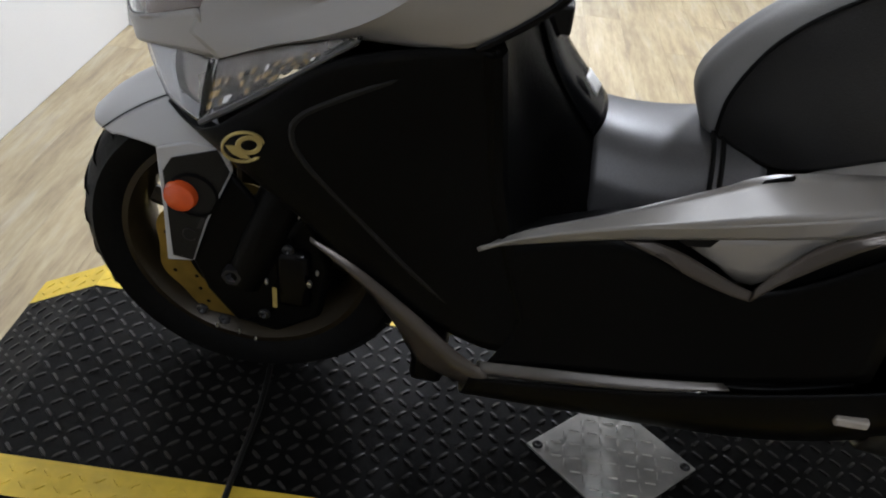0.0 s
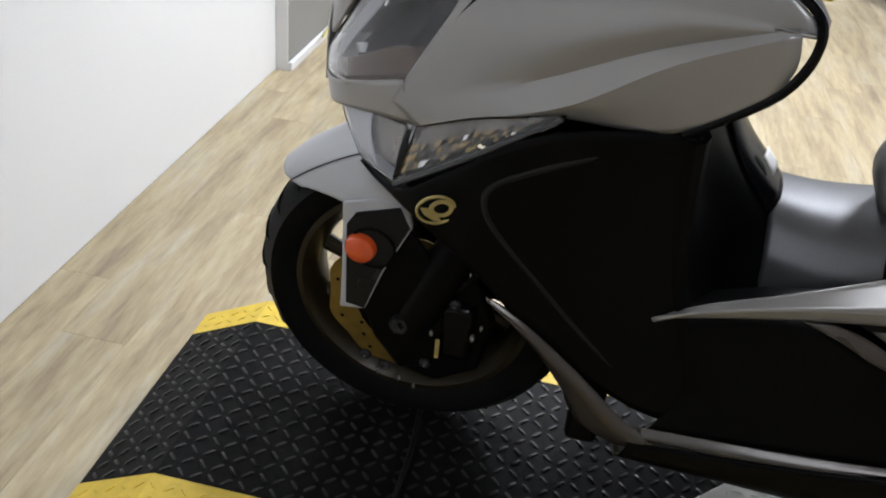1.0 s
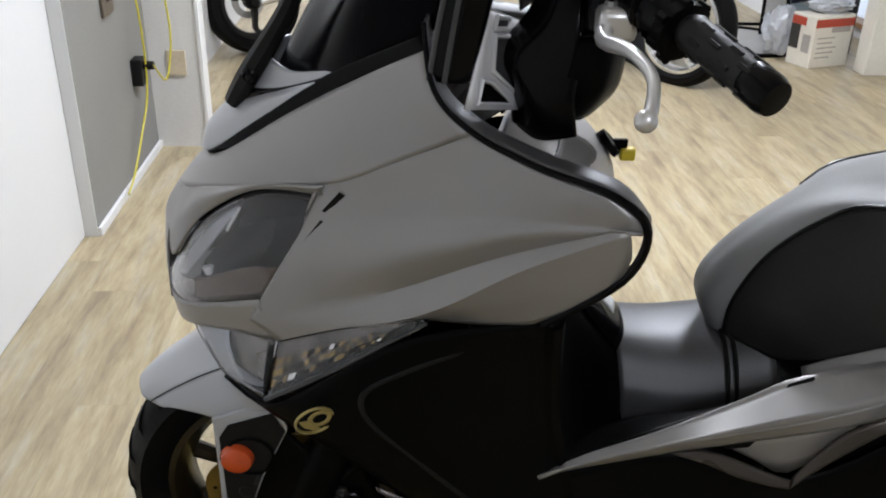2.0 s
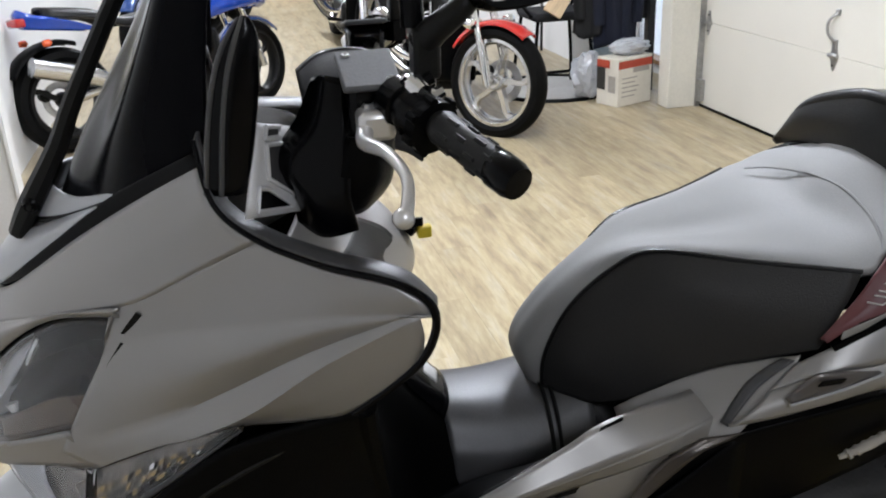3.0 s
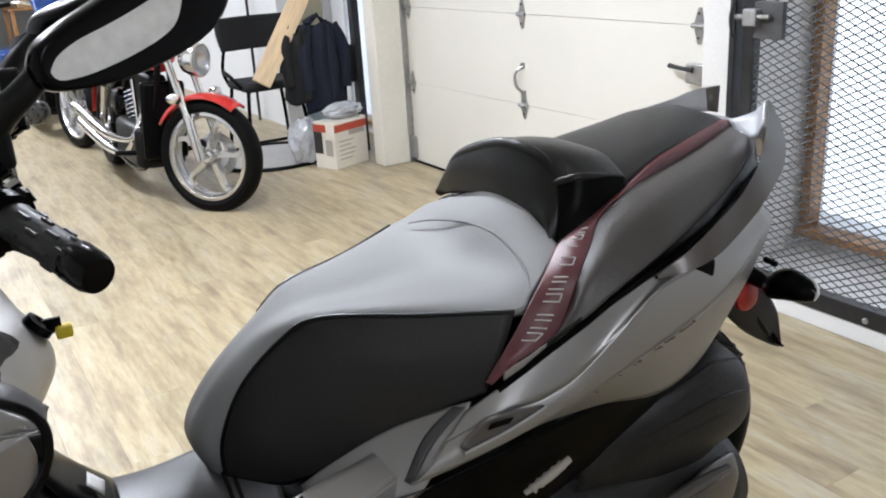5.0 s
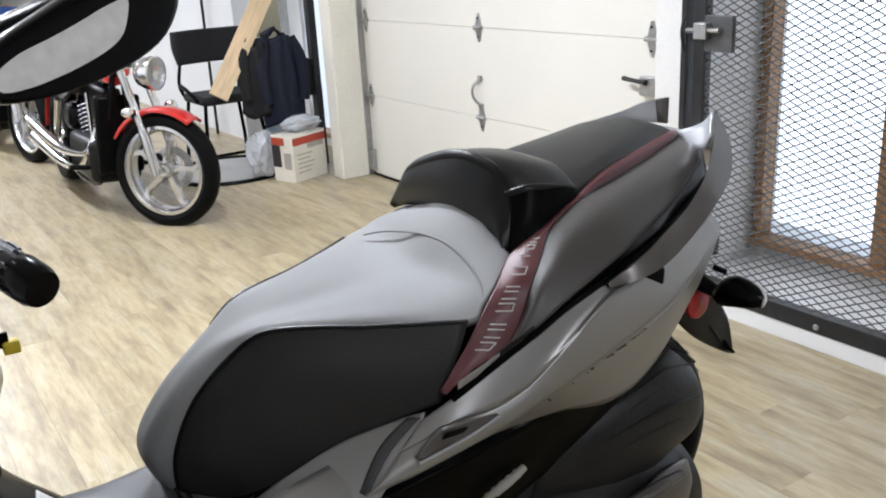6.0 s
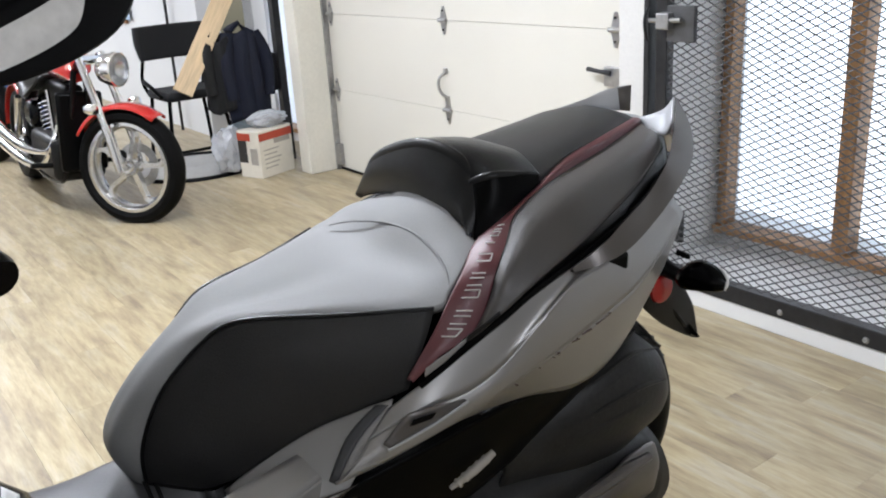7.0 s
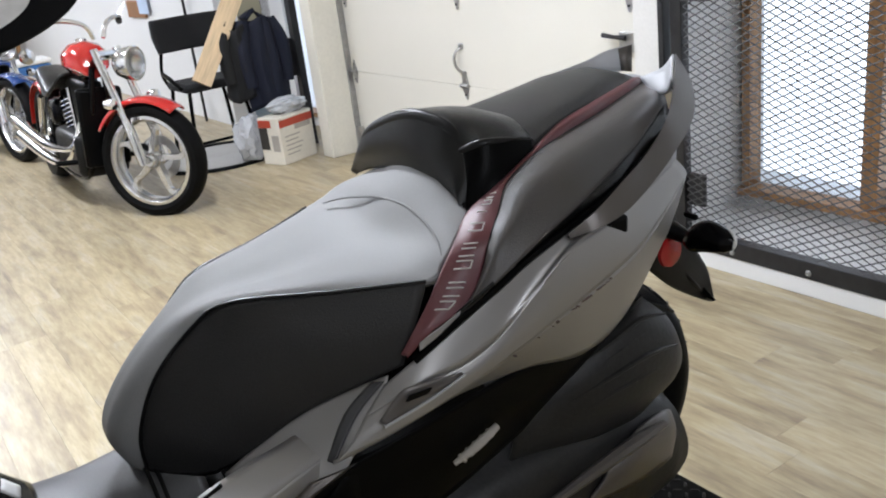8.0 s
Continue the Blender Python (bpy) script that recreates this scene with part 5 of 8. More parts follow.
part("tail_slot", prism([(0.197, 0.759), (0.203, 0.766), (0.238, 0.764), (0.231, 0.758)], 0.003, pose(0.2855, 0, 0)), GLOSS, S, smooth=False)
part("recess_edge_light", rod([(0.283, 0.163, 0.731), (0.289, 0.235, 0.748), (0.292, 0.29, 0.766)], 0.0022, sides=6), FENDER, S, "pale rod painted as the lit lower edge of the recess")
both("front_tail_panel", [[(0.130, -0.02, 0.652), (0.150, 0.04, 0.695), (0.178, 0.11, 0.735), (0.212, 0.17, 0.76), (0.236, 0.20, 0.775)], [(0.150, -0.02, 0.64), (0.180, 0.05, 0.675), (0.208, 0.105, 0.705), (0.232, 0.15, 0.73), (0.246, 0.18, 0.74)], [(0.190, -0.03, 0.645), (0.212, 0.04, 0.655), (0.228, 0.085, 0.668), (0.242, 0.115, 0.68), (0.25, 0.14, 0.70)], [(0.222, -0.02, 0.63), (0.228, 0.03, 0.636), (0.236, 0.07, 0.645), (0.244, 0.095, 0.655), (0.25, 0.115, 0.668)]], PAINT, "matte silver panel under the seat")
# Dark stripe stands for shade in the fold of the silver panel.
part("panel_fold_shade", sheet([[(0.2325, 0.094, 0.680), (0.2205, 0.133, 0.731), (0.2245, 0.179, 0.7675)], [(0.2445, 0.099, 0.679), (0.2345, 0.144, 0.730), (0.2385, 0.191, 0.770)]], 4, 3), TUNNEL, S, "dark stripe painted as the shaded fold under the seat", thick=0.002)
both("under_panel", [[(0.222, -0.02, 0.60), (0.246, 0.10, 0.66), (0.262, 0.25, 0.693), (0.258, 0.40, 0.708), (0.245, 0.55, 0.70), (0.20, 0.72, 0.705)], [(0.215, -0.02, 0.50), (0.235, 0.10, 0.58), (0.245, 0.25, 0.62), (0.24, 0.40, 0.63), (0.225, 0.55, 0.64), (0.18, 0.72, 0.67)], [(0.20, -0.02, 0.42), (0.215, 0.10, 0.46), (0.22, 0.25, 0.50), (0.21, 0.40, 0.54), (0.19, 0.55, 0.58), (0.15, 0.72, 0.64)]], BLACK, "black lower side panel")
for f in (lambda r: r, flip):
    part("seat_seam", rod(f([[(x + 0.002, y, z - 0.006) for x, y, z in [(0.250, 0.235, 0.797)] + SEAT_LINE]])[0], 0.007, sides=6), BLACK, S, "dark gap between seat and tail panel")
SCUFF = mat("scraped_paint", (0.09, 0.06, 0.05), 0.6, vary=0.3)
crease = spline(TAIL_CREASE, 24)
rg = random.Random(5)
for k in range(80, 122, 2):
    if rg.random() < 0.45:
        continue
    a, b = crease[k] + Vector((0.0045, 0, 0.002 * rg.random())), crease[k + rg.choice((1, 2))] + Vector((0.0045, 0, -0.003 * rg.random()))
    part("scuff", rod([a, b], 0.0008 + 0.0014 * rg.random(), sides=4, smooth=1), SCUFF, S, "dark scrape on the paint")
# grab rails
GRAB_IN = [(0.275, 0.495, 0.91), (0.285, 0.538, 0.936), (0.27, 0.608, 0.962), (0.24, 0.687, 0.979), (0.20, 0.766, 1.003), (0.165, 0.815, 1.02), (0.13, 0.86, 1.047), (0.098, 0.894, 1.077)]
GRAB_OUT = [(0.277, 0.496, 0.904), (0.297, 0.525, 0.914), (0.303, 0.575, 0.926), (0.285, 0.643, 0.943), (0.25, 0.735, 0.969), (0.19, 0.842, 0.991), (0.13, 0.905, 1.024), (0.10, 0.898, 1.073)]
GRAB_UNDER = [(0.262, 0.50, 0.90), (0.268, 0.54, 0.908), (0.265, 0.60, 0.918), (0.245, 0.67, 0.932), (0.21, 0.75, 0.952), (0.15, 0.85, 0.975), (0.10, 0.89, 1.0), (0.085, 0.90, 1.06)]
# Silver rail with its lighting painted in: dark outer side, pale inner and far sides.
bm = sheet([GRAB_IN, GRAB_OUT], 6, 3)
sheet([GRAB_OUT, GRAB_UNDER], 6, 3, bm)
sheet([GRAB_UNDER, GRAB_IN], 6, 3, bm)
bmesh.ops.remove_doubles(bm, verts=bm.verts, dist=1e-5)
part("grab_rail", bm, PAINT_GREY_SHADED, S, "passenger grab rail, painted dark as shaded")
part("rail_inner", sheet([[(0.097, 0.893, 1.075), (0.07, 0.896, 1.047), (0.02, 0.891, 1.024)], [(0.128, 0.858, 1.042), (0.11, 0.866, 1.014), (0.06, 0.881, 1.004)]], 4, 4), FENDER, S, "inner side of the grab rail, painted pale as lit", thick=0.004)
part("grab_rail", sheet([[(-0.14, 0.78, 1.016), (-0.137, 0.884, 1.028), (-0.127, 0.935, 1.044), (-0.111, 0.982, 1.052)], [(-0.135, 0.78, 1.008), (-0.13, 0.88, 1.017), (-0.112, 0.931, 1.008), (-0.10, 0.973, 1.003)]], 5, 4), FENDER, S, "far passenger grab rail, painted pale as lit", thick=0.012)
part("rail_end", sheet([[(-0.113, 0.957, 1.048), (-0.103, 0.985, 1.053)], [(-0.098, 0.952, 1.008), (-0.092, 0.974, 1.003)]], 2, 2), PAINT_GREY_SHADED, S, "rear end of the grab rail, painted dark as shaded", thick=0.006)
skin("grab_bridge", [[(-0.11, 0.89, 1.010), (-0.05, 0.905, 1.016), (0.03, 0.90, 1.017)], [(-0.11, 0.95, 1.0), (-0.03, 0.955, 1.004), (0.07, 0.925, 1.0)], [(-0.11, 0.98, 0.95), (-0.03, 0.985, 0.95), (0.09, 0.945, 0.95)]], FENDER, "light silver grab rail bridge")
# Black box for the bolt and for the shaded gap under the rail's tip.
part("bolt_and_gap_shade", box(0.240, 0.270, 0.53, 0.62, 0.872, 0.904), BLACK, S, bevel=0.006)
skin("tail_end", mirrored([[(-0.035, 0.955, 0.945), (0.03, 0.94, 0.945), (0.085, 0.90, 0.94)], [(-0.035, 0.945, 0.85), (0.03, 0.93, 0.85), (0.095, 0.88, 0.86)], [(-0.035, 0.89, 0.745), (0.03, 0.88, 0.745), (0.09, 0.83, 0.745)]]), RED, "red tail lamp lens")


# wheels, fork, mudguards
def wheel(name, c, steer, radius, width, rim_r, spokes, rim_mat, parent, disc_r=0.0):
    """A wheel with tyre, rim, spokes, hub and brake disc; axle along the local x axis."""
    m = Matrix.Translation(c) @ pose(0, 0, 0, 0, 0, steer)
    w2 = width / 2
    ty = part("tyre", lathe([(-w2 * 0.72, rim_r), (-w2 * 0.95, rim_r + 0.02), (-w2, rim_r + 0.045), (-w2 * 0.92, radius - 0.028), (-w2 * 0.62, radius - 0.010), (-w2 * 0.3, radius - 0.002), (0, radius), (w2 * 0.3, radius - 0.002), (w2 * 0.62, radius - 0.010), (w2 * 0.92, radius - 0.028), (w2, rim_r + 0.045), (w2 * 0.95, rim_r + 0.02), (w2 * 0.72, rim_r)], m, sides=64), RUBBER, parent, "black tyre with angled tread grooves")
    bm = bmesh.new()
    for k in range(26):
        for s in (-1, 1):
            a = 2 * math.pi * (k + (0.5 if s > 0 else 0)) / 26
            pts = []
            for q in range(5):
                f = q / 4
                x = s * w2 * (0.12 + 0.72 * f)
                rr = radius - 0.0012 - (0.010 * (f ** 1.6) * 1.0 + 0.018 * max(0, f - 0.7) / 0.3)
                aa = a + 0.16 * f
                pts.append(m @ Vector((x, rr * math.cos(aa), rr * math.sin(aa))))
            rod(pts, 0.0021, bm, sides=4, smooth=1)
    tagged(part("groove_pattern", bm, BLACK, ty), kind="stuff")
    part("rim", lathe([(-w2 * 0.78, rim_r + 0.004), (-w2 * 0.8, rim_r - 0.006), (-w2 * 0.5, rim_r - 0.022), (-w2 * 0.2, rim_r - 0.028), (w2 * 0.2, rim_r - 0.028), (w2 * 0.5, rim_r - 0.022), (w2 * 0.8, rim_r - 0.006), (w2 * 0.78, rim_r + 0.004)], m, sides=56), rim_mat, parent, "rim")
    part("hub", lathe([(-0.05, 0), (-0.05, 0.03), (-0.03, 0.042), (0.03, 0.042), (0.05, 0.03), (0.05, 0)], m, sides=24), rim_mat, parent)
    for k in range(spokes):
        a = 2 * math.pi * k / spokes + 0.3
        pts = [m @ Vector((0.0, r * math.cos(a + o), r * math.sin(a + o))) for r, o in ((0.03, 0), (rim_r * 0.5, 0.14), (rim_r - 0.02, 0.05))]
        part("spoke", rod(pts, [0.018, 0.012, 0.015], sides=8), rim_mat, parent)
    if disc_r:
        for s in (1, -1):
            o = m @ Matrix.Translation((s * 0.066, 0, 0))
            bm = bmesh.new()
            n = 72
            ring = []
            for k in range(n):
                a = 2 * math.pi * k / n
                ro = disc_r + 0.004 * math.cos(9 * a)
                ri = disc_r * 0.60 + 0.004 * math.cos(9 * a)
                ring.append([bm.verts.new(o @ Vector((x, r * math.cos(a), r * math.sin(a)))) for x, r in ((-0.002, ri), (-0.002, ro), (0.002, ro), (0.002, ri))])
            for k in range(n):
                p, q = ring[k], ring[(k + 1) % n]
                for j in range(4):
                    bm.faces.new((p[j], q[j], q[(j + 1) % 4], p[(j + 1) % 4]))
            disc = part("brake_disc", bm, BRASS, parent, "drilled gold brake disc")
            bm = bmesh.new()
            for k in range(30):
                a = 2 * math.pi * k / 30
                r = disc_r * (0.70 + 0.1 * (k % 3))
                lathe([(0.0022, 0.0), (0.0022, 0.0035)], o @ Matrix.Translation((0, r * math.cos(a), r * math.sin(a))) @ pose(0, 0, 0), bm, sides=8)
                lathe([(-0.0022, 0.0), (-0.0022, 0.0035)], o @ Matrix.Translation((0, r * math.cos(a), r * math.sin(a))), bm, sides=8)
            tagged(part("hole_pattern", bm, BLACK, disc), kind="stuff")
            part("disc_carrier", lathe([(-0.004, disc_r * 0.3), (-0.004, disc_r * 0.64), (0.004, disc_r * 0.64), (0.004, disc_r * 0.3)], o, sides=36), BLACK, disc)


FW = Vector((0.018, -0.755, 0.343))
wheel("front", FW, 0.0, 0.272, 0.118, 0.196, 10, BRONZE_RIM, S, 0.135)
wheel("rear", Vector((-0.035, 0.78, 0.346)), 0.0, 0.28, 0.148, 0.185, 5, BRONZE_RIM, S)
for sx in (0.108, -0.065):
    x = FW.x - 0.022 + sx
    part("fork_leg", rod([(x, FW.y + 0.012, FW.z - 0.02), (x, FW.y + 0.06, FW.z + 0.10), (x * 0.95, FW.y + 0.155, FW.z + 0.34), (x * 0.9, FW.y + 0.21, FW.z + 0.50)], [0.034, 0.038, 0.034, 0.028], sides=16), BLACK, S, "black fork leg")
# Added black sectors block the bright floor behind the wheel.
for a0, a1 in ((-2.15, -1.2), (-1.12, -0.35), (-0.28, 0.55), (0.6, 1.15)):
    part("wheel_view_block", lathe([(-0.003, 0.05), (-0.003, 0.183), (0.003, 0.183), (0.003, 0.05)], pose(FW.x - 0.046, FW.y, FW.z), sides=12, arc=(a0, a1)), BLACK, S, "added black sector that darkens the view through the wheel")
part("axle_nut", lathe([(0.0, 0.0), (0.012, 0.010), (0.012, 0.016), (0, 0.018)], pose(FW.x + 0.108, FW.y, FW.z), sides=6), DARK_STEEL, S)
cal = part("brake_caliper", box(0.070, 0.128, FW.y + 0.062, FW.y + 0.118, FW.z - 0.055, FW.z + 0.055), GLOSS, S, "black brake caliper with gold screws", bevel=0.012)
part("caliper_bracket", prism([(-0.01, -0.11), (0.06, -0.125), (0.13, -0.08), (0.145, 0.02), (0.11, 0.12), (0.03, 0.13), (-0.02, 0.05)], 0.03, pose(0.082, FW.y, FW.z)), BLACK, S, "black caliper bracket", bevel=0.008)
part("fork_cover", prism([(-0.825, 0.37), (-0.80, 0.30), (-0.755, 0.24), (-0.70, 0.26), (-0.68, 0.36), (-0.70, 0.46), (-0.75, 0.52)], 0.012, pose(0.112, 0, 0)), BLACK, S, "black lower fork cover", bevel=0.006)
for dy, dz in ((0.085, 0.06), (0.06, 0.085), (0.045, -0.075), (-0.02, -0.10), (-0.055, -0.085)):
    part("caliper_screw", lathe([(0, 0.0), (0.006, 0.005), (0.004, 0.009), (0, 0.010)], pose(0.125, FW.y + dy, FW.z + dz), sides=8), GOLD if dz > 0.07 else DARK_STEEL, cal)
# Added bright bits stand for floor glinting through gaps in the wheel.
for dy, dz, r in ((0.105, 0.125, 0.0045), (0.082, 0.118, 0.003), (0.118, 0.004, 0.006), (0.130, 0.028, 0.004), (0.052, -0.004, 0.005), (0.046, 0.018, 0.003), (0.004, -0.118, 0.004), (-0.032, -0.112, 0.004), (0.03, -0.128, 0.0035)):
    part("floor_glint", lathe([(0.0, r), (0.003, r * 0.8), (0.004, 0.0)], pose(0.1295, FW.y + dy, FW.z + dz) @ Matrix.Diagonal((1, 0.7, 1.4, 1)), sides=8), STEEL, cal, "bright bit painted as a glint of floor through the wheel")
part("print_bar", box(0.1285, 0.1295, FW.y + 0.060, FW.y + 0.067, FW.z - 0.055, FW.z - 0.015), GOLD, cal, "gold printed bar", smooth=False)
part("brake_hose", rod([(0.11, FW.y + 0.07, FW.z + 0.06), (0.135, FW.y + 0.12, FW.z + 0.14), (0.11, FW.y + 0.19, FW.z + 0.27), (0.09, FW.y + 0.22, FW.z + 0.42)], 0.006, sides=8), RUBBER, S, "black brake hose")
# mudguard: crown over the tyre, side wing with dark insert and round reflector
WINGS = [
    [(0.070, -0.957, 0.530), (0.088, -0.910, 0.572), (0.104, -0.855, 0.612), (0.114, -0.812, 0.634), (0.115, -0.775, 0.632)],
    [(0.085, -0.935, 0.532), (0.106, -0.885, 0.556), (0.122, -0.845, 0.578), (0.130, -0.80, 0.592), (0.130, -0.755, 0.580)],
    [(0.088, -0.928, 0.536), (0.110, -0.878, 0.543), (0.128, -0.842, 0.548), (0.136, -0.79, 0.550), (0.137, -0.742, 0.540)],
]
CROWN = [
    WINGS[0],
    [(0.060, -0.972, 0.536), (0.055, -0.945, 0.566), (0.055, -0.900, 0.598), (0.055, -0.855, 0.622), (0.055, -0.790, 0.636)],
    [(0.018, -0.985, 0.538), (0.018, -0.950, 0.572), (0.018, -0.905, 0.604), (0.018, -0.860, 0.626), (0.018, -0.790, 0.638)],
]
far_side = [[(0.036 - x, y, z) for x, y, z in q] for q in reversed(CROWN[:-1])]
part("front_mudguard", sheet(CROWN + far_side, 5, 4), FENDER, S, "light silver front mudguard", thick=0.004)
part("mudguard_wing", sheet(WINGS, 4, 4), FENDER, S, "light silver side of the mudguard", thick=0.004)
part("mudguard_seam", rod(WINGS[0], 0.0012, sides=5), CHARCOAL, S, "fine joint line of the mudguard")
GUARD = [(-0.850, 0.555), (-0.80, 0.572), (-0.758, 0.570), (-0.742, 0.535), (-0.785, 0.44), (-0.812, 0.362), (-0.853, 0.356), (-0.850, 0.45)]
part("fork_guard", prism(GUARD, 0.006, pose(0.130, 0, 0)), FENDER, S, "silver fork guard", bevel=0.003, smooth=False)
INSET = [(-0.842, 0.520), (-0.828, 0.543), (-0.762, 0.566), (-0.746, 0.533), (-0.788, 0.44), (-0.812, 0.366), (-0.842, 0.370), (-0.842, 0.45)]
part("guard_inset", prism(INSET, 0.003, pose(0.1355, 0, 0)), CHARCOAL, S, "dark fork guard insert", smooth=False)
part("reflector_cup", lathe([(0.0, 0.0), (0.0, 0.034), (0.004, 0.037), (0.006, 0.033)], pose(0.1365, -0.800, 0.487, 0, 0, 0), sides=28), BLACK, S)
part("side_reflector", lathe([(0.016, 0.0), (0.015, 0.014), (0.011, 0.022), (0.004, 0.025), (0.0, 0.025)], pose(0.138, -0.819, 0.484), sides=28), ORANGE, S, "round orange side reflector")
part("mark", lathe([(0.0005, 0.0095), (0.0015, 0.0098), (0.0015, 0.0112), (0.0005, 0.0115)], pose(0.1385, -0.812, 0.415), sides=24, arc=(0.6, 5.6)), DARK_STEEL, S, "grey curved mark", smooth=False)
part("bar_mark", prism([(-0.801, 0.428), (-0.794, 0.428), (-0.786, 0.447), (-0.792, 0.449)], 0.001, pose(0.1385, 0, 0)), DARK_STEEL, S, "small grey bar", smooth=False)

DUSTY = mat("dusty_charcoal_plastic", (0.017, 0.0166, 0.0162), 0.5, vary=0.45, grain=120, patch_scale=9, bump=0.03, shine=0.3)
# engine side: drive cover, air filter, stays, rear mudguard
part("drive_case", sheet([[(0.10, 0.20, 0.48), (0.12, 0.40, 0.50), (0.12, 0.60, 0.50), (0.10, 0.84, 0.44)], [(0.20, 0.20, 0.44), (0.215, 0.40, 0.47), (0.21, 0.60, 0.47), (0.18, 0.84, 0.40)], [(0.21, 0.20, 0.34), (0.225, 0.40, 0.34), (0.22, 0.60, 0.33), (0.19, 0.86, 0.30)], [(0.18, 0.20, 0.24), (0.19, 0.40, 0.22), (0.19, 0.60, 0.21), (0.16, 0.82, 0.22)], [(0.08, 0.22, 0.20), (0.08, 0.40, 0.19), (0.08, 0.60, 0.18), (0.08, 0.80, 0.20)]], 5, 5), DUSTY, S, "dark grey drive cover", thick=0.006)
part("drive_trim", sheet([[(0.215, 0.62, 0.43), (0.226, 0.66, 0.446), (0.222, 0.70, 0.458), (0.20, 0.78, 0.445), (0.18, 0.82, 0.415)], [(0.235, 0.60, 0.40), (0.246, 0.65, 0.413), (0.242, 0.70, 0.42), (0.22, 0.785, 0.405), (0.19, 0.825, 0.375)], [(0.225, 0.56, 0.35), (0.236, 0.63, 0.352), (0.235, 0.70, 0.35), (0.215, 0.785, 0.34), (0.185, 0.815, 0.33)]], 5, 4), PAINT_GREY_SHADED, S, "grey rounded end of the drive cover", thick=0.006)
AIR = [
    [(0.11, 0.44, 0.60), (0.13, 0.53, 0.635), (0.145, 0.62, 0.668), (0.14, 0.70, 0.685), (0.12, 0.78, 0.66), (0.10, 0.825, 0.60)],
    [(0.17, 0.435, 0.59), (0.20, 0.53, 0.63), (0.215, 0.62, 0.66), (0.212, 0.70, 0.672), (0.192, 0.785, 0.64), (0.165, 0.835, 0.58)],
    [(0.195, 0.43, 0.56), (0.228, 0.53, 0.595), (0.242, 0.62, 0.615), (0.24, 0.70, 0.615), (0.22, 0.785, 0.585), (0.185, 0.84, 0.535)],
    [(0.198, 0.43, 0.52), (0.228, 0.53, 0.54), (0.242, 0.62, 0.55), (0.24, 0.70, 0.545), (0.218, 0.78, 0.52), (0.18, 0.83, 0.49)],
    [(0.18, 0.43, 0.475), (0.20, 0.53, 0.47), (0.21, 0.62, 0.47), (0.205, 0.70, 0.465), (0.18, 0.77, 0.46), (0.15, 0.81, 0.45)],
]
air = part("air_filter_box", sheet(AIR, 5, 5), DUSTY, S, "charcoal ribbed air filter box", thick=0.006)
for row, f in ((0, 0.75), (1, 0.35), (1, 0.75), (2, 0.3), (2, 0.8)):
    pts = [tuple(Vector(AIR[row][j]).lerp(Vector(AIR[row + 1][j]), f - 0.10 * j) + Vector((0.001, 0, 0.001))) for j in range(1, 5)]
    part("rib", rod(pts, [0.002, 0.005, 0.005, 0.002], sides=6), DUSTY, air)
stay = part("rear_stay", rod([(0.250, 0.285, 0.592), (0.254, 0.325, 0.609), (0.253, 0.365, 0.626)], [0.004, 0.008, 0.006], sides=10), CARD_GREY, S, "pale ribbed stay")
for k in range(5):
    q = Vector((0.253, 0.298 + 0.013 * k, 0.598 + 0.0054 * k))
    part("rib", rod([q - Vector((0, 0.002, 0.001)), q + Vector((0, 0.002, 0.001))], 0.0085, sides=10, smooth=1), CARD_GREY, stay)
part("mud_flap", sheet([[(0.130, 0.790, 0.720), (0.125, 0.845, 0.752), (0.110, 0.890, 0.748)], [(0.120, 0.825, 0.686), (0.108, 0.890, 0.700), (0.085, 0.965, 0.690)], [(0.092, 0.915, 0.612), (0.080, 0.965, 0.625), (0.062, 1.022, 0.636)], [(0.055, 1.030, 0.536), (0.048, 1.050, 0.550), (0.040, 1.072, 0.580)], [(0.030, 1.100, 0.494), (0.030, 1.103, 0.498), (0.030, 1.106, 0.502)]], 4, 4), BLACK, S, "black pointed mudguard side", thick=0.004)
part("drive_blade", rod([(0.225, 0.36, 0.375), (0.238, 0.50, 0.415), (0.244, 0.64, 0.448), (0.238, 0.74, 0.452)], [0.003, 0.009, 0.013, 0.008], sides=8), PAINT_GREY_SHADED, S, "grey blade on the drive cover")
part("engine_block", box(-0.17, 0.12, -0.02, 0.55, 0.22, 0.55), BLACK, S, "dark engine block", bevel=0.03)
REAR_MUD = [
    [(-0.05, 0.850, 0.73), (0.02, 0.845, 0.73), (0.08, 0.830, 0.72)],
    [(-0.055, 0.950, 0.66), (0.03, 0.945, 0.66), (0.085, 0.925, 0.65)],
    [(-0.055, 1.030, 0.58), (0.02, 1.030, 0.58), (0.065, 1.010, 0.57)],
    [(-0.055, 1.075, 0.52), (0.0, 1.075, 0.52), (0.025, 1.070, 0.52)],
]
part("rear_mudguard", sheet(mirrored(REAR_MUD), 4, 5), BLACK, S, "black rear mudguard", thick=0.006)
part("hugger", sheet([[(-0.10, 0.62, 0.62), (0.03, 0.62, 0.66), (0.12, 0.62, 0.65)], [(-0.11, 0.80, 0.62), (-0.02, 0.80, 0.64), (0.11, 0.80, 0.63)], [(-0.11, 0.93, 0.56), (-0.03, 0.93, 0.58), (0.09, 0.92, 0.56)]], 4, 4), BLACK, S, "black inner rear guard", thick=0.006)
part("red_reflector", lathe([(0.010, 0.0), (0.009, 0.016), (0.005, 0.024), (0.0, 0.026)], pose(0.142, 0.845, 0.729, 0, 0, -6) @ Matrix.Diagonal((1, 1, 1.15, 1)), sides=24), RED, S, "oval red side reflector")
rings = []
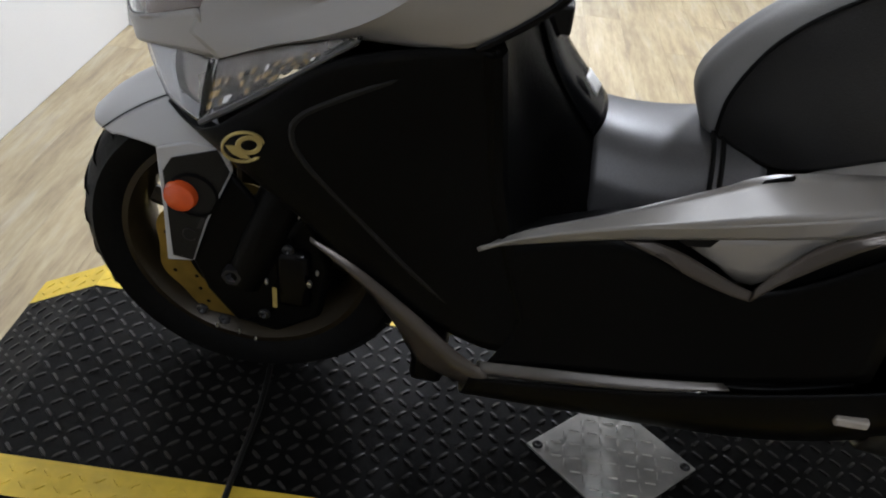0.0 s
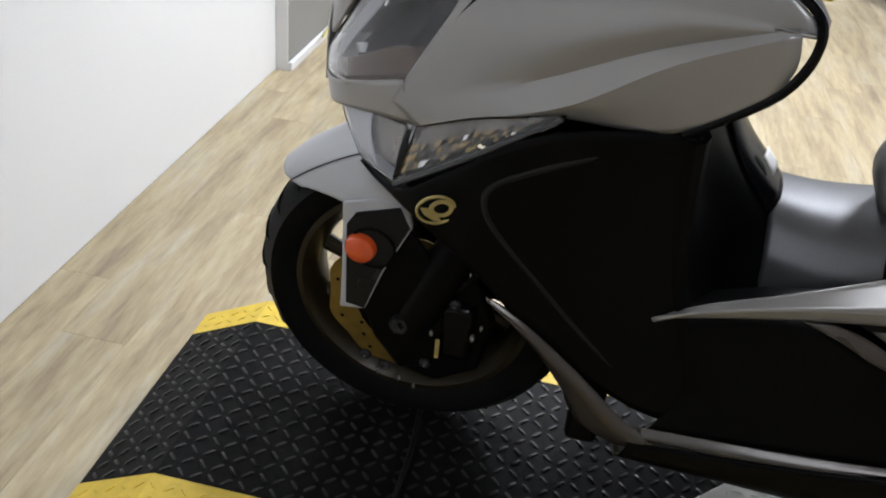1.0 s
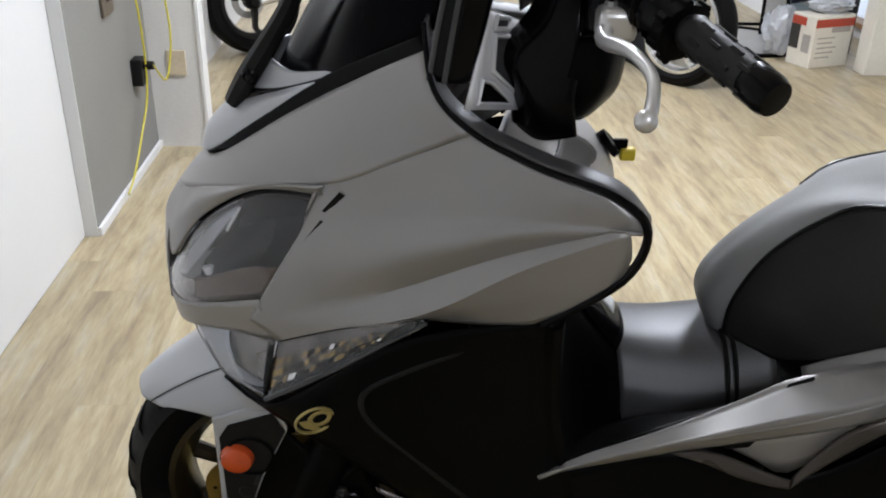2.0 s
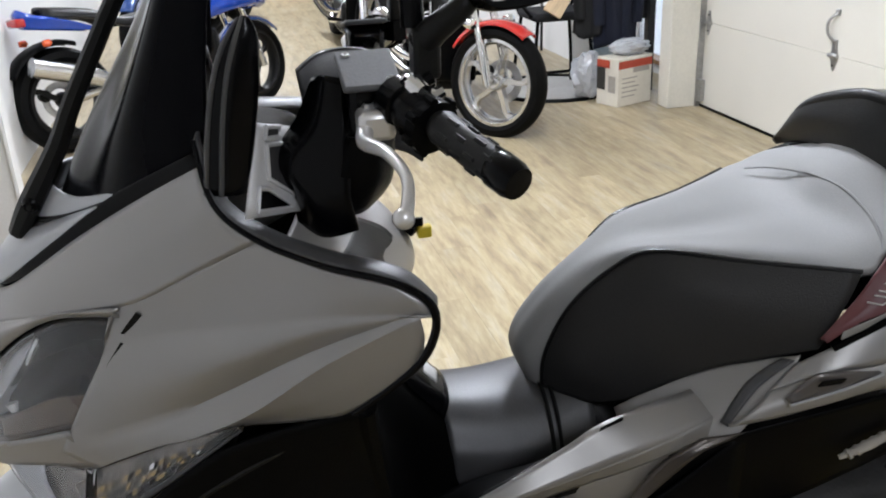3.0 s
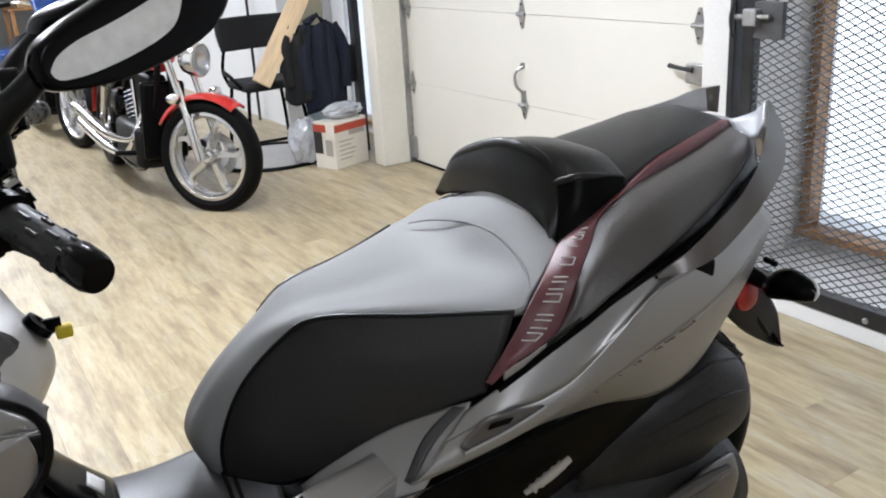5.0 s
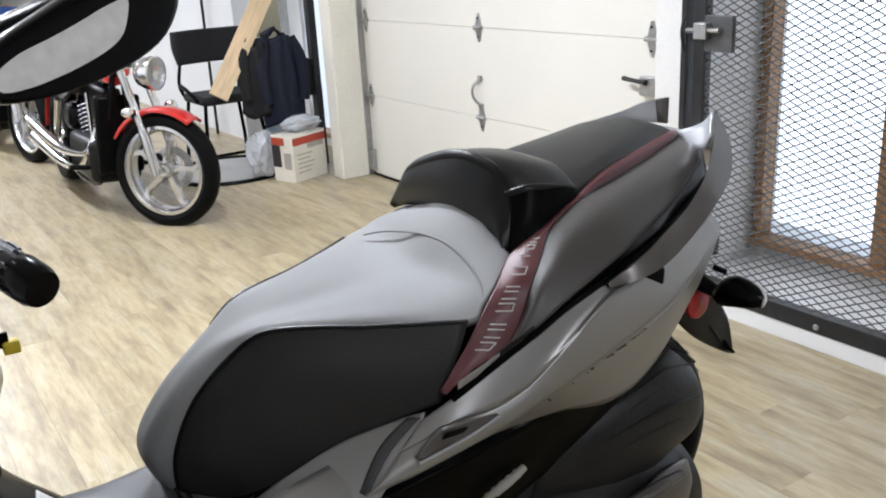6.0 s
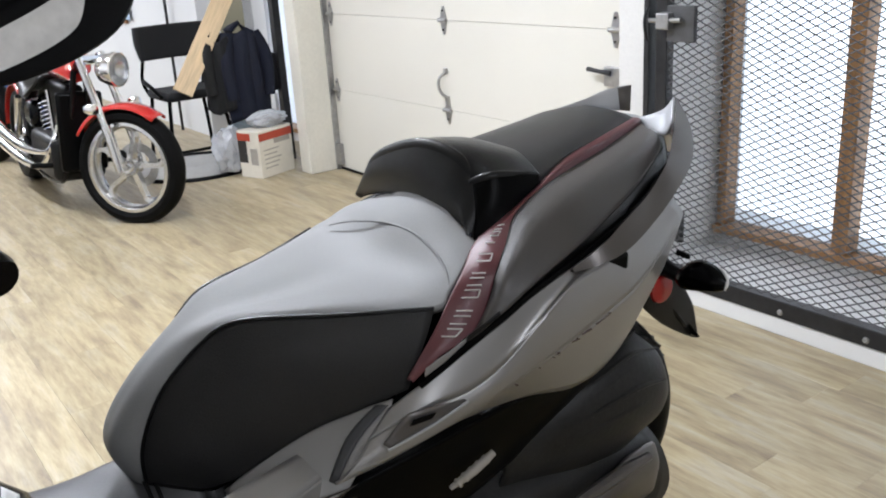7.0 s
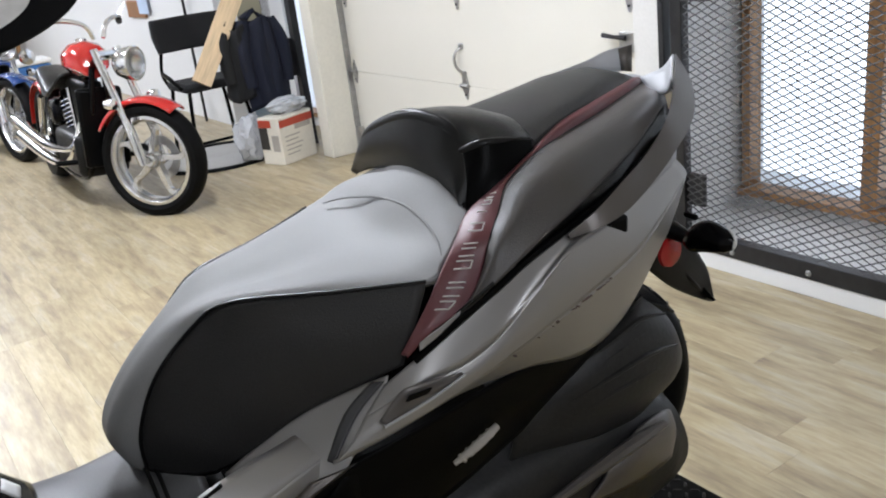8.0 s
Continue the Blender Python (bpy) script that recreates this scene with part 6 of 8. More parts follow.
for x, zc, hy, hz in ((0.180, 0.772, 0.008, 0.010), (0.192, 0.773, 0.018, 0.020), (0.208, 0.780, 0.022, 0.029), (0.230, 0.788, 0.023, 0.030), (0.255, 0.790, 0.021, 0.025), (0.276, 0.790, 0.015, 0.017), (0.287, 0.790, 0.006, 0.008)):
    rings.append([(x, 0.843 + hy * math.cos(a), zc + hz * math.sin(a)) for a in (math.pi * k / 6 for k in range(13))])
sig = part("turn_signal", sheet(rings, 1, 3), GLOSS, S, "gloss black rear turn signal with a pale rim")
part("signal_tip", rod([(0.262, 0.852, 0.812), (0.277, 0.850, 0.806), (0.287, 0.845, 0.793), (0.285, 0.842, 0.780)], [0.0015, 0.003, 0.0035, 0.0015], sides=8), WHITE_PLASTIC, sig, "pale clear rim")
part("stalk", rod([(0.09, 0.862, 0.772), (0.14, 0.852, 0.770), (0.19, 0.844, 0.770)], [0.02, 0.017, 0.012], sides=10), BLACK, sig, "black signal stalk")
part("lamp_bracket", box(0.135, 0.165, 0.885, 0.893, 0.785, 0.795), BLACK, S, "small black bracket over the signal stalk", bevel=0.002)
part("side_stand", rod([(0.12, 0.26, 0.25), (0.15, 0.40, 0.20), (0.16, 0.52, 0.17)], [0.014, 0.012, 0.012]), BLACK, S, "black side stand")
part("stand_foot", box(0.145, 0.19, 0.51, 0.55, 0.15, 0.175), BLACK, S, bevel=0.004)
for sx in (0.10, -0.16):
    part("main_stand_leg", rod([(sx, 0.52, 0.24), (sx * 1.2, 0.60, 0.11), (sx * 1.25, 0.62, 0.072)], 0.012), BLACK, S)
part("stand_tab", box(0.255, 0.268, 0.105, 0.15, 0.368, 0.382), CARD_GREY, S, "pale cream bracket", bevel=0.003)


def far_bar(p):
    """The point opposite p on the turned handlebar."""
    q = over(p)
    return (q[0] + 0.04, q[1] + 0.05, q[2] - 0.04)


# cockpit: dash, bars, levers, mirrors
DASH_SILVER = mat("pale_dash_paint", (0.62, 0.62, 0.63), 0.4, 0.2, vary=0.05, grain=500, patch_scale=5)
LID_GREY = mat("grey_lid_plastic", (0.10, 0.10, 0.103), 0.6, vary=0.15, grain=300, shine=0.25)
TOWER = [Vector(p) for p in ((0.212, -0.487, 1.166), (0.150, -0.440, 1.136), (0.205, -0.452, 1.062), (0.252, -0.508, 1.080))]
def on_tower(u, v, d=0.0):
    """A point of the dash tower's face: u across, v down, d proud."""
    p = TOWER[0].lerp(TOWER[1], u).lerp(TOWER[3].lerp(TOWER[2], u), v)
    return tuple(p + Vector((0.5, 0.8, 0.1)) * d)


tower = part("dash_tower", sheet([[on_tower(u, v) for u in (-0.05, 0.5, 1.0)] for v in (0.0, 0.5, 1.05)], 3, 3), DASH_SILVER, S, "light silver inner dash tower with painted recesses", thick=0.003)
# Shade of the recesses is painted: dark sheets proud of the flat face.
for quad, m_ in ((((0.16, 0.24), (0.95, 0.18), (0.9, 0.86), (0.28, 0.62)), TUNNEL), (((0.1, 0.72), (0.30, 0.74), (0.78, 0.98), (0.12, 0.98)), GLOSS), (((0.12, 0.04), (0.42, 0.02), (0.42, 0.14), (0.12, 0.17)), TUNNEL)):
    part("dash_pocket_shade", sheet([[on_tower(*quad[0], 0.0045), on_tower(*quad[1], 0.0045)], [on_tower(*quad[3], 0.0045), on_tower(*quad[2], 0.0045)]], 3, 3), m_, tower, "dark sheet painted as a shaded recess")
    part("pocket_rim", rod([on_tower(*q, 0.005) for q in quad + quad[:1]], 0.003, sides=6, smooth=1), DASH_SILVER, tower)
for f in (lambda r: r, flip):
    part("dash_edge", sheet(f([LIP[:6], [(x - 0.022, y + 0.004, z + 0.004) for x, y, z in LIP[:6]], [(x - 0.040, y + 0.006, z - 0.006) for x, y, z in LIP[:6]]]), 5, 3), TUNNEL, S, "satin grey edge of the dash", thick=0.004)
POD = [
    [(0.236, -0.548, 1.10), (0.237, -0.536, 1.174), (0.236, -0.523, 1.226), (0.234, -0.508, 1.259), (0.230, -0.492, 1.280)],
    [(0.246, -0.525, 1.10), (0.248, -0.515, 1.174), (0.246, -0.505, 1.226), (0.242, -0.495, 1.259), (0.234, -0.487, 1.282)],
    [(0.240, -0.506, 1.10), (0.240, -0.490, 1.174), (0.239, -0.481, 1.226), (0.237, -0.477, 1.262), (0.232, -0.482, 1.280)],
    [(0.215, -0.500, 1.10), (0.215, -0.486, 1.174), (0.215, -0.478, 1.226), (0.218, -0.476, 1.260), (0.226, -0.484, 1.278)],
]
pod = part("speaker_pod", sheet(POD, 5, 4), GLOSS, S, "gloss black screen-side pod", thick=0.004)
# Grey rods stand for the highlights along the glossy pod's edge.
for row in (POD[0], [tuple(Vector(a).lerp(Vector(b), 0.7)) for a, b in zip(POD[0], POD[1])]):
    part("pod_highlight", rod(row, [0.003, 0.003, 0.003, 0.003, 0.002], sides=8, smooth=6), TUNNEL, pod, "grey rod painted as an edge highlight")
skin("instrument_hood", mirrored([[(0.0, -0.50, 1.10), (0.09, -0.495, 1.095), (0.15, -0.49, 1.07)], [(0.0, -0.43, 1.08), (0.09, -0.435, 1.075), (0.145, -0.44, 1.06)], [(0.0, -0.41, 1.04), (0.08, -0.415, 1.035), (0.135, -0.42, 1.02)]]), BLACK, "black instrument hood")
skin("instrument_glass", mirrored([[(0.0, -0.426, 1.084), (0.06, -0.430, 1.08), (0.11, -0.436, 1.068)], [(0.0, -0.406, 1.045), (0.06, -0.410, 1.042), (0.105, -0.416, 1.03)]]), SMOKED, "dark instrument glass", 0.003)
SHELF = [
    [(0.0, -0.44, 1.0), (0.10, -0.455, 1.005), (0.19, -0.475, 1.015), (0.262, -0.49, 1.045)],
    [(0.0, -0.36, 0.965), (0.10, -0.39, 0.975), (0.20, -0.41, 0.99), (0.292, -0.44, 1.025)],
    [(0.0, -0.31, 0.935), (0.10, -0.34, 0.95), (0.21, -0.365, 0.972), (0.322, -0.38, 1.005)],
    [(0.0, -0.29, 0.88), (0.10, -0.315, 0.895), (0.21, -0.34, 0.925), (0.332, -0.345, 0.965)],
    [(0.0, -0.33, 0.82), (0.10, -0.35, 0.83), (0.20, -0.37, 0.86), (0.318, -0.37, 0.905)],
]
skin("glove_box", mirrored(SHELF), PAINT, "matte silver knee panel with glove boxes", nu=5, nv=5)
part("glove_lid", sheet([[(0.06, -0.372, 0.976), (0.15, -0.392, 0.99), (0.25, -0.415, 1.015)], [(0.06, -0.335, 0.954), (0.15, -0.358, 0.966), (0.255, -0.375, 0.99)], [(0.07, -0.317, 0.92), (0.15, -0.338, 0.93), (0.255, -0.35, 0.955)]], 4, 4), CHARCOAL, S, "dark glove box lid", thick=0.006)
part("key_switch", lathe([(0, 0.0), (0.012, 0.012), (0.010, 0.02), (0, 0.021)], pose(0.005, -0.305, 0.93, 0, -40, 90), sides=18), GLOSS, S)
key = part("key", box(0.0, 0.005, -0.297, -0.275, 0.918, 0.938), BLACK, S, "black ignition key", smooth=False)
part("key_tag", box(-0.004, 0.010, -0.284, -0.263, 0.908, 0.926), YELLOW_TAG, key, "yellow key tag", smooth=False, bevel=0.003)
BAR = [(0.05, -0.40, 1.12), (0.16, -0.375, 1.18), (0.25, -0.34, 1.19), (0.33, -0.312, 1.182), (0.425, -0.267, 1.158)]
for f in (lambda p: p, far_bar):
    pts = [f(p) for p in BAR]
    part("handlebar", rod(pts[:4], 0.014, sides=12), GLOSS, S, "black handlebar")
    g0, g1 = Vector(pts[3]), Vector(pts[4])
    d = (g1 - g0).normalized()
    grip = part("grip", rod([g0 - d * 0.01, g0, g0 + d * 0.005, g0 + d * 0.085, g0 + d * 0.09], [0.014, 0.018, 0.0175, 0.017, 0.018], sides=16, smooth=1), GRIP, S, "black rubber grip with raised blocks")
    for k in range(4):
        for j in range(6):
            a = j * math.pi / 3 + (k % 2) * 0.5
            o, q = d.orthogonal().normalized(), None
            q = d.cross(o)
            c = g0 + d * (0.012 + 0.02 * k) + 0.0165 * (math.cos(a) * o + math.sin(a) * q)
            part("grip_block", rod([c - d * 0.001, c, c + d * 0.014, c + d * 0.015], [0.001, 0.0028, 0.0028, 0.001], sides=6, smooth=1), GRIP, grip)
    part("bar_end", rod([g1 - d * 0.03, g1 - d * 0.026, g1 - d * 0.004, g1 + d * 0.004, g1 + d * 0.004 + d * 0.001], [0.0165, 0.019, 0.0185, 0.016, 0.008], sides=18, smooth=1), GLOSS, S, "gloss black bar end weight")
    hub_ = Vector(f((0.285, -0.335, 1.188)))
    sw = part("switch_housing", rod([hub_ - d * 0.035, hub_ - d * 0.03, hub_ - d * 0.008, hub_ - d * 0.006, hub_ + d * 0.006, hub_ + d * 0.008, hub_ + d * 0.03, hub_ + d * 0.035], [0.017, 0.025, 0.026, 0.022, 0.022, 0.026, 0.025, 0.018], sides=16, smooth=1), GLOSS, S, "black switch housing")
    for k in range(3):
        c = hub_ + d * (0.018 * (k - 1)) + Vector((0, 0.022, 0.018 - 0.006 * k))
        part("switch", rod([c, c + Vector((0, 0.012, 0.006))], 0.007, sides=8, smooth=1), CHROME if k == 1 else BLACK, sw)
    ring = hub_ + d * 0.034
    part("bar_clamp", rod([ring - d * 0.008, ring - d * 0.007, ring + d * 0.007, ring + d * 0.008], [0.022, 0.028, 0.028, 0.022], sides=18, smooth=1), BLACK, sw, "ribbed black clamp ring")
    for k in range(7):
        a = k * math.pi / 3.5
        o = d.orthogonal().normalized()
        c = ring + 0.028 * (math.cos(a) * o + math.sin(a) * d.cross(o))
        part("clamp_knob", rod([c - d * 0.006, c + d * 0.006], 0.005, sides=7, smooth=1), BLACK, sw)
    part("switch_cap", rod([hub_ + Vector((-0.02, 0, 0.018)), hub_ + Vector((-0.005, 0.004, 0.024)), hub_ + Vector((0.012, 0.012, 0.02))], [0.010, 0.013, 0.009], sides=10), CHROME, sw, "worn bright switch cap")
LEVER = [(0.262, -0.375, 1.172), (0.30, -0.385, 1.165), (0.355, -0.372, 1.172), (0.40, -0.362, 1.165), (0.428, -0.366, 1.15), (0.438, -0.372, 1.142)]
for f in (lambda p: p, far_bar):
    part("brake_lever", rod([f(p) for p in LEVER], [0.010, 0.0085, 0.0062, 0.0057, 0.0062, 0.0075], sides=12), SILVER_LEVER, S, "polished alloy brake lever with a ball end")
    c = Vector(f((0.438, -0.372, 1.141)))
    bm = bmesh.new()
    bmesh.ops.create_uvsphere(bm, u_segments=14, v_segments=10, radius=0.010, matrix=Matrix.Translation(c))
    part("lever_ball", bm, SILVER_LEVER, S)
    p = Vector(f((0.262, -0.372, 1.172)))
    piv = part("lever_perch", box(p.x - 0.022, p.x + 0.022, p.y - 0.016, p.y + 0.022, p.z - 0.016, p.z + 0.016), SILVER_LEVER, S, "alloy lever perch", bevel=0.007)
    part("pivot_screw", lathe([(0, 0.0), (0.004, 0.006), (0, 0.008)], pose(p.x, p.y - 0.002, p.z + 0.016, 0, -90, 0), sides=8), STEEL, piv)
    r = Vector(f((0.225, -0.368, 1.195)))
    res = part("fluid_reservoir", box(r.x - 0.034, r.x + 0.034, r.y - 0.026, r.y + 0.026, r.z - 0.04, r.z + 0.016), GLOSS, S, "black brake fluid reservoir with a screwed lid", bevel=0.008)
    lid_bm = box(-0.040, 0.040, -0.031, 0.030, 0.0, 0.007)
    tilt = pose(r.x, r.y, r.z + 0.018, 0, 0, 0) @ Matrix.Rotation(0.24 if r.x > 0 else -0.24, 4, "Y")
    lid_bm.transform(tilt)
    part("lid", lid_bm, LID_GREY, res, "satin grey screwed lid", bevel=0.003)
    for a, b in ((-0.028, -0.020), (0.028, 0.019)):
        part("lid_screw", lathe([(0, 0.0), (0.002, 0.004), (0, 0.005)], tilt @ pose(a, b, 0.007, 0, -90, 0), sides=8), STEEL, res)
    part("hose", rod([(r.x - 0.03, r.y, r.z - 0.03), (r.x - 0.06, r.y - 0.03, r.z - 0.09), (r.x - 0.11, r.y - 0.05, r.z - 0.12)], 0.006, sides=8), RUBBER, res)
SOFT_BLACK = mat("soft_black_plastic", (0.022, 0.022, 0.023), 0.62, vary=0.25, grain=200, patch_scale=8, bump=0.02, shine=0.2)
COVER_TOP = [(0.0, -0.43, 1.160), (0.0, -0.40, 1.180), (0.0, -0.36, 1.184), (0.0, -0.325, 1.174), (0.0, -0.305, 1.160)]
COVER_SIDE = [[(x, y + dy, z - dz) for _, y, z in COVER_TOP] for x, dy, dz in ((0.05, 0.0, 0.010), (0.10, 0.004, 0.040), (0.135, 0.010, 0.085))]
part("bar_cover", sheet(mirrored([list(q) for q in zip(COVER_TOP, *COVER_SIDE)]), 4, 5), SOFT_BLACK, S, "black handlebar cover", thick=0.005)
part("cover_bead", rod(COVER_TOP, 0.003, sides=6), TUNNEL, S, "satin grey bead on the bar cover")
part("bar_cover_front", sheet([[(0.180, -0.425, 1.20), (0.203, -0.415, 1.209), (0.215, -0.392, 1.206)], [(0.185, -0.445, 1.16), (0.222, -0.428, 1.16), (0.237, -0.397, 1.155)], [(0.19, -0.478, 1.115), (0.225, -0.455, 1.12), (0.245, -0.395, 1.115)], [(0.19, -0.462, 1.085), (0.235, -0.445, 1.085), (0.25, -0.398, 1.085)], [(0.195, -0.455, 1.040), (0.237, -0.430, 1.036), (0.25, -0.392, 1.046)]], 5, 5), GLOSS, S, "gloss black lower bar cover", thick=0.006)
part("bar_cover_under", sheet([[(0.225, -0.42, 1.055), (0.243, -0.41, 1.095), (0.240, -0.397, 1.15)], [(0.225, -0.385, 1.055), (0.247, -0.372, 1.10), (0.246, -0.368, 1.15)], [(0.19, -0.355, 1.06), (0.21, -0.345, 1.09), (0.21, -0.34, 1.14)]], 4, 4), BLACK, S, thick=0.006)
for f, s in ((lambda p: p, 1), (far_bar, -1)):
    stem = [f((0.25, -0.314, 1.246)), f((0.262, -0.302, 1.262)), f((0.272, -0.282, 1.280)), f((0.270, -0.262, 1.298))]
    mir = part("mirror_stem", rod(stem, [0.017, 0.015, 0.013, 0.012], sides=12), CHARCOAL, S, "black mirror stem")
    q = Vector(f((0.25, -0.312, 1.237)))
    part("stem_block", box(q.x - 0.017, q.x + 0.017, q.y - 0.014, q.y + 0.014, q.z - 0.026, q.z + 0.026), CHARCOAL, mir, "black mirror clamp", bevel=0.005)
    part("stem_nut", rod([f((0.245, -0.318, 1.185)), f((0.245, -0.318, 1.215))], 0.02, sides=6, smooth=1), GLOSS, mir)
    outer = [(-0.088, -0.014), (-0.08, 0.001), (-0.055, 0.016), (-0.018, 0.031), (0.022, 0.047), (0.068, 0.058), (0.115, 0.057), (0.136, 0.039), (0.127, 0.014), (0.101, -0.01), (0.054, -0.028), (-0.006, -0.039), (-0.059, -0.04), (-0.082, -0.032)]
    inner = [(-0.076, -0.021), (-0.067, -0.009), (-0.045, 0.002), (-0.017, 0.01), (0.015, 0.02), (0.046, 0.031), (0.071, 0.037), (0.074, 0.029), (0.063, 0.006), (0.046, -0.006), (0.018, -0.016), (-0.014, -0.024), (-0.044, -0.029), (-0.069, -0.029)]
    outer, inner = ([(v.x, v.y) for v in spline([(a, b, 0) for a, b in o + o[:1]], 3)][:-1] for o in (outer, inner))
    face, wide, tall = Vector((0.923 * s, 0.373, 0.100)), Vector((-0.375 * s, 0.927, 0.0)), Vector((-0.092 * s, -0.037, 0.995))
    base = Matrix((face, wide, tall)).transposed().to_4x4()
    base.translation = Vector(f((0.2605, -0.188, 1.320)))
    house = bmesh.new()
    rings = [[house.verts.new(base @ Vector((0.001, a, b))) for a, b in inner]]
    for x, k in ((0.004, 0.94), (0.002, 1.0), (-0.010, 1.03), (-0.028, 0.96), (-0.042, 0.74), (-0.050, 0.40)):
        rings.append([house.verts.new(base @ Vector((x, 0.02 + (a - 0.02) * k, 0.008 + (b - 0.008) * k))) for a, b in outer])
    for p, q in zip(rings, rings[1:]):
        for k in range(len(p)):
            house.faces.new((p[k], p[(k + 1) % len(p)], q[(k + 1) % len(p)], q[k]))
    house.faces.new(rings[-1])
    part("mirror_housing", house, GLOSS, mir, "gloss black mirror housing", split=60)
    part("mirror_glass", prism([(a * 1.01, b * 1.01) for a, b in inner], 0.0015, base), MIRROR, mir, "spotted mirror glass", smooth=False)
mount = part("mirror_extender", rod([(0.243, -0.322, 1.262), (0.241, -0.323, 1.30), (0.239, -0.324, 1.34), (0.237, -0.325, 1.41)], [0.0125, 0.0125, 0.012, 0.012], sides=14), GLOSS, S, "gloss black upright mount beside the mirror")
for zz in (1.300, 1.306, 1.312, 1.345):
    part("ring", rod([(0.241, -0.323, zz), (0.241, -0.323, zz + 0.003)], 0.0138, sides=16, smooth=1), STEEL, mount)


# ---- the other motorcycles ----
def tank_shape(y0, y1, z0, z1, w):
    """A teardrop fuel tank from y0 (front) to y1 (rear)."""
    rows = []
    for f, k, h in ((0.0, 0.35, 0.35), (0.12, 0.75, 0.8), (0.35, 1.0, 1.0), (0.65, 0.88, 0.9), (0.9, 0.55, 0.6), (1.0, 0.3, 0.35)):
        y, hw, top = y0 + (y1 - y0) * f, w * k, z0 + (z1 - z0) * h
        ring = []
        for j in range(10):
            a = 2 * math.pi * j / 10 + math.pi / 2
            ring.append((hw * math.cos(a), y, (z0 + top) / 2 + (top - z0) / 2 * math.sin(a)))
        rows.append(ring)
    bm = bmesh.new()
    fine = [[spline([r[i] for r in rows], 4)[k] for i in range(10)] for k in range(4 * 5 + 1)]
    vs = [[bm.verts.new(v) for v in r] for r in fine]
    for a, b in zip(vs, vs[1:]):
        for i in range(10):
            bm.faces.new((a[i], a[(i + 1) % 10], b[(i + 1) % 10], b[i]))
    bm.faces.new(vs[0])
    bm.faces.new(vs[-1])
    return bm


def fender_arc(c, r, w, a0, a1, m=None, drop=0.035, n=8):
    """A mudguard over a wheel at c, from angle a0 to a1 (0: ahead, 90: top)."""
    m = m or Matrix()
    rows = []
    for k in range(n):
        a = radians(a0 + (a1 - a0) * k / (n - 1))
        pts = []
        for x, d in ((-w, drop), (-w * 0.85, 0.012), (0, 0), (w * 0.85, 0.012), (w, drop)):
            pts.append(tuple(m @ Vector((c[0] + x, c[1] - (r - d) * math.cos(a), c[2] + (r - d) * math.sin(a)))))
        rows.append(pts)
    return sheet(rows, 3, 2)


def moto_wheel(root, c, steer, radius, width, rim_r, rim_mat, disc=0.13, spokes=5, label="black road tyre"):
    m = Matrix.Translation(c) @ pose(0, 0, 0, 0, 0, steer)
    w2 = width / 2
    ty = part("tyre", lathe([(-w2 * 0.7, rim_r), (-w2 * 0.98, rim_r + 0.03), (-w2 * 0.9, radius - 0.025), (-w2 * 0.45, radius - 0.005), (0, radius), (w2 * 0.45, radius - 0.005), (w2 * 0.9, radius - 0.025), (w2 * 0.98, rim_r + 0.03), (w2 * 0.7, rim_r)], m, sides=56), RUBBER, root, label)
    rim = part("rim", lathe([(-w2 * 0.76, rim_r + 0.006), (-w2 * 0.8, rim_r - 0.012), (-w2 * 0.45, rim_r - 0.028), (w2 * 0.45, rim_r - 0.028), (w2 * 0.8, rim_r - 0.012), (w2 * 0.76, rim_r + 0.006)], m, sides=56), rim_mat, root, "cast wheel rim")
    part("hub", lathe([(-0.06, 0), (-0.06, 0.03), (-0.035, 0.05), (0.035, 0.05), (0.06, 0.03), (0.06, 0)], m, sides=24), rim_mat, rim)
    for k in range(spokes):
        a = 2 * math.pi * k / spokes + 0.2
        bm = bmesh.new()
        ends = []
        for r, o, hw, hx in ((0.03, 0.0, 0.02, 0.024), (rim_r * 0.45, 0.26, 0.015, 0.02), (rim_r * 0.75, 0.30, 0.014, 0.018), (rim_r - 0.02, 0.12, 0.024, 0.022)):
            p = Vector((0, r * math.cos(a + o), r * math.sin(a + o)))
            t = Vector((0, -math.sin(a + o), math.cos(a + o)))
            ends.append([tuple(m @ (p + Vector((x, 0, 0)) + t * q)) for x, q in ((-hx, -hw), (hx, -hw), (hx, hw), (-hx, hw), (-hx, -hw))])
        sheet(ends, 1, 4, bm)
        part("spoke", bm, rim_mat, rim)
    if disc:
        part("brake_disc", lathe([(0.060, disc * 0.62), (0.060, disc), (0.066, disc), (0.066, disc * 0.62)], m, sides=40), STEEL, root, "steel brake disc")
        part("caliper", lathe([(0.05, 0.0), (0.05, 0.038), (0.095, 0.034), (0.10, 0.0)], m @ Matrix.Translation((0, disc * 0.8, disc * 0.35)), sides=10), CHARCOAL, root, "dark brake caliper")
    return m


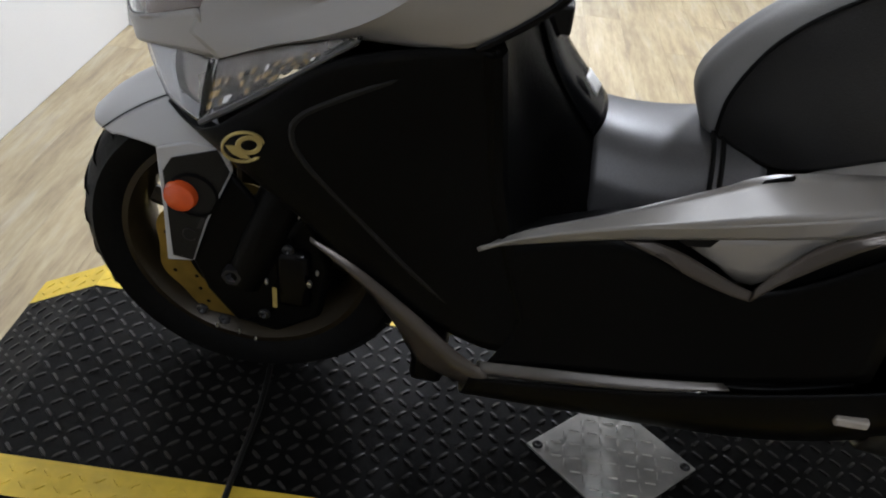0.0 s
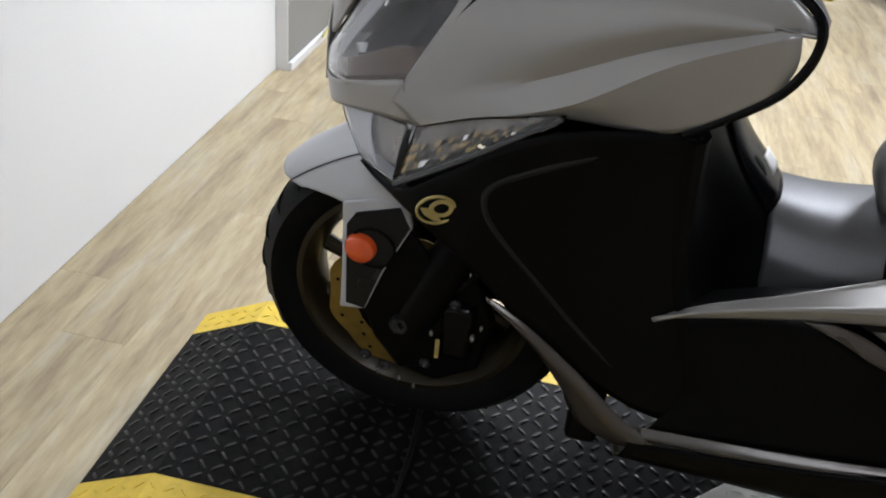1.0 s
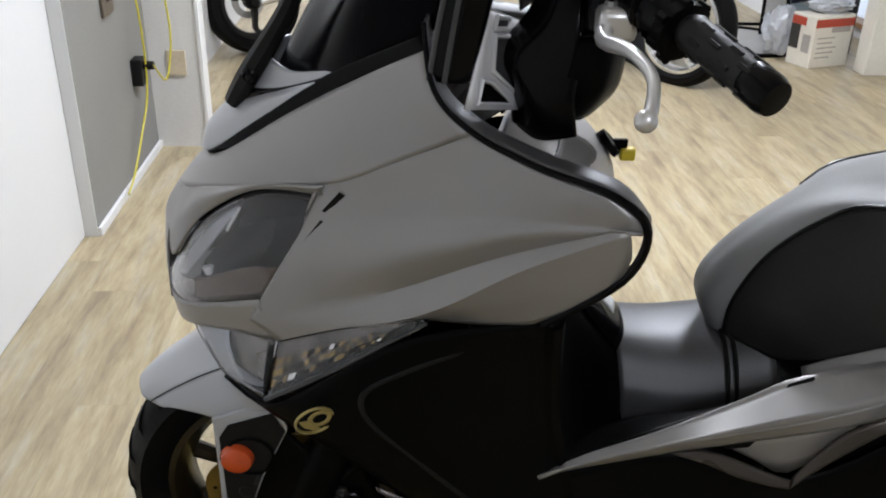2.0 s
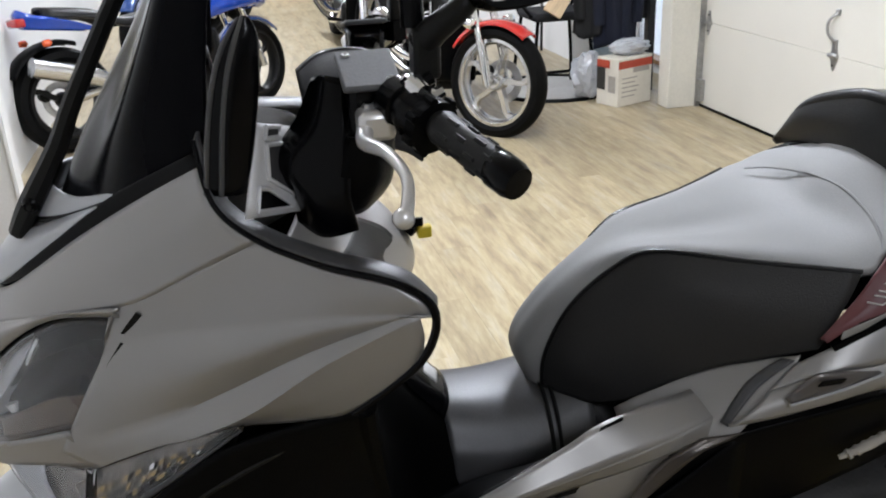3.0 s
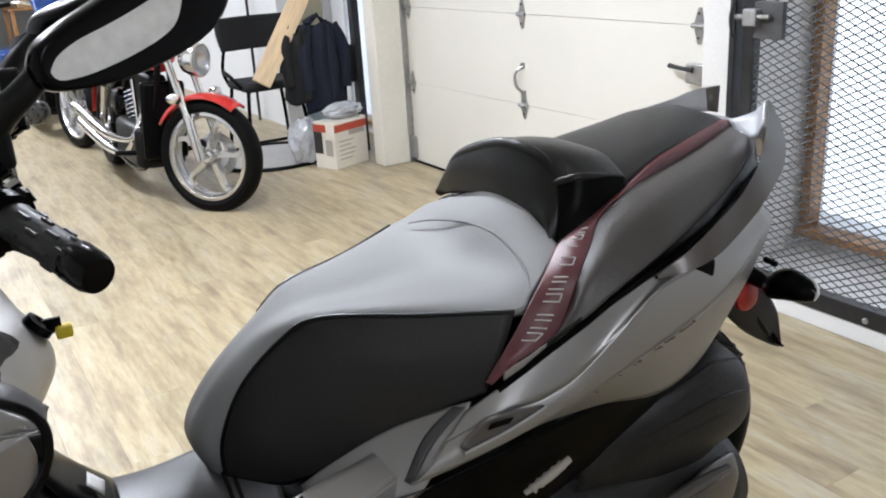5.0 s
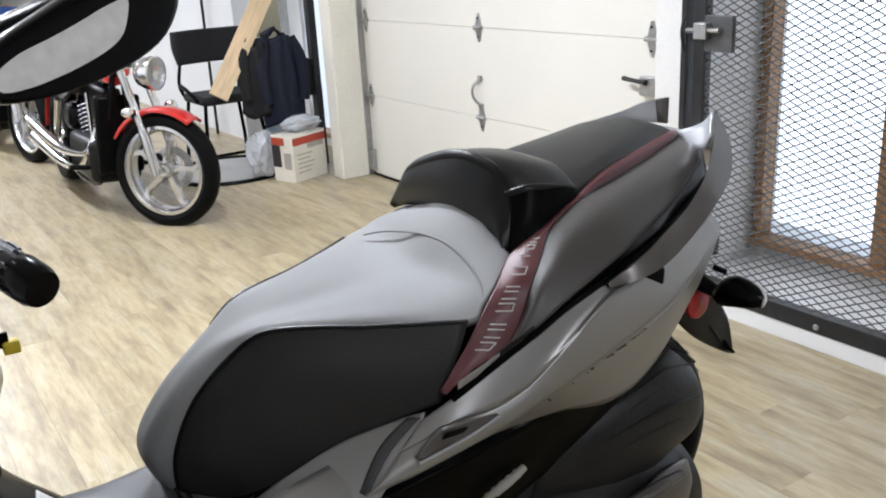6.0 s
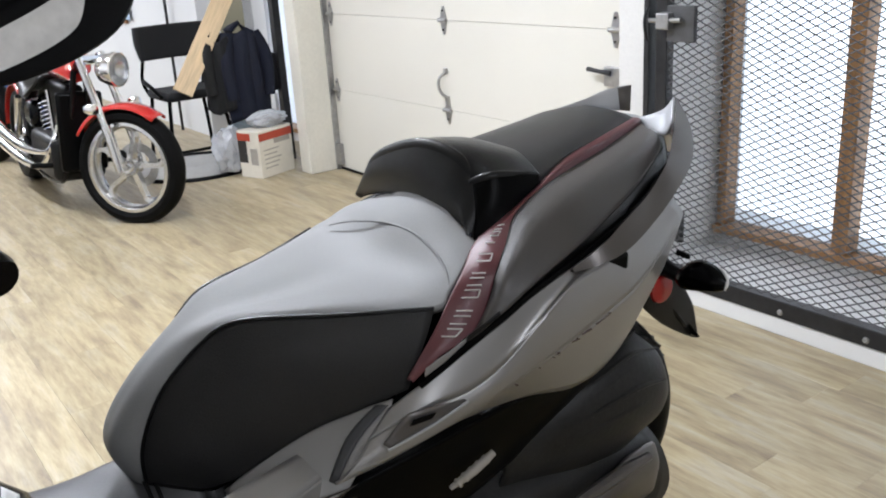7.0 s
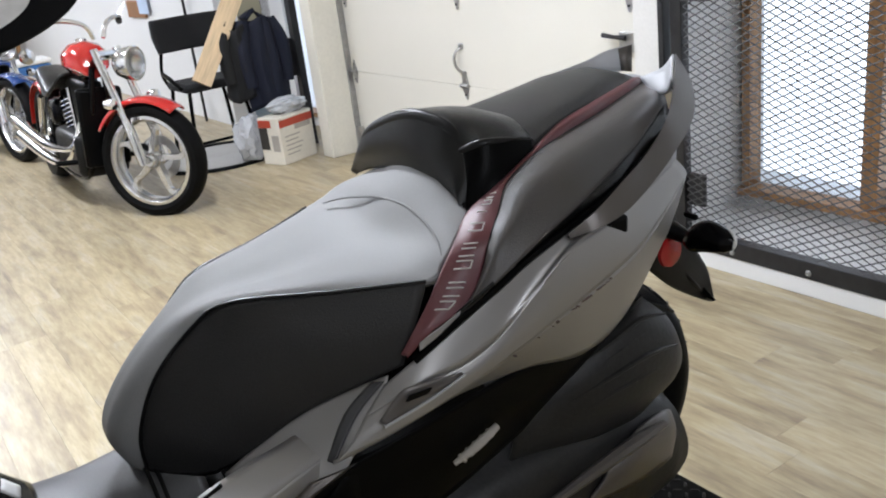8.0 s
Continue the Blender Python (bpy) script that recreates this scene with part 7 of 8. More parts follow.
def cruiser(m, lean, paint, label, steer, rim_mat, rear_paint=None, big=False):
    """A chrome-laden cruiser: local x to its left, y to its rear."""
    r = thing("motorcycle", Matrix(), label, "motorcycle", "motorcycles in the workshop")
    r.matrix_world = m @ pose(0, 0, 0, 0, lean, 0)
    head = Vector((0, -0.60, 0.0))
    F = Matrix.Translation(head) @ pose(0, 0, 0, 0, 0, steer) @ Matrix.Translation(-head)

    def at(x, y, z):
        return tuple(F @ Vector((x, y, z)))

    fr = 0.335
    c = F @ Vector((0, -0.88, fr))
    moto_wheel(r, c, steer, fr, 0.125, 0.252, rim_mat)
    moto_wheel(r, Vector((0, 0.86, 0.32)), 0, 0.32, 0.17, 0.205, rim_mat, 0.14)
    for s in (-1, 1):
        part("fork_leg", rod([at(s * 0.105, -0.88, fr - 0.01), at(s * 0.105, -0.83, fr + 0.17), at(s * 0.10, -0.80, fr + 0.24)], [0.026, 0.028, 0.027], sides=12), CHROME, r, "chrome lower fork leg")
        part("fork_tube", rod([at(s * 0.10, -0.80, fr + 0.24), at(s * 0.10, -0.66, fr + 0.63)], 0.022, sides=12), CHROME, r, "chrome fork tube")
        part("handlebar", rod([at(s * 0.04, -0.63, 1.02), at(s * 0.10, -0.62, 1.10), at(s * 0.26, -0.58, 1.13), at(s * 0.40, -0.48, 1.10)], 0.013, sides=10), CHROME, r, "chrome handlebar")
        part("grip", rod([at(s * 0.31, -0.545, 1.122), at(s * 0.43, -0.46, 1.09)], 0.019, sides=10), RUBBER, r, "black grip")
        mir = part("mirror_stem", rod([at(s * 0.28, -0.58, 1.14), at(s * 0.33, -0.60, 1.22), at(s * 0.36, -0.58, 1.25)], 0.006, sides=6), CHROME, r)
        bm = lathe([(0.0, 0.0), (0.0, 0.045), (0.012, 0.05), (0.022, 0.03), (0.026, 0.0)], Matrix.Translation(at(s * 0.37, -0.575, 1.26)) @ pose(0, 0, 0, 0, 0, 90 + steer), sides=20)
        part("mirror_head", bm, CHROME, mir, "round chrome mirror")
        part("turn_signal", lathe([(-0.03, 0.0), (-0.03, 0.02), (0.0, 0.033), (0.03, 0.03), (0.035, 0.0)], Matrix.Translation(at(s * 0.20, -0.79, 0.68)) @ pose(0, 0, 0, 0, 0, -90 + steer), sides=16), CHROME, r, "chrome turn signal")
        part("peg", rod([(s * 0.14, -0.35, 0.30), (s * 0.27, -0.36, 0.31)], 0.016, sides=8), RUBBER, r)
        part("rear_shock", rod([(s * 0.13, 0.62, 0.36), (s * 0.13, 0.50, 0.62)], 0.024, sides=10), CHROME, r)
    part("triple_clamp", rod([at(-0.11, -0.68, 0.93), at(0.11, -0.68, 0.93)], 0.028, sides=8), CHROME, r, "chrome fork clamp")
    part("front_fender", fender_arc(c - F @ Vector((0, -0.88, fr)) + Vector((0, -0.88, fr)), fr + 0.035, 0.068, 55, 150, F), paint, r, "painted front fender", thick=0.004)
    lampm = Matrix.Translation(at(0, -0.80, 0.88)) @ pose(0, 0, 0, 0, 0, -90 + steer)
    shell = part("headlight", lathe([(-0.09, 0.0), (-0.085, 0.035), (-0.05, 0.075), (0.0, 0.093), (0.045, 0.098), (0.05, 0.090)], lampm, sides=32), CHROME, r, "round chrome headlight")
    part("reflector", lathe([(0.0, 0.0), (0.004, 0.02), (0.02, 0.06), (0.042, 0.088)], lampm, sides=28), ALLOY, shell)
    glass = part("lens", lathe([(0.060, 0.0), (0.056, 0.05), (0.046, 0.09)], lampm, sides=28), LENS, shell)
    glass.visible_shadow = False
    if big:
        for s in (-1, 1):
            q = Matrix.Translation(at(s * 0.19, -0.78, 0.80)) @ pose(0, 0, 0, 0, 0, -90 + steer)
            part("passing_lamp", lathe([(-0.06, 0.0), (-0.05, 0.04), (0.0, 0.06), (0.03, 0.062), (0.035, 0.05), (0.038, 0.0)], q, sides=24), CHROME, r, "chrome passing lamp")
        part("screen", sheet([[at(-0.2, -0.76, 0.98), at(0, -0.82, 0.98), at(0.2, -0.76, 0.98)], [at(-0.22, -0.66, 1.2), at(0, -0.72, 1.2), at(0.22, -0.66, 1.2)]], 5, 4), NAVY_PAINT, r, "dark screen", thick=0.004)
        part("crash_bar", rod([(0.10, -0.42, 0.62), (0.34, -0.46, 0.58), (0.36, -0.46, 0.36), (0.12, -0.40, 0.26)], 0.018, sides=10), CHROME, r, "chrome crash bar")
        part("pannier", box(0.16, 0.36, 0.52, 0.98, 0.42, 0.68), paint, r, "painted pannier", bevel=0.04)
        part("pannier", box(-0.36, -0.16, 0.52, 0.98, 0.42, 0.68), paint, r, "painted pannier", bevel=0.04)
    part("tank", tank_shape(-0.50, -0.04, 0.79, 1.0, 0.135), paint, r, "teardrop fuel tank")
    part("tank_cap", lathe([(0, 0.0), (0.015, 0.03), (0, 0.036)], pose(0, -0.28, 0.994, 0, -90, 0), sides=18), CHROME, r)
    part("saddle", sheet(mirrored_plain([[(0, 0.0, 0.80), (0.09, 0.0, 0.79), (0.13, 0.02, 0.74)], [(0, 0.18, 0.71), (0.12, 0.18, 0.70), (0.17, 0.18, 0.65)], [(0, 0.38, 0.76), (0.12, 0.38, 0.74), (0.15, 0.38, 0.69)], [(0, 0.70, 0.80), (0.08, 0.70, 0.79), (0.11, 0.70, 0.74)]]), 4, 4), VINYL_BLACK, r, "black saddle", thick=0.02)
    part("rear_fender", fender_arc((0, 0.86, 0.32), 0.375, 0.095, 60, 175), rear_paint or paint, r, "painted rear fender", thick=0.004)
    part("tail_light", box(-0.05, 0.05, 1.19, 1.23, 0.48, 0.54), RED, r, "red tail light", bevel=0.01)
    part("crankcase", box(-0.15, 0.15, -0.40, 0.18, 0.20, 0.46), CHARCOAL, r, "dark crankcase", bevel=0.04)
    part("clutch_cover", lathe([(0.14, 0.0), (0.19, 0.02), (0.19, 0.09), (0.15, 0.115), (0.14, 0.12)], pose(0, 0.02, 0.34), sides=28), CHROME, r, "chrome engine cover")
    part("primary_cover", lathe([(0.14, 0.0), (0.185, 0.02), (0.18, 0.08), (0.14, 0.10)], pose(0, -0.24, 0.33), sides=28), CHROME, r, "chrome engine cover")
    for y0, tilt in ((-0.24, -24), (0.04, 24)):
        cyl = pose(0, y0, 0.42, -tilt, 0, 0)
        jug = part("cylinder", lathe([(0.0, 0.0), (0.0, 0.06), (0.24, 0.06), (0.24, 0.0)], cyl @ pose(0, 0, 0, 0, -90, 0), sides=18), CHARCOAL, r, "finned engine cylinder")
        for k in range(7):
            part("fin", lathe([(0.0, 0.05), (0.0, 0.095), (0.008, 0.095), (0.008, 0.05)], cyl @ Matrix.Translation((0, 0, 0.03 + 0.028 * k)) @ pose(0, 0, 0, 0, -90, 0), sides=14), CHROME if k > 4 else ALLOY, jug)
        part("head_cover", lathe([(0.235, 0.0), (0.285, 0.05), (0.275, 0.082), (0.235, 0.09)], cyl @ pose(0, 0, 0, 0, -90, 0), sides=14), CHROME, jug, "chrome rocker cover")
    part("air_cleaner", lathe([(0.13, 0.0), (0.215, 0.03), (0.21, 0.075), (0.16, 0.095), (0.13, 0.09)], pose(0, -0.10, 0.60), sides=28), CHROME, r, "chrome air cleaner")
    for s, dz in ((-1, 0.0), (-1, 0.085), (1, 0.0)):
        part("exhaust_pipe", rod([(s * 0.08, -0.30, 0.52), (s * 0.14, -0.33, 0.40), (s * 0.17, -0.16, 0.27 + dz), (s * 0.19, 0.30, 0.25 + dz), (s * 0.21, 0.98, 0.31 + dz)], [0.018, 0.019, 0.020, 0.032, 0.042], sides=14), CHROME, r, "chrome exhaust pipe")
    for s in (-1, 1):
        part("down_tube", rod([(s * 0.03, -0.56, 0.86), (s * 0.07, -0.46, 0.42), (s * 0.10, -0.34, 0.20), (s * 0.11, 0.22, 0.19), (s * 0.10, 0.55, 0.34)], 0.018, sides=10), GLOSS, r, "black frame tube")
    part("radiator", box(-0.13, 0.13, -0.52, -0.46, 0.28, 0.74), BLACK, r, "black radiator behind the front wheel", bevel=0.02)
    part("backbone", rod([(0, -0.58, 0.90), (0, -0.2, 0.76), (0, 0.45, 0.62)], 0.026, sides=10), GLOSS, r)
    part("side_cover", box(-0.13, 0.13, 0.18, 0.40, 0.44, 0.62), GLOSS, r, "gloss black side cover", bevel=0.05)
    part("engine_bay", box(-0.055, 0.055, -0.42, 0.26, 0.40, 0.77), BLACK, r, "dark frame and wiring behind the cylinders", bevel=0.03)
    for s, y in ((-1, -0.16), (1, -0.16), (1, 0.16)):
        part("pushrod_cover", rod([(s * 0.075, y, 0.40), (s * 0.085, y + 0.03, 0.72)], 0.012, sides=10), CHROME, r, "chrome pushrod tube")
    part("side_stand", rod([(0.10, -0.05, 0.20), (0.20, -0.08, 0.09), (0.285, -0.11, -0.03)], 0.012, sides=8), GLOSS, r)
    return r


def mirrored_plain(rows):
    return [[(-x, y, z) for x, y, z in reversed(q) if x > 1e-4] + list(q) for q in rows]


def sport_bike(m, lean, paint, label, steer):
    """A half-faired sport bike: local x to its left, y to its rear."""
    r = thing("motorcycle", Matrix(), label, "motorcycle", "motorcycles in the workshop")
    r.matrix_world = m @ pose(0, 0, 0, 0, lean, 0)
    head = Vector((0, -0.48, 0.0))
    F = Matrix.Translation(head) @ pose(0, 0, 0, 0, 0, steer) @ Matrix.Translation(-head)

    def at(x, y, z):
        return tuple(F @ Vector((x, y, z)))

    fr = 0.30
    c = F @ Vector((0, -0.72, fr))
    moto_wheel(r, c, steer, fr, 0.12, 0.222, CHARCOAL, 0.145, 3)
    moto_wheel(r, Vector((0, 0.70, 0.31)), 0, 0.315, 0.17, 0.222, CHARCOAL, 0.11, 3)
    for s in (-1, 1):
        part("fork_leg", rod([at(s * 0.10, -0.72, fr - 0.02), at(s * 0.10, -0.66, fr + 0.20)], 0.027, sides=12), ALLOY, r, "silver fork leg")
        part("fork_tube", rod([at(s * 0.10, -0.66, fr + 0.18), at(s * 0.10, -0.53, fr + 0.56)], 0.020, sides=12), CHROME, r, "chrome fork tube")
        part("handlebar", rod([at(s * 0.08, -0.50, 0.93), at(s * 0.22, -0.47, 0.97), at(s * 0.36, -0.41, 0.95)], 0.012, sides=8), GLOSS, r, "black handlebar")
        part("grip", rod([at(s * 0.25, -0.455, 0.966), at(s * 0.38, -0.40, 0.945)], 0.018, sides=10), RUBBER, r)
        part("fairing_side", sheet([[(s * 0.06, -0.80, 0.76), (s * 0.17, -0.62, 0.86), (s * 0.21, -0.40, 0.87), (s * 0.19, -0.22, 0.80)], [(s * 0.07, -0.82, 0.70), (s * 0.20, -0.62, 0.74), (s * 0.24, -0.40, 0.73), (s * 0.21, -0.24, 0.70)], [(s * 0.05, -0.77, 0.67), (s * 0.17, -0.60, 0.69), (s * 0.22, -0.44, 0.69), (s * 0.20, -0.28, 0.66)]], 5, 5), paint, r, "glossy blue half fairing", thick=0.005)
        part("frame_rail", rod([(s * 0.08, -0.44, 0.78), (s * 0.15, -0.15, 0.68), (s * 0.15, 0.15, 0.48)], 0.028, sides=10), ALLOY, r, "silver frame rail")
        part("swing_arm", rod([(s * 0.11, 0.22, 0.40), (s * 0.12, 0.70, 0.31)], [0.035, 0.025], sides=10), ALLOY, r, "pale swing arm")
        part("mirror_stem", rod([(s * 0.17, -0.60, 0.90), (s * 0.30, -0.58, 1.02)], 0.008, sides=6), GLOSS, r)
        part("mirror_head", lathe([(0.0, 0.0), (0.0, 0.045), (0.02, 0.05), (0.035, 0.02), (0.036, 0.0)], Matrix.Translation((s * 0.33, -0.57, 1.04)) @ pose(0, 0, 0, 0, 0, -90), sides=16), GLOSS, r, "black mirror")
        part("turn_signal", lathe([(-0.02, 0.0), (0.0, 0.022), (0.035, 0.018), (0.04, 0.0)], pose(s * 0.17, 0.78, 0.66, 0, 0, 90), sides=12), ORANGE, r, "orange turn signal")
    part("front_fender", fender_arc(tuple(Vector((0, -0.72, fr))), fr + 0.03, 0.066, 40, 150, F), NAVY_PAINT, r, "dark blue front mudguard", thick=0.004)
    part("nose", sheet(mirrored_plain([[(0.0, -0.66, 0.95), (0.08, -0.63, 0.93), (0.15, -0.56, 0.90)], [(0.0, -0.84, 0.80), (0.06, -0.82, 0.79), (0.12, -0.72, 0.80)], [(0.0, -0.83, 0.70), (0.05, -0.82, 0.70), (0.08, -0.76, 0.68)]]), 4, 5), paint, r, "glossy blue nose fairing", thick=0.005)
    part("headlight", lathe([(0.0, 0.0), (0.02, 0.05), (0.0, 0.065)], pose(0, -0.825, 0.765, 0, 0, -90), sides=20), CHROME, r, "headlight")
    part("screen", sheet(mirrored_plain([[(0.0, -0.66, 0.95), (0.08, -0.63, 0.935), (0.14, -0.56, 0.905)], [(0.0, -0.52, 1.06), (0.06, -0.50, 1.05), (0.11, -0.47, 1.02)]]), 4, 4), SMOKED, r, "dark screen", thick=0.004)
    part("tank", tank_shape(-0.38, 0.10, 0.70, 0.92, 0.15), paint, r, "blue fuel tank")
    part("saddle", sheet(mirrored_plain([[(0, 0.06, 0.76), (0.08, 0.06, 0.75), (0.11, 0.06, 0.70)], [(0, 0.28, 0.75), (0.13, 0.28, 0.74), (0.16, 0.28, 0.69)], [(0, 0.46, 0.82), (0.10, 0.46, 0.81), (0.13, 0.46, 0.76)], [(0, 0.74, 0.86), (0.06, 0.74, 0.85), (0.09, 0.74, 0.80)]]), 4, 4), VINYL_BLACK, r, "black saddle", thick=0.02)
    part("tail_cowl", sheet(mirrored_plain([[(0.0, 0.86, 0.86), (0.05, 0.85, 0.85), (0.08, 0.80, 0.82)], [(0.0, 0.88, 0.82), (0.07, 0.84, 0.81), (0.13, 0.60, 0.76)], [(0.0, 0.84, 0.75), (0.07, 0.80, 0.74), (0.14, 0.40, 0.68)]]), 4, 4), paint, r, "blue tail cowl", thick=0.005)
    part("tail_light", box(-0.07, 0.07, 0.84, 0.90, 0.76, 0.81), RED, r, "red tail light", bevel=0.012)
    part("rear_fender", fender_arc((0, 0.70, 0.31), 0.36, 0.08, 70, 150), BLACK, r, "black rear mudguard", thick=0.004)
    part("engine", box(-0.17, 0.17, -0.36, 0.16, 0.22, 0.60), CHARCOAL, r, "dark engine", bevel=0.05)
    part("cover", lathe([(0.165, 0.0), (0.20, 0.03), (0.19, 0.08), (0.165, 0.09)], pose(0, 0.0, 0.36), sides=24), ALLOY, r)
    part("muffler", rod([(-0.16, 0.10, 0.26), (-0.17, 0.35, 0.32), (-0.18, 0.55, 0.42), (-0.18, 0.92, 0.54)], [0.03, 0.035, 0.055, 0.055], sides=14), ALLOY, r, "silver muffler")
    part("exhaust_pipe", rod([(0.0, -0.36, 0.46), (0.02, -0.46, 0.36), (0.0, -0.36, 0.18), (-0.12, 0.0, 0.20), (-0.16, 0.12, 0.27)], 0.026, sides=10), BRONZE_RIM, r)
    part("side_stand", rod([(0.10, -0.02, 0.22), (0.20, -0.05, 0.08), (0.255, -0.07, -0.02)], 0.012, sides=8), GLOSS, r)
    return r


cruiser(pose(-2.215, -1.44, 0.0, 0, 0, 90), 5.0, RED_PAINT, "red and chrome cruiser motorcycle with a five-spoke wheel", 38, ALLOY)
cruiser(pose(-4.86, -1.60, 0.0, 0, 0, 90), 5.0, NAVY_PAINT, "dark blue touring cruiser with chrome lamps and crash bar", 14, ALLOY, big=True)
sport_bike(pose(-2.41, -3.155, 0.0, 0, 0, 212.7), 6.0, BLUE_PAINT, "bright blue half-faired sport motorcycle", 12)
sport_bike(pose(-5.6, -3.25, 0.0, 0, 0, 60), 6.0, CHARCOAL, "dark grey motorcycle by the white wall", 15)
cruiser(pose(-6.6, -2.95, 0.0, 0, 0, 62), 5.0, CHARCOAL, "dark cruiser motorcycle further down the row", 20, CHARCOAL)

# ---- chair, jacket, board and carton by the door column ----
mat_ = thing("round_mat", pose(-2.42, -0.50, 0), "round grey floor mat with a thick black edge", "floor mat")
part("mat", lathe([(0.0, 0.0), (0.008, 0.02), (0.008, 0.40), (0.002, 0.41)], pose(0, 0, 0.0, 0, -90, 0), sides=48), mat("grey_mat", (0.34, 0.33, 0.31), 0.7), mat_, "grey mat top")
part("edge", lathe([(0.0, 0.405), (0.012, 0.405), (0.022, 0.415), (0.022, 0.435), (0.0, 0.445)], pose(0, 0, 0.0, 0, -90, 0), sides=56), BLACK, mat_, "black rubber edge")
chair = thing("bar_chair", pose(-2.35, -0.52, 0.02), "tall black chair with a padded back and tubular legs", "chair")
part("seat", box(-0.20, 0.20, -0.21, 0.21, 0.50, 0.56), BLACK_CLOTH, chair, "black padded seat", bevel=0.025)
part("backrest", sheet([[(-0.08, -0.25, 0.76), (-0.12, 0.0, 0.76), (-0.08, 0.22, 0.76)], [(-0.10, -0.27, 0.87), (-0.14, 0.0, 0.87), (-0.10, 0.24, 0.87)], [(-0.12, -0.26, 0.98), (-0.16, 0.0, 0.98), (-0.12, 0.23, 0.98)]], 5, 4), BLACK_CLOTH, chair, "black padded backrest", thick=0.035)
for sy in (-1, 1):
    for sx in (-1, 1):
        part("leg", rod([(sx * 0.17, sy * 0.18, 0.51), (sx * 0.20, sy * 0.21, 0.25), (sx * 0.23, sy * 0.23, 0.0)], 0.013, sides=10), GLOSS, chair, "black tubular leg")
    part("back_post", rod([(-0.17, sy * 0.19, 0.51), (-0.20, sy * 0.22, 0.62), (-0.12, sy * 0.21, 0.80)], 0.012, sides=10), GLOSS, chair)
    part("arm", rod([(-0.16, sy * 0.23, 0.62), (0.05, sy * 0.25, 0.60), (0.17, sy * 0.23, 0.54)], 0.014, sides=8), BLACK, chair)
part("foot_rail", rod([(0.20, -0.21, 0.16), (0.20, 0.21, 0.16)], 0.011, sides=8), GLOSS, chair)
plank_ = thing("board", Matrix(), "long pale pine board leaning across the chair", "board")
base_, top_ = Vector((-2.08, -0.64, 0.585)), Vector((-2.20, -0.05, 1.42))
along = (base_ - top_).normalized()
flat = along.cross(Vector((-0.92, 0.35, -0.08))).normalized()
turned = Matrix((flat, along.cross(flat), along)).transposed().to_4x4()
turned.translation = base_
plank_.matrix_world = turned
part("plank", box(-0.065, 0.065, -0.014, 0.014, -1.15, 0.0), PALE_WOOD, plank_, smooth=False, bevel=0.003)


def garment(name, label, m, mat_in, w, h, seed, d=0.10):
    """Hanging cloth with folds, gathered at the shoulders."""
    t = thing(name, m, label, "jacket")
    rows, rg = [], random.Random(seed)
    ph = [rg.random() * 6 for _ in range(4)]
    for j in range(8):
        v = j / 7
        ring = []
        for k in range(17):
            a = 2 * math.pi * k / 16
            fold = 1 + 0.16 * v * math.sin(5 * a + ph[0]) + 0.10 * math.sin(9 * a + ph[1] + 3 * v)
            ww = w * (0.55 + 0.45 * min(1, v * 2.2)) * fold
            ring.append((d * fold * math.cos(a), ww * math.sin(a), -h * v + 0.02 * math.sin(3 * a + ph[2])))
        rows.append(ring)
    part("cloth", sheet(rows, 1, 2), mat_in, t, thick=0.006)
    part("shoulder", sheet([[(-0.05, -w * 0.55, 0.0), (0.0, 0.0, 0.04), (0.05, w * 0.55, 0.0)], [(0.05, -w * 0.5, 0.0), (0.03, 0.0, 0.05), (-0.05, w * 0.5, 0.0)]], 4, 4), mat_in, t, thick=0.03)
    for s in (-1, 1):
        part("sleeve", rod([(0.0, s * w * 0.6, -0.02), (0.05, s * w * 0.95, -h * 0.3), (0.07, s * w * 0.9, -h * 0.75)], [0.055, 0.05, 0.04], sides=10), mat_in, t)
    return t


garment("jacket", "navy blue jacket hung over the chair", pose(-2.12, -0.17, 0.93), NAVY_CLOTH, 0.15, 0.58, 3, 0.13)
garment("jacket", "black jacket draped on the chair beside a navy one", pose(-2.16, -0.32, 0.90), BLACK_CLOTH, 0.12, 0.48, 8, 0.12)

carton = thing("carton", pose(-1.86, -0.20, 0.0, 0, 0, 20), "white printed cardboard carton with red and black print", "carton")
part("body", box(-0.10, 0.10, -0.155, 0.155, 0.0, 0.315), CARD, carton, smooth=False, bevel=0.003)
part("print_band", box(0.1005, 0.1015, -0.154, 0.154, 0.25, 0.30), CARD_RED, carton, "red printed band", smooth=False)
part("print_band", box(0.1005, 0.1015, -0.02, 0.13, 0.215, 0.249), CARD_GREY, carton, "grey printed band", smooth=False)
part("print_band", box(-0.099, 0.02, -0.1565, -0.1555, 0.25, 0.30), CARD_RED, carton, "red printed band", smooth=False)
part("print_panel", box(-0.099, -0.02, -0.1565, -0.1555, 0.10, 0.249), CARD_BLACK, carton, "black printed panel", smooth=False)
part("print_panel", box(0.01, 0.075, -0.1565, -0.1555, 0.09, 0.20), CARD_GREY, carton, "grey printed panel", smooth=False)
for k in range(5):
    part("print_bar", box(0.1005, 0.1012, -0.12, 0.0 + 0.02 * (k % 3), 0.06 + 0.03 * k, 0.068 + 0.03 * k), CARD_GREY, carton, "grey printed bar", smooth=False)
part("flap", box(-0.10, 0.10, 0.10, 0.156, 0.315, 0.319), CARD, carton, smooth=False)


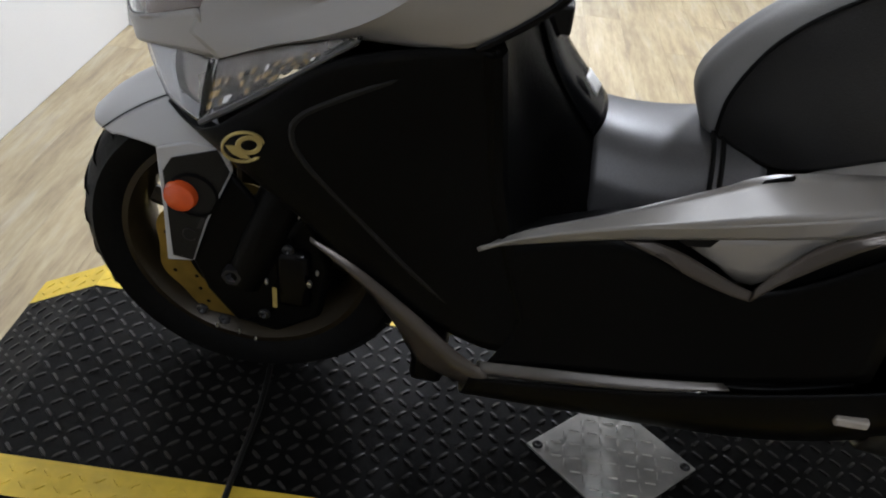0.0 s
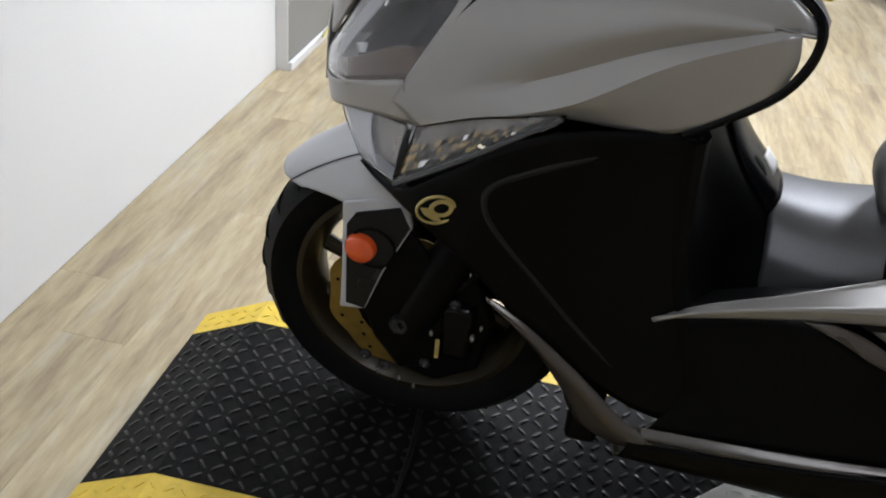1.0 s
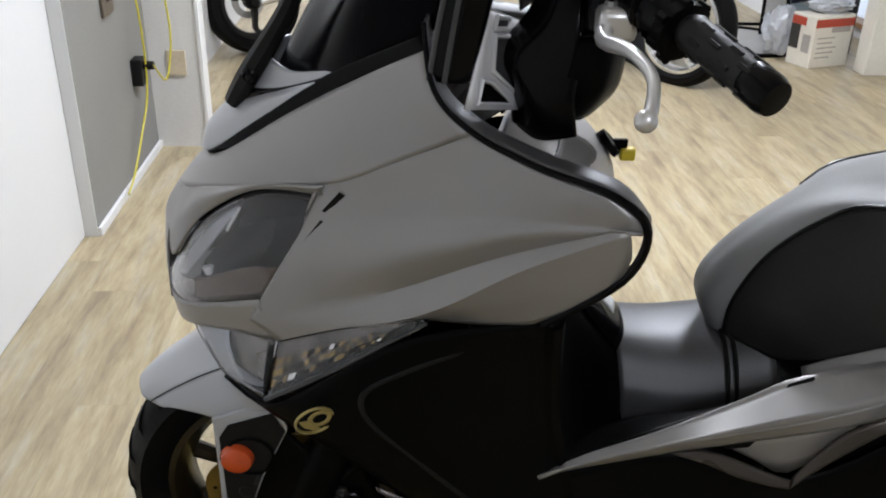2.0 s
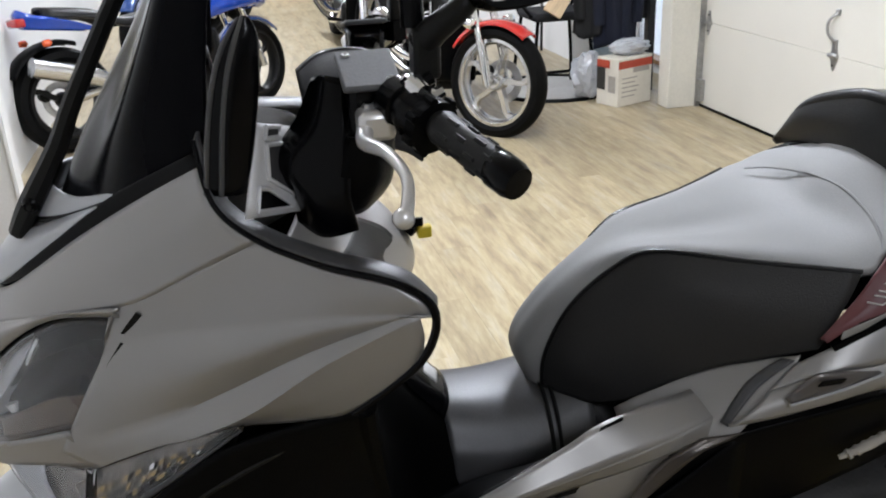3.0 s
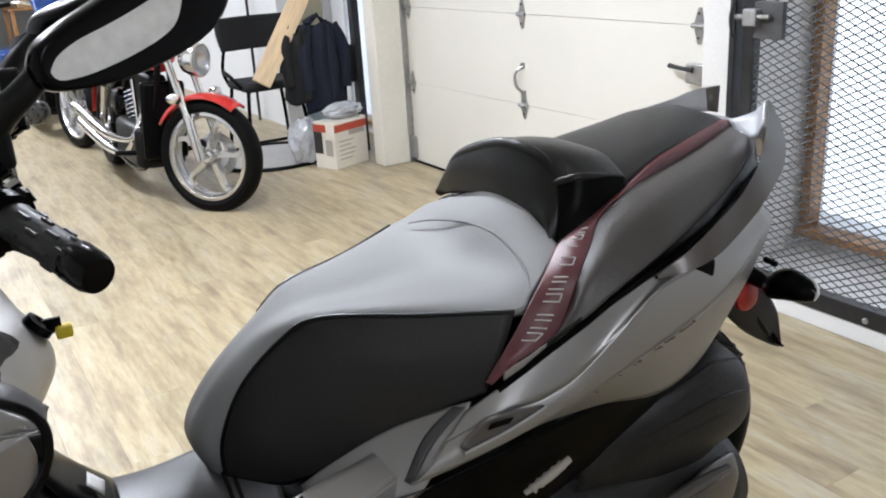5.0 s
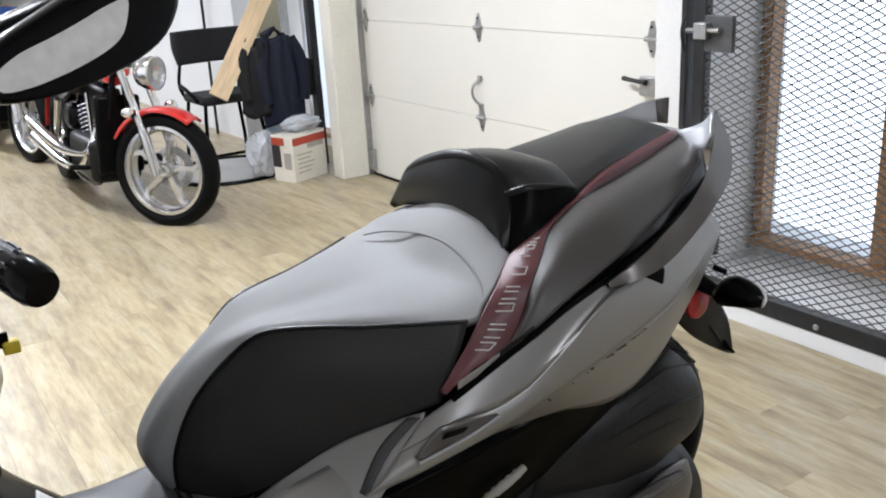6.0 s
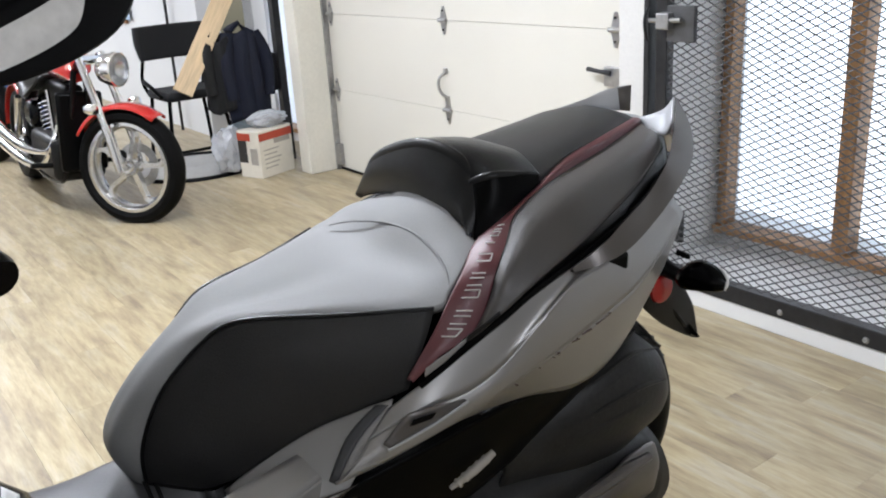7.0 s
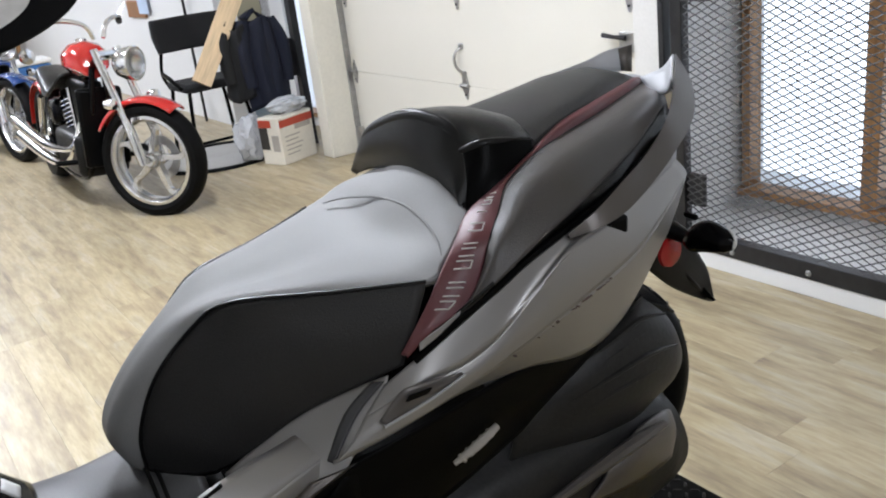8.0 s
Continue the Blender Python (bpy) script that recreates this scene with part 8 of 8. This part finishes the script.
def plastic_bag(m, size, seed, label):
    t = thing("plastic_bag", m, label, "plastic bag")
    bm = bmesh.new()
    bmesh.ops.create_icosphere(bm, subdivisions=4, radius=1.0)
    rg = random.Random(seed)
    o = Vector((rg.random() * 9, rg.random() * 9, 0))
    for v in bm.verts:
        n = noise.noise(v.co * 2.2 + o) * 0.28 + noise.noise(v.co * 6 + o) * 0.14
        v.co *= 1 + n
        v.co = Vector((v.co.x * size[0], v.co.y * size[1], max(-0.9, v.co.z) * size[2] + 0.9 * size[2]))
    part("film", bm, FILM, t, "crumpled clear film", thick=0.0015, split=25)
    return t


plastic_bag(pose(-1.88, -0.16, 0.316), (0.09, 0.14, 0.055), 2, "crumpled clear plastic bag on the carton")
plastic_bag(pose(-2.02, -0.40, 0.022), (0.10, 0.10, 0.16), 5, "clear plastic bag beside the carton")

# ---- far end ----
crate = thing("crate", pose(-11.9, -1.58, 0.0), "stacked orange-red plastic crate", "crate")
part("body", box(-0.22, 0.22, -0.25, 0.25, 0.0, 0.36), mat("orange_red_plastic", (0.55, 0.05, 0.02), 0.4), crate, bevel=0.02)
for k in range(3):
    part("rib", box(0.221, 0.24, -0.255, 0.255, 0.05 + 0.12 * k, 0.075 + 0.12 * k), mat("red_rib", (0.5, 0.045, 0.02), 0.4), crate, bevel=0.006)
bin_ = thing("waste_bin", pose(-12.2, -2.35, 0.0), "grey-blue plastic waste bin", "waste bin")
part("body", lathe([(0.0, 0.0), (0.0, 0.20), (0.65, 0.27), (0.70, 0.28), (0.70, 0.25)], pose(0, 0, 0, 0, -90, 0), sides=28), mat("grey_blue_plastic", (0.14, 0.22, 0.30), 0.5), bin_)
bin_ = thing("waste_bin", pose(-12.6, -2.75, 0.0), "yellow plastic bin beside the blue one", "waste bin")
part("body", lathe([(0.0, 0.0), (0.0, 0.16), (0.50, 0.20), (0.52, 0.19)], pose(0, 0, 0, 0, -90, 0), sides=24), YELLOW_TAG, bin_)
shut = thing("roller_door", pose(-14.55, -2.9, 0), "dark roller door at the far end", "door", kind="structure")
for k in range(14):
    part("slat", box(0, 0.04, -1.2, 1.1, 0.01 + 0.16 * k, 0.16 + 0.16 * k), DARK_STEEL, shut, smooth=False, bevel=0.01)
for (bx, by, bz, seed) in ((-8.7, -1.25, 0.0, 4), (-8.5, -0.95, 0.0, 9)):
    t = thing("duffel_bag", pose(bx, by, bz), "black duffel bag slumped on the floor", "bag")
    bm = bmesh.new()
    bmesh.ops.create_icosphere(bm, subdivisions=3, radius=1.0)
    for v in bm.verts:
        v.co *= 1 + 0.22 * noise.noise(v.co * 2.5 + Vector((seed, 0, 0)))
        v.co = Vector((v.co.x * 0.22, v.co.y * 0.24, max(-0.85, v.co.z) * 0.32 + 0.272))
    part("body", bm, BLACK_CLOTH, t)
    part("strap", rod([(0.1, -0.15, 0.45), (0.18, 0.0, 0.62), (0.1, 0.15, 0.45)], 0.015, sides=6), BLACK_CLOTH, t)
cooler = thing("cooler_box", pose(-7.9, -0.75, 0.0), "blue plastic cooler box with a white lid", "cooler")
part("body", box(-0.22, 0.22, -0.30, 0.30, 0.0, 0.38), mat("blue_plastic", (0.03, 0.12, 0.32), 0.4), cooler, bevel=0.03)
part("lid", box(-0.23, 0.23, -0.31, 0.31, 0.381, 0.44), WHITE_PLASTIC, cooler, bevel=0.02)
table = thing("work_table", pose(-12.2, -0.55, 0), "cluttered wooden work table at the far end", "table")
part("top", box(-0.5, 0.5, -0.5, 0.5, 0.74, 0.78), WOOD, table, smooth=False, bevel=0.005)
for sx in (-0.45, 0.45):
    for sy in (-0.45, 0.45):
        part("leg", box(sx - 0.03, sx + 0.03, sy - 0.03, sy + 0.03, 0, 0.74), WOOD, table, smooth=False)
for k, (cx, cy, s) in enumerate(((-12.0, -0.75, 0.28), (-12.1, -0.35, 0.22))):
    cb = thing("cardboard_box", pose(cx, cy, 0.78, 0, 0, 12 * k), "brown cardboard box on the work table", "cardboard box")
    part("body", box(-s / 2, s / 2, -s / 2, s / 2, 0, s * 0.8), mat("brown_card", (0.36, 0.23, 0.12), 0.7), cb, smooth=False, bevel=0.004)
shelf = thing("notice_board", pose(-5.2, 0.02, 0.0), "cork notice strip with papers on the white wall", "notice board")
part("cork", box(-0.45, 0.1, -0.03, -0.002, 0.86, 1.02), mat("brown_board", (0.26, 0.13, 0.06), 0.7), shelf, smooth=False, bevel=0.004)
part("paper", box(-0.05, 0.25, -0.034, -0.031, 0.90, 1.12), mat("pale_blue_paper", (0.45, 0.55, 0.70), 0.6), shelf, smooth=False)
pole = thing("wall_pole", pose(-3.9, -0.02, 0), "thin dark pole standing against the wall", "pole")
part("shaft", rod([(0, -0.02, 0.0), (0.0, 0.0, 1.9)], 0.013, sides=8), DARK_STEEL, pole)


# ---- floor boards, last ----
BW, BL = 0.152, 1.22
shapes = {}


def board_mesh(length):
    key = round(length, 3)
    if key not in shapes:
        b = bmesh.new()
        c, g = 0.0004, 0.0002
        x0, x1, y0, y1 = g, key - g, g, BW - g
        lo = [b.verts.new((x, y, -0.006)) for x, y in ((x0, y0), (x1, y0), (x1, y1), (x0, y1))]
        mid = [b.verts.new((x, y, -c)) for x, y in ((x0, y0), (x1, y0), (x1, y1), (x0, y1))]
        top = [b.verts.new((x, y, 0.0)) for x, y in ((x0 + c, y0 + c), (x1 - c, y0 + c), (x1 - c, y1 - c), (x0 + c, y1 - c))]
        b.faces.new(top)
        for i in range(4):
            k = (i + 1) % 4
            b.faces.new((mid[i], mid[k], top[k], top[i]))
            b.faces.new((lo[i], lo[k], mid[k], mid[i]))
        me = bpy.data.meshes.new("plank")
        b.to_mesh(me)
        b.free()
        me.materials.append(PLANK)
        shapes[key] = me
    return shapes[key]


rng = random.Random(7)
y, row, far = -4.02, 0, []
while y < 0.5:
    x = -14.6 - rng.random() * BL
    while x < 11.0:
        if -3.4 < x < 3.0:
            p = new("plank", board_mesh(BL))
            p.parent = floor
            p.location = (x, y, 0)
        else:
            far.append((x, y))
        x += BL
    y += BW
    row += 1
bm = bmesh.new()
for x, y in far:
    q = [bm.verts.new((x + dx, y + dy, 0.0)) for dx, dy in ((0.001, 0.001), (BL - 0.001, 0.001), (BL - 0.001, BW - 0.001), (0.001, BW - 0.001))]
    bm.faces.new(q)
tagged(part("far_planks", bm, PLANK, floor, smooth=False), kind="stuff")
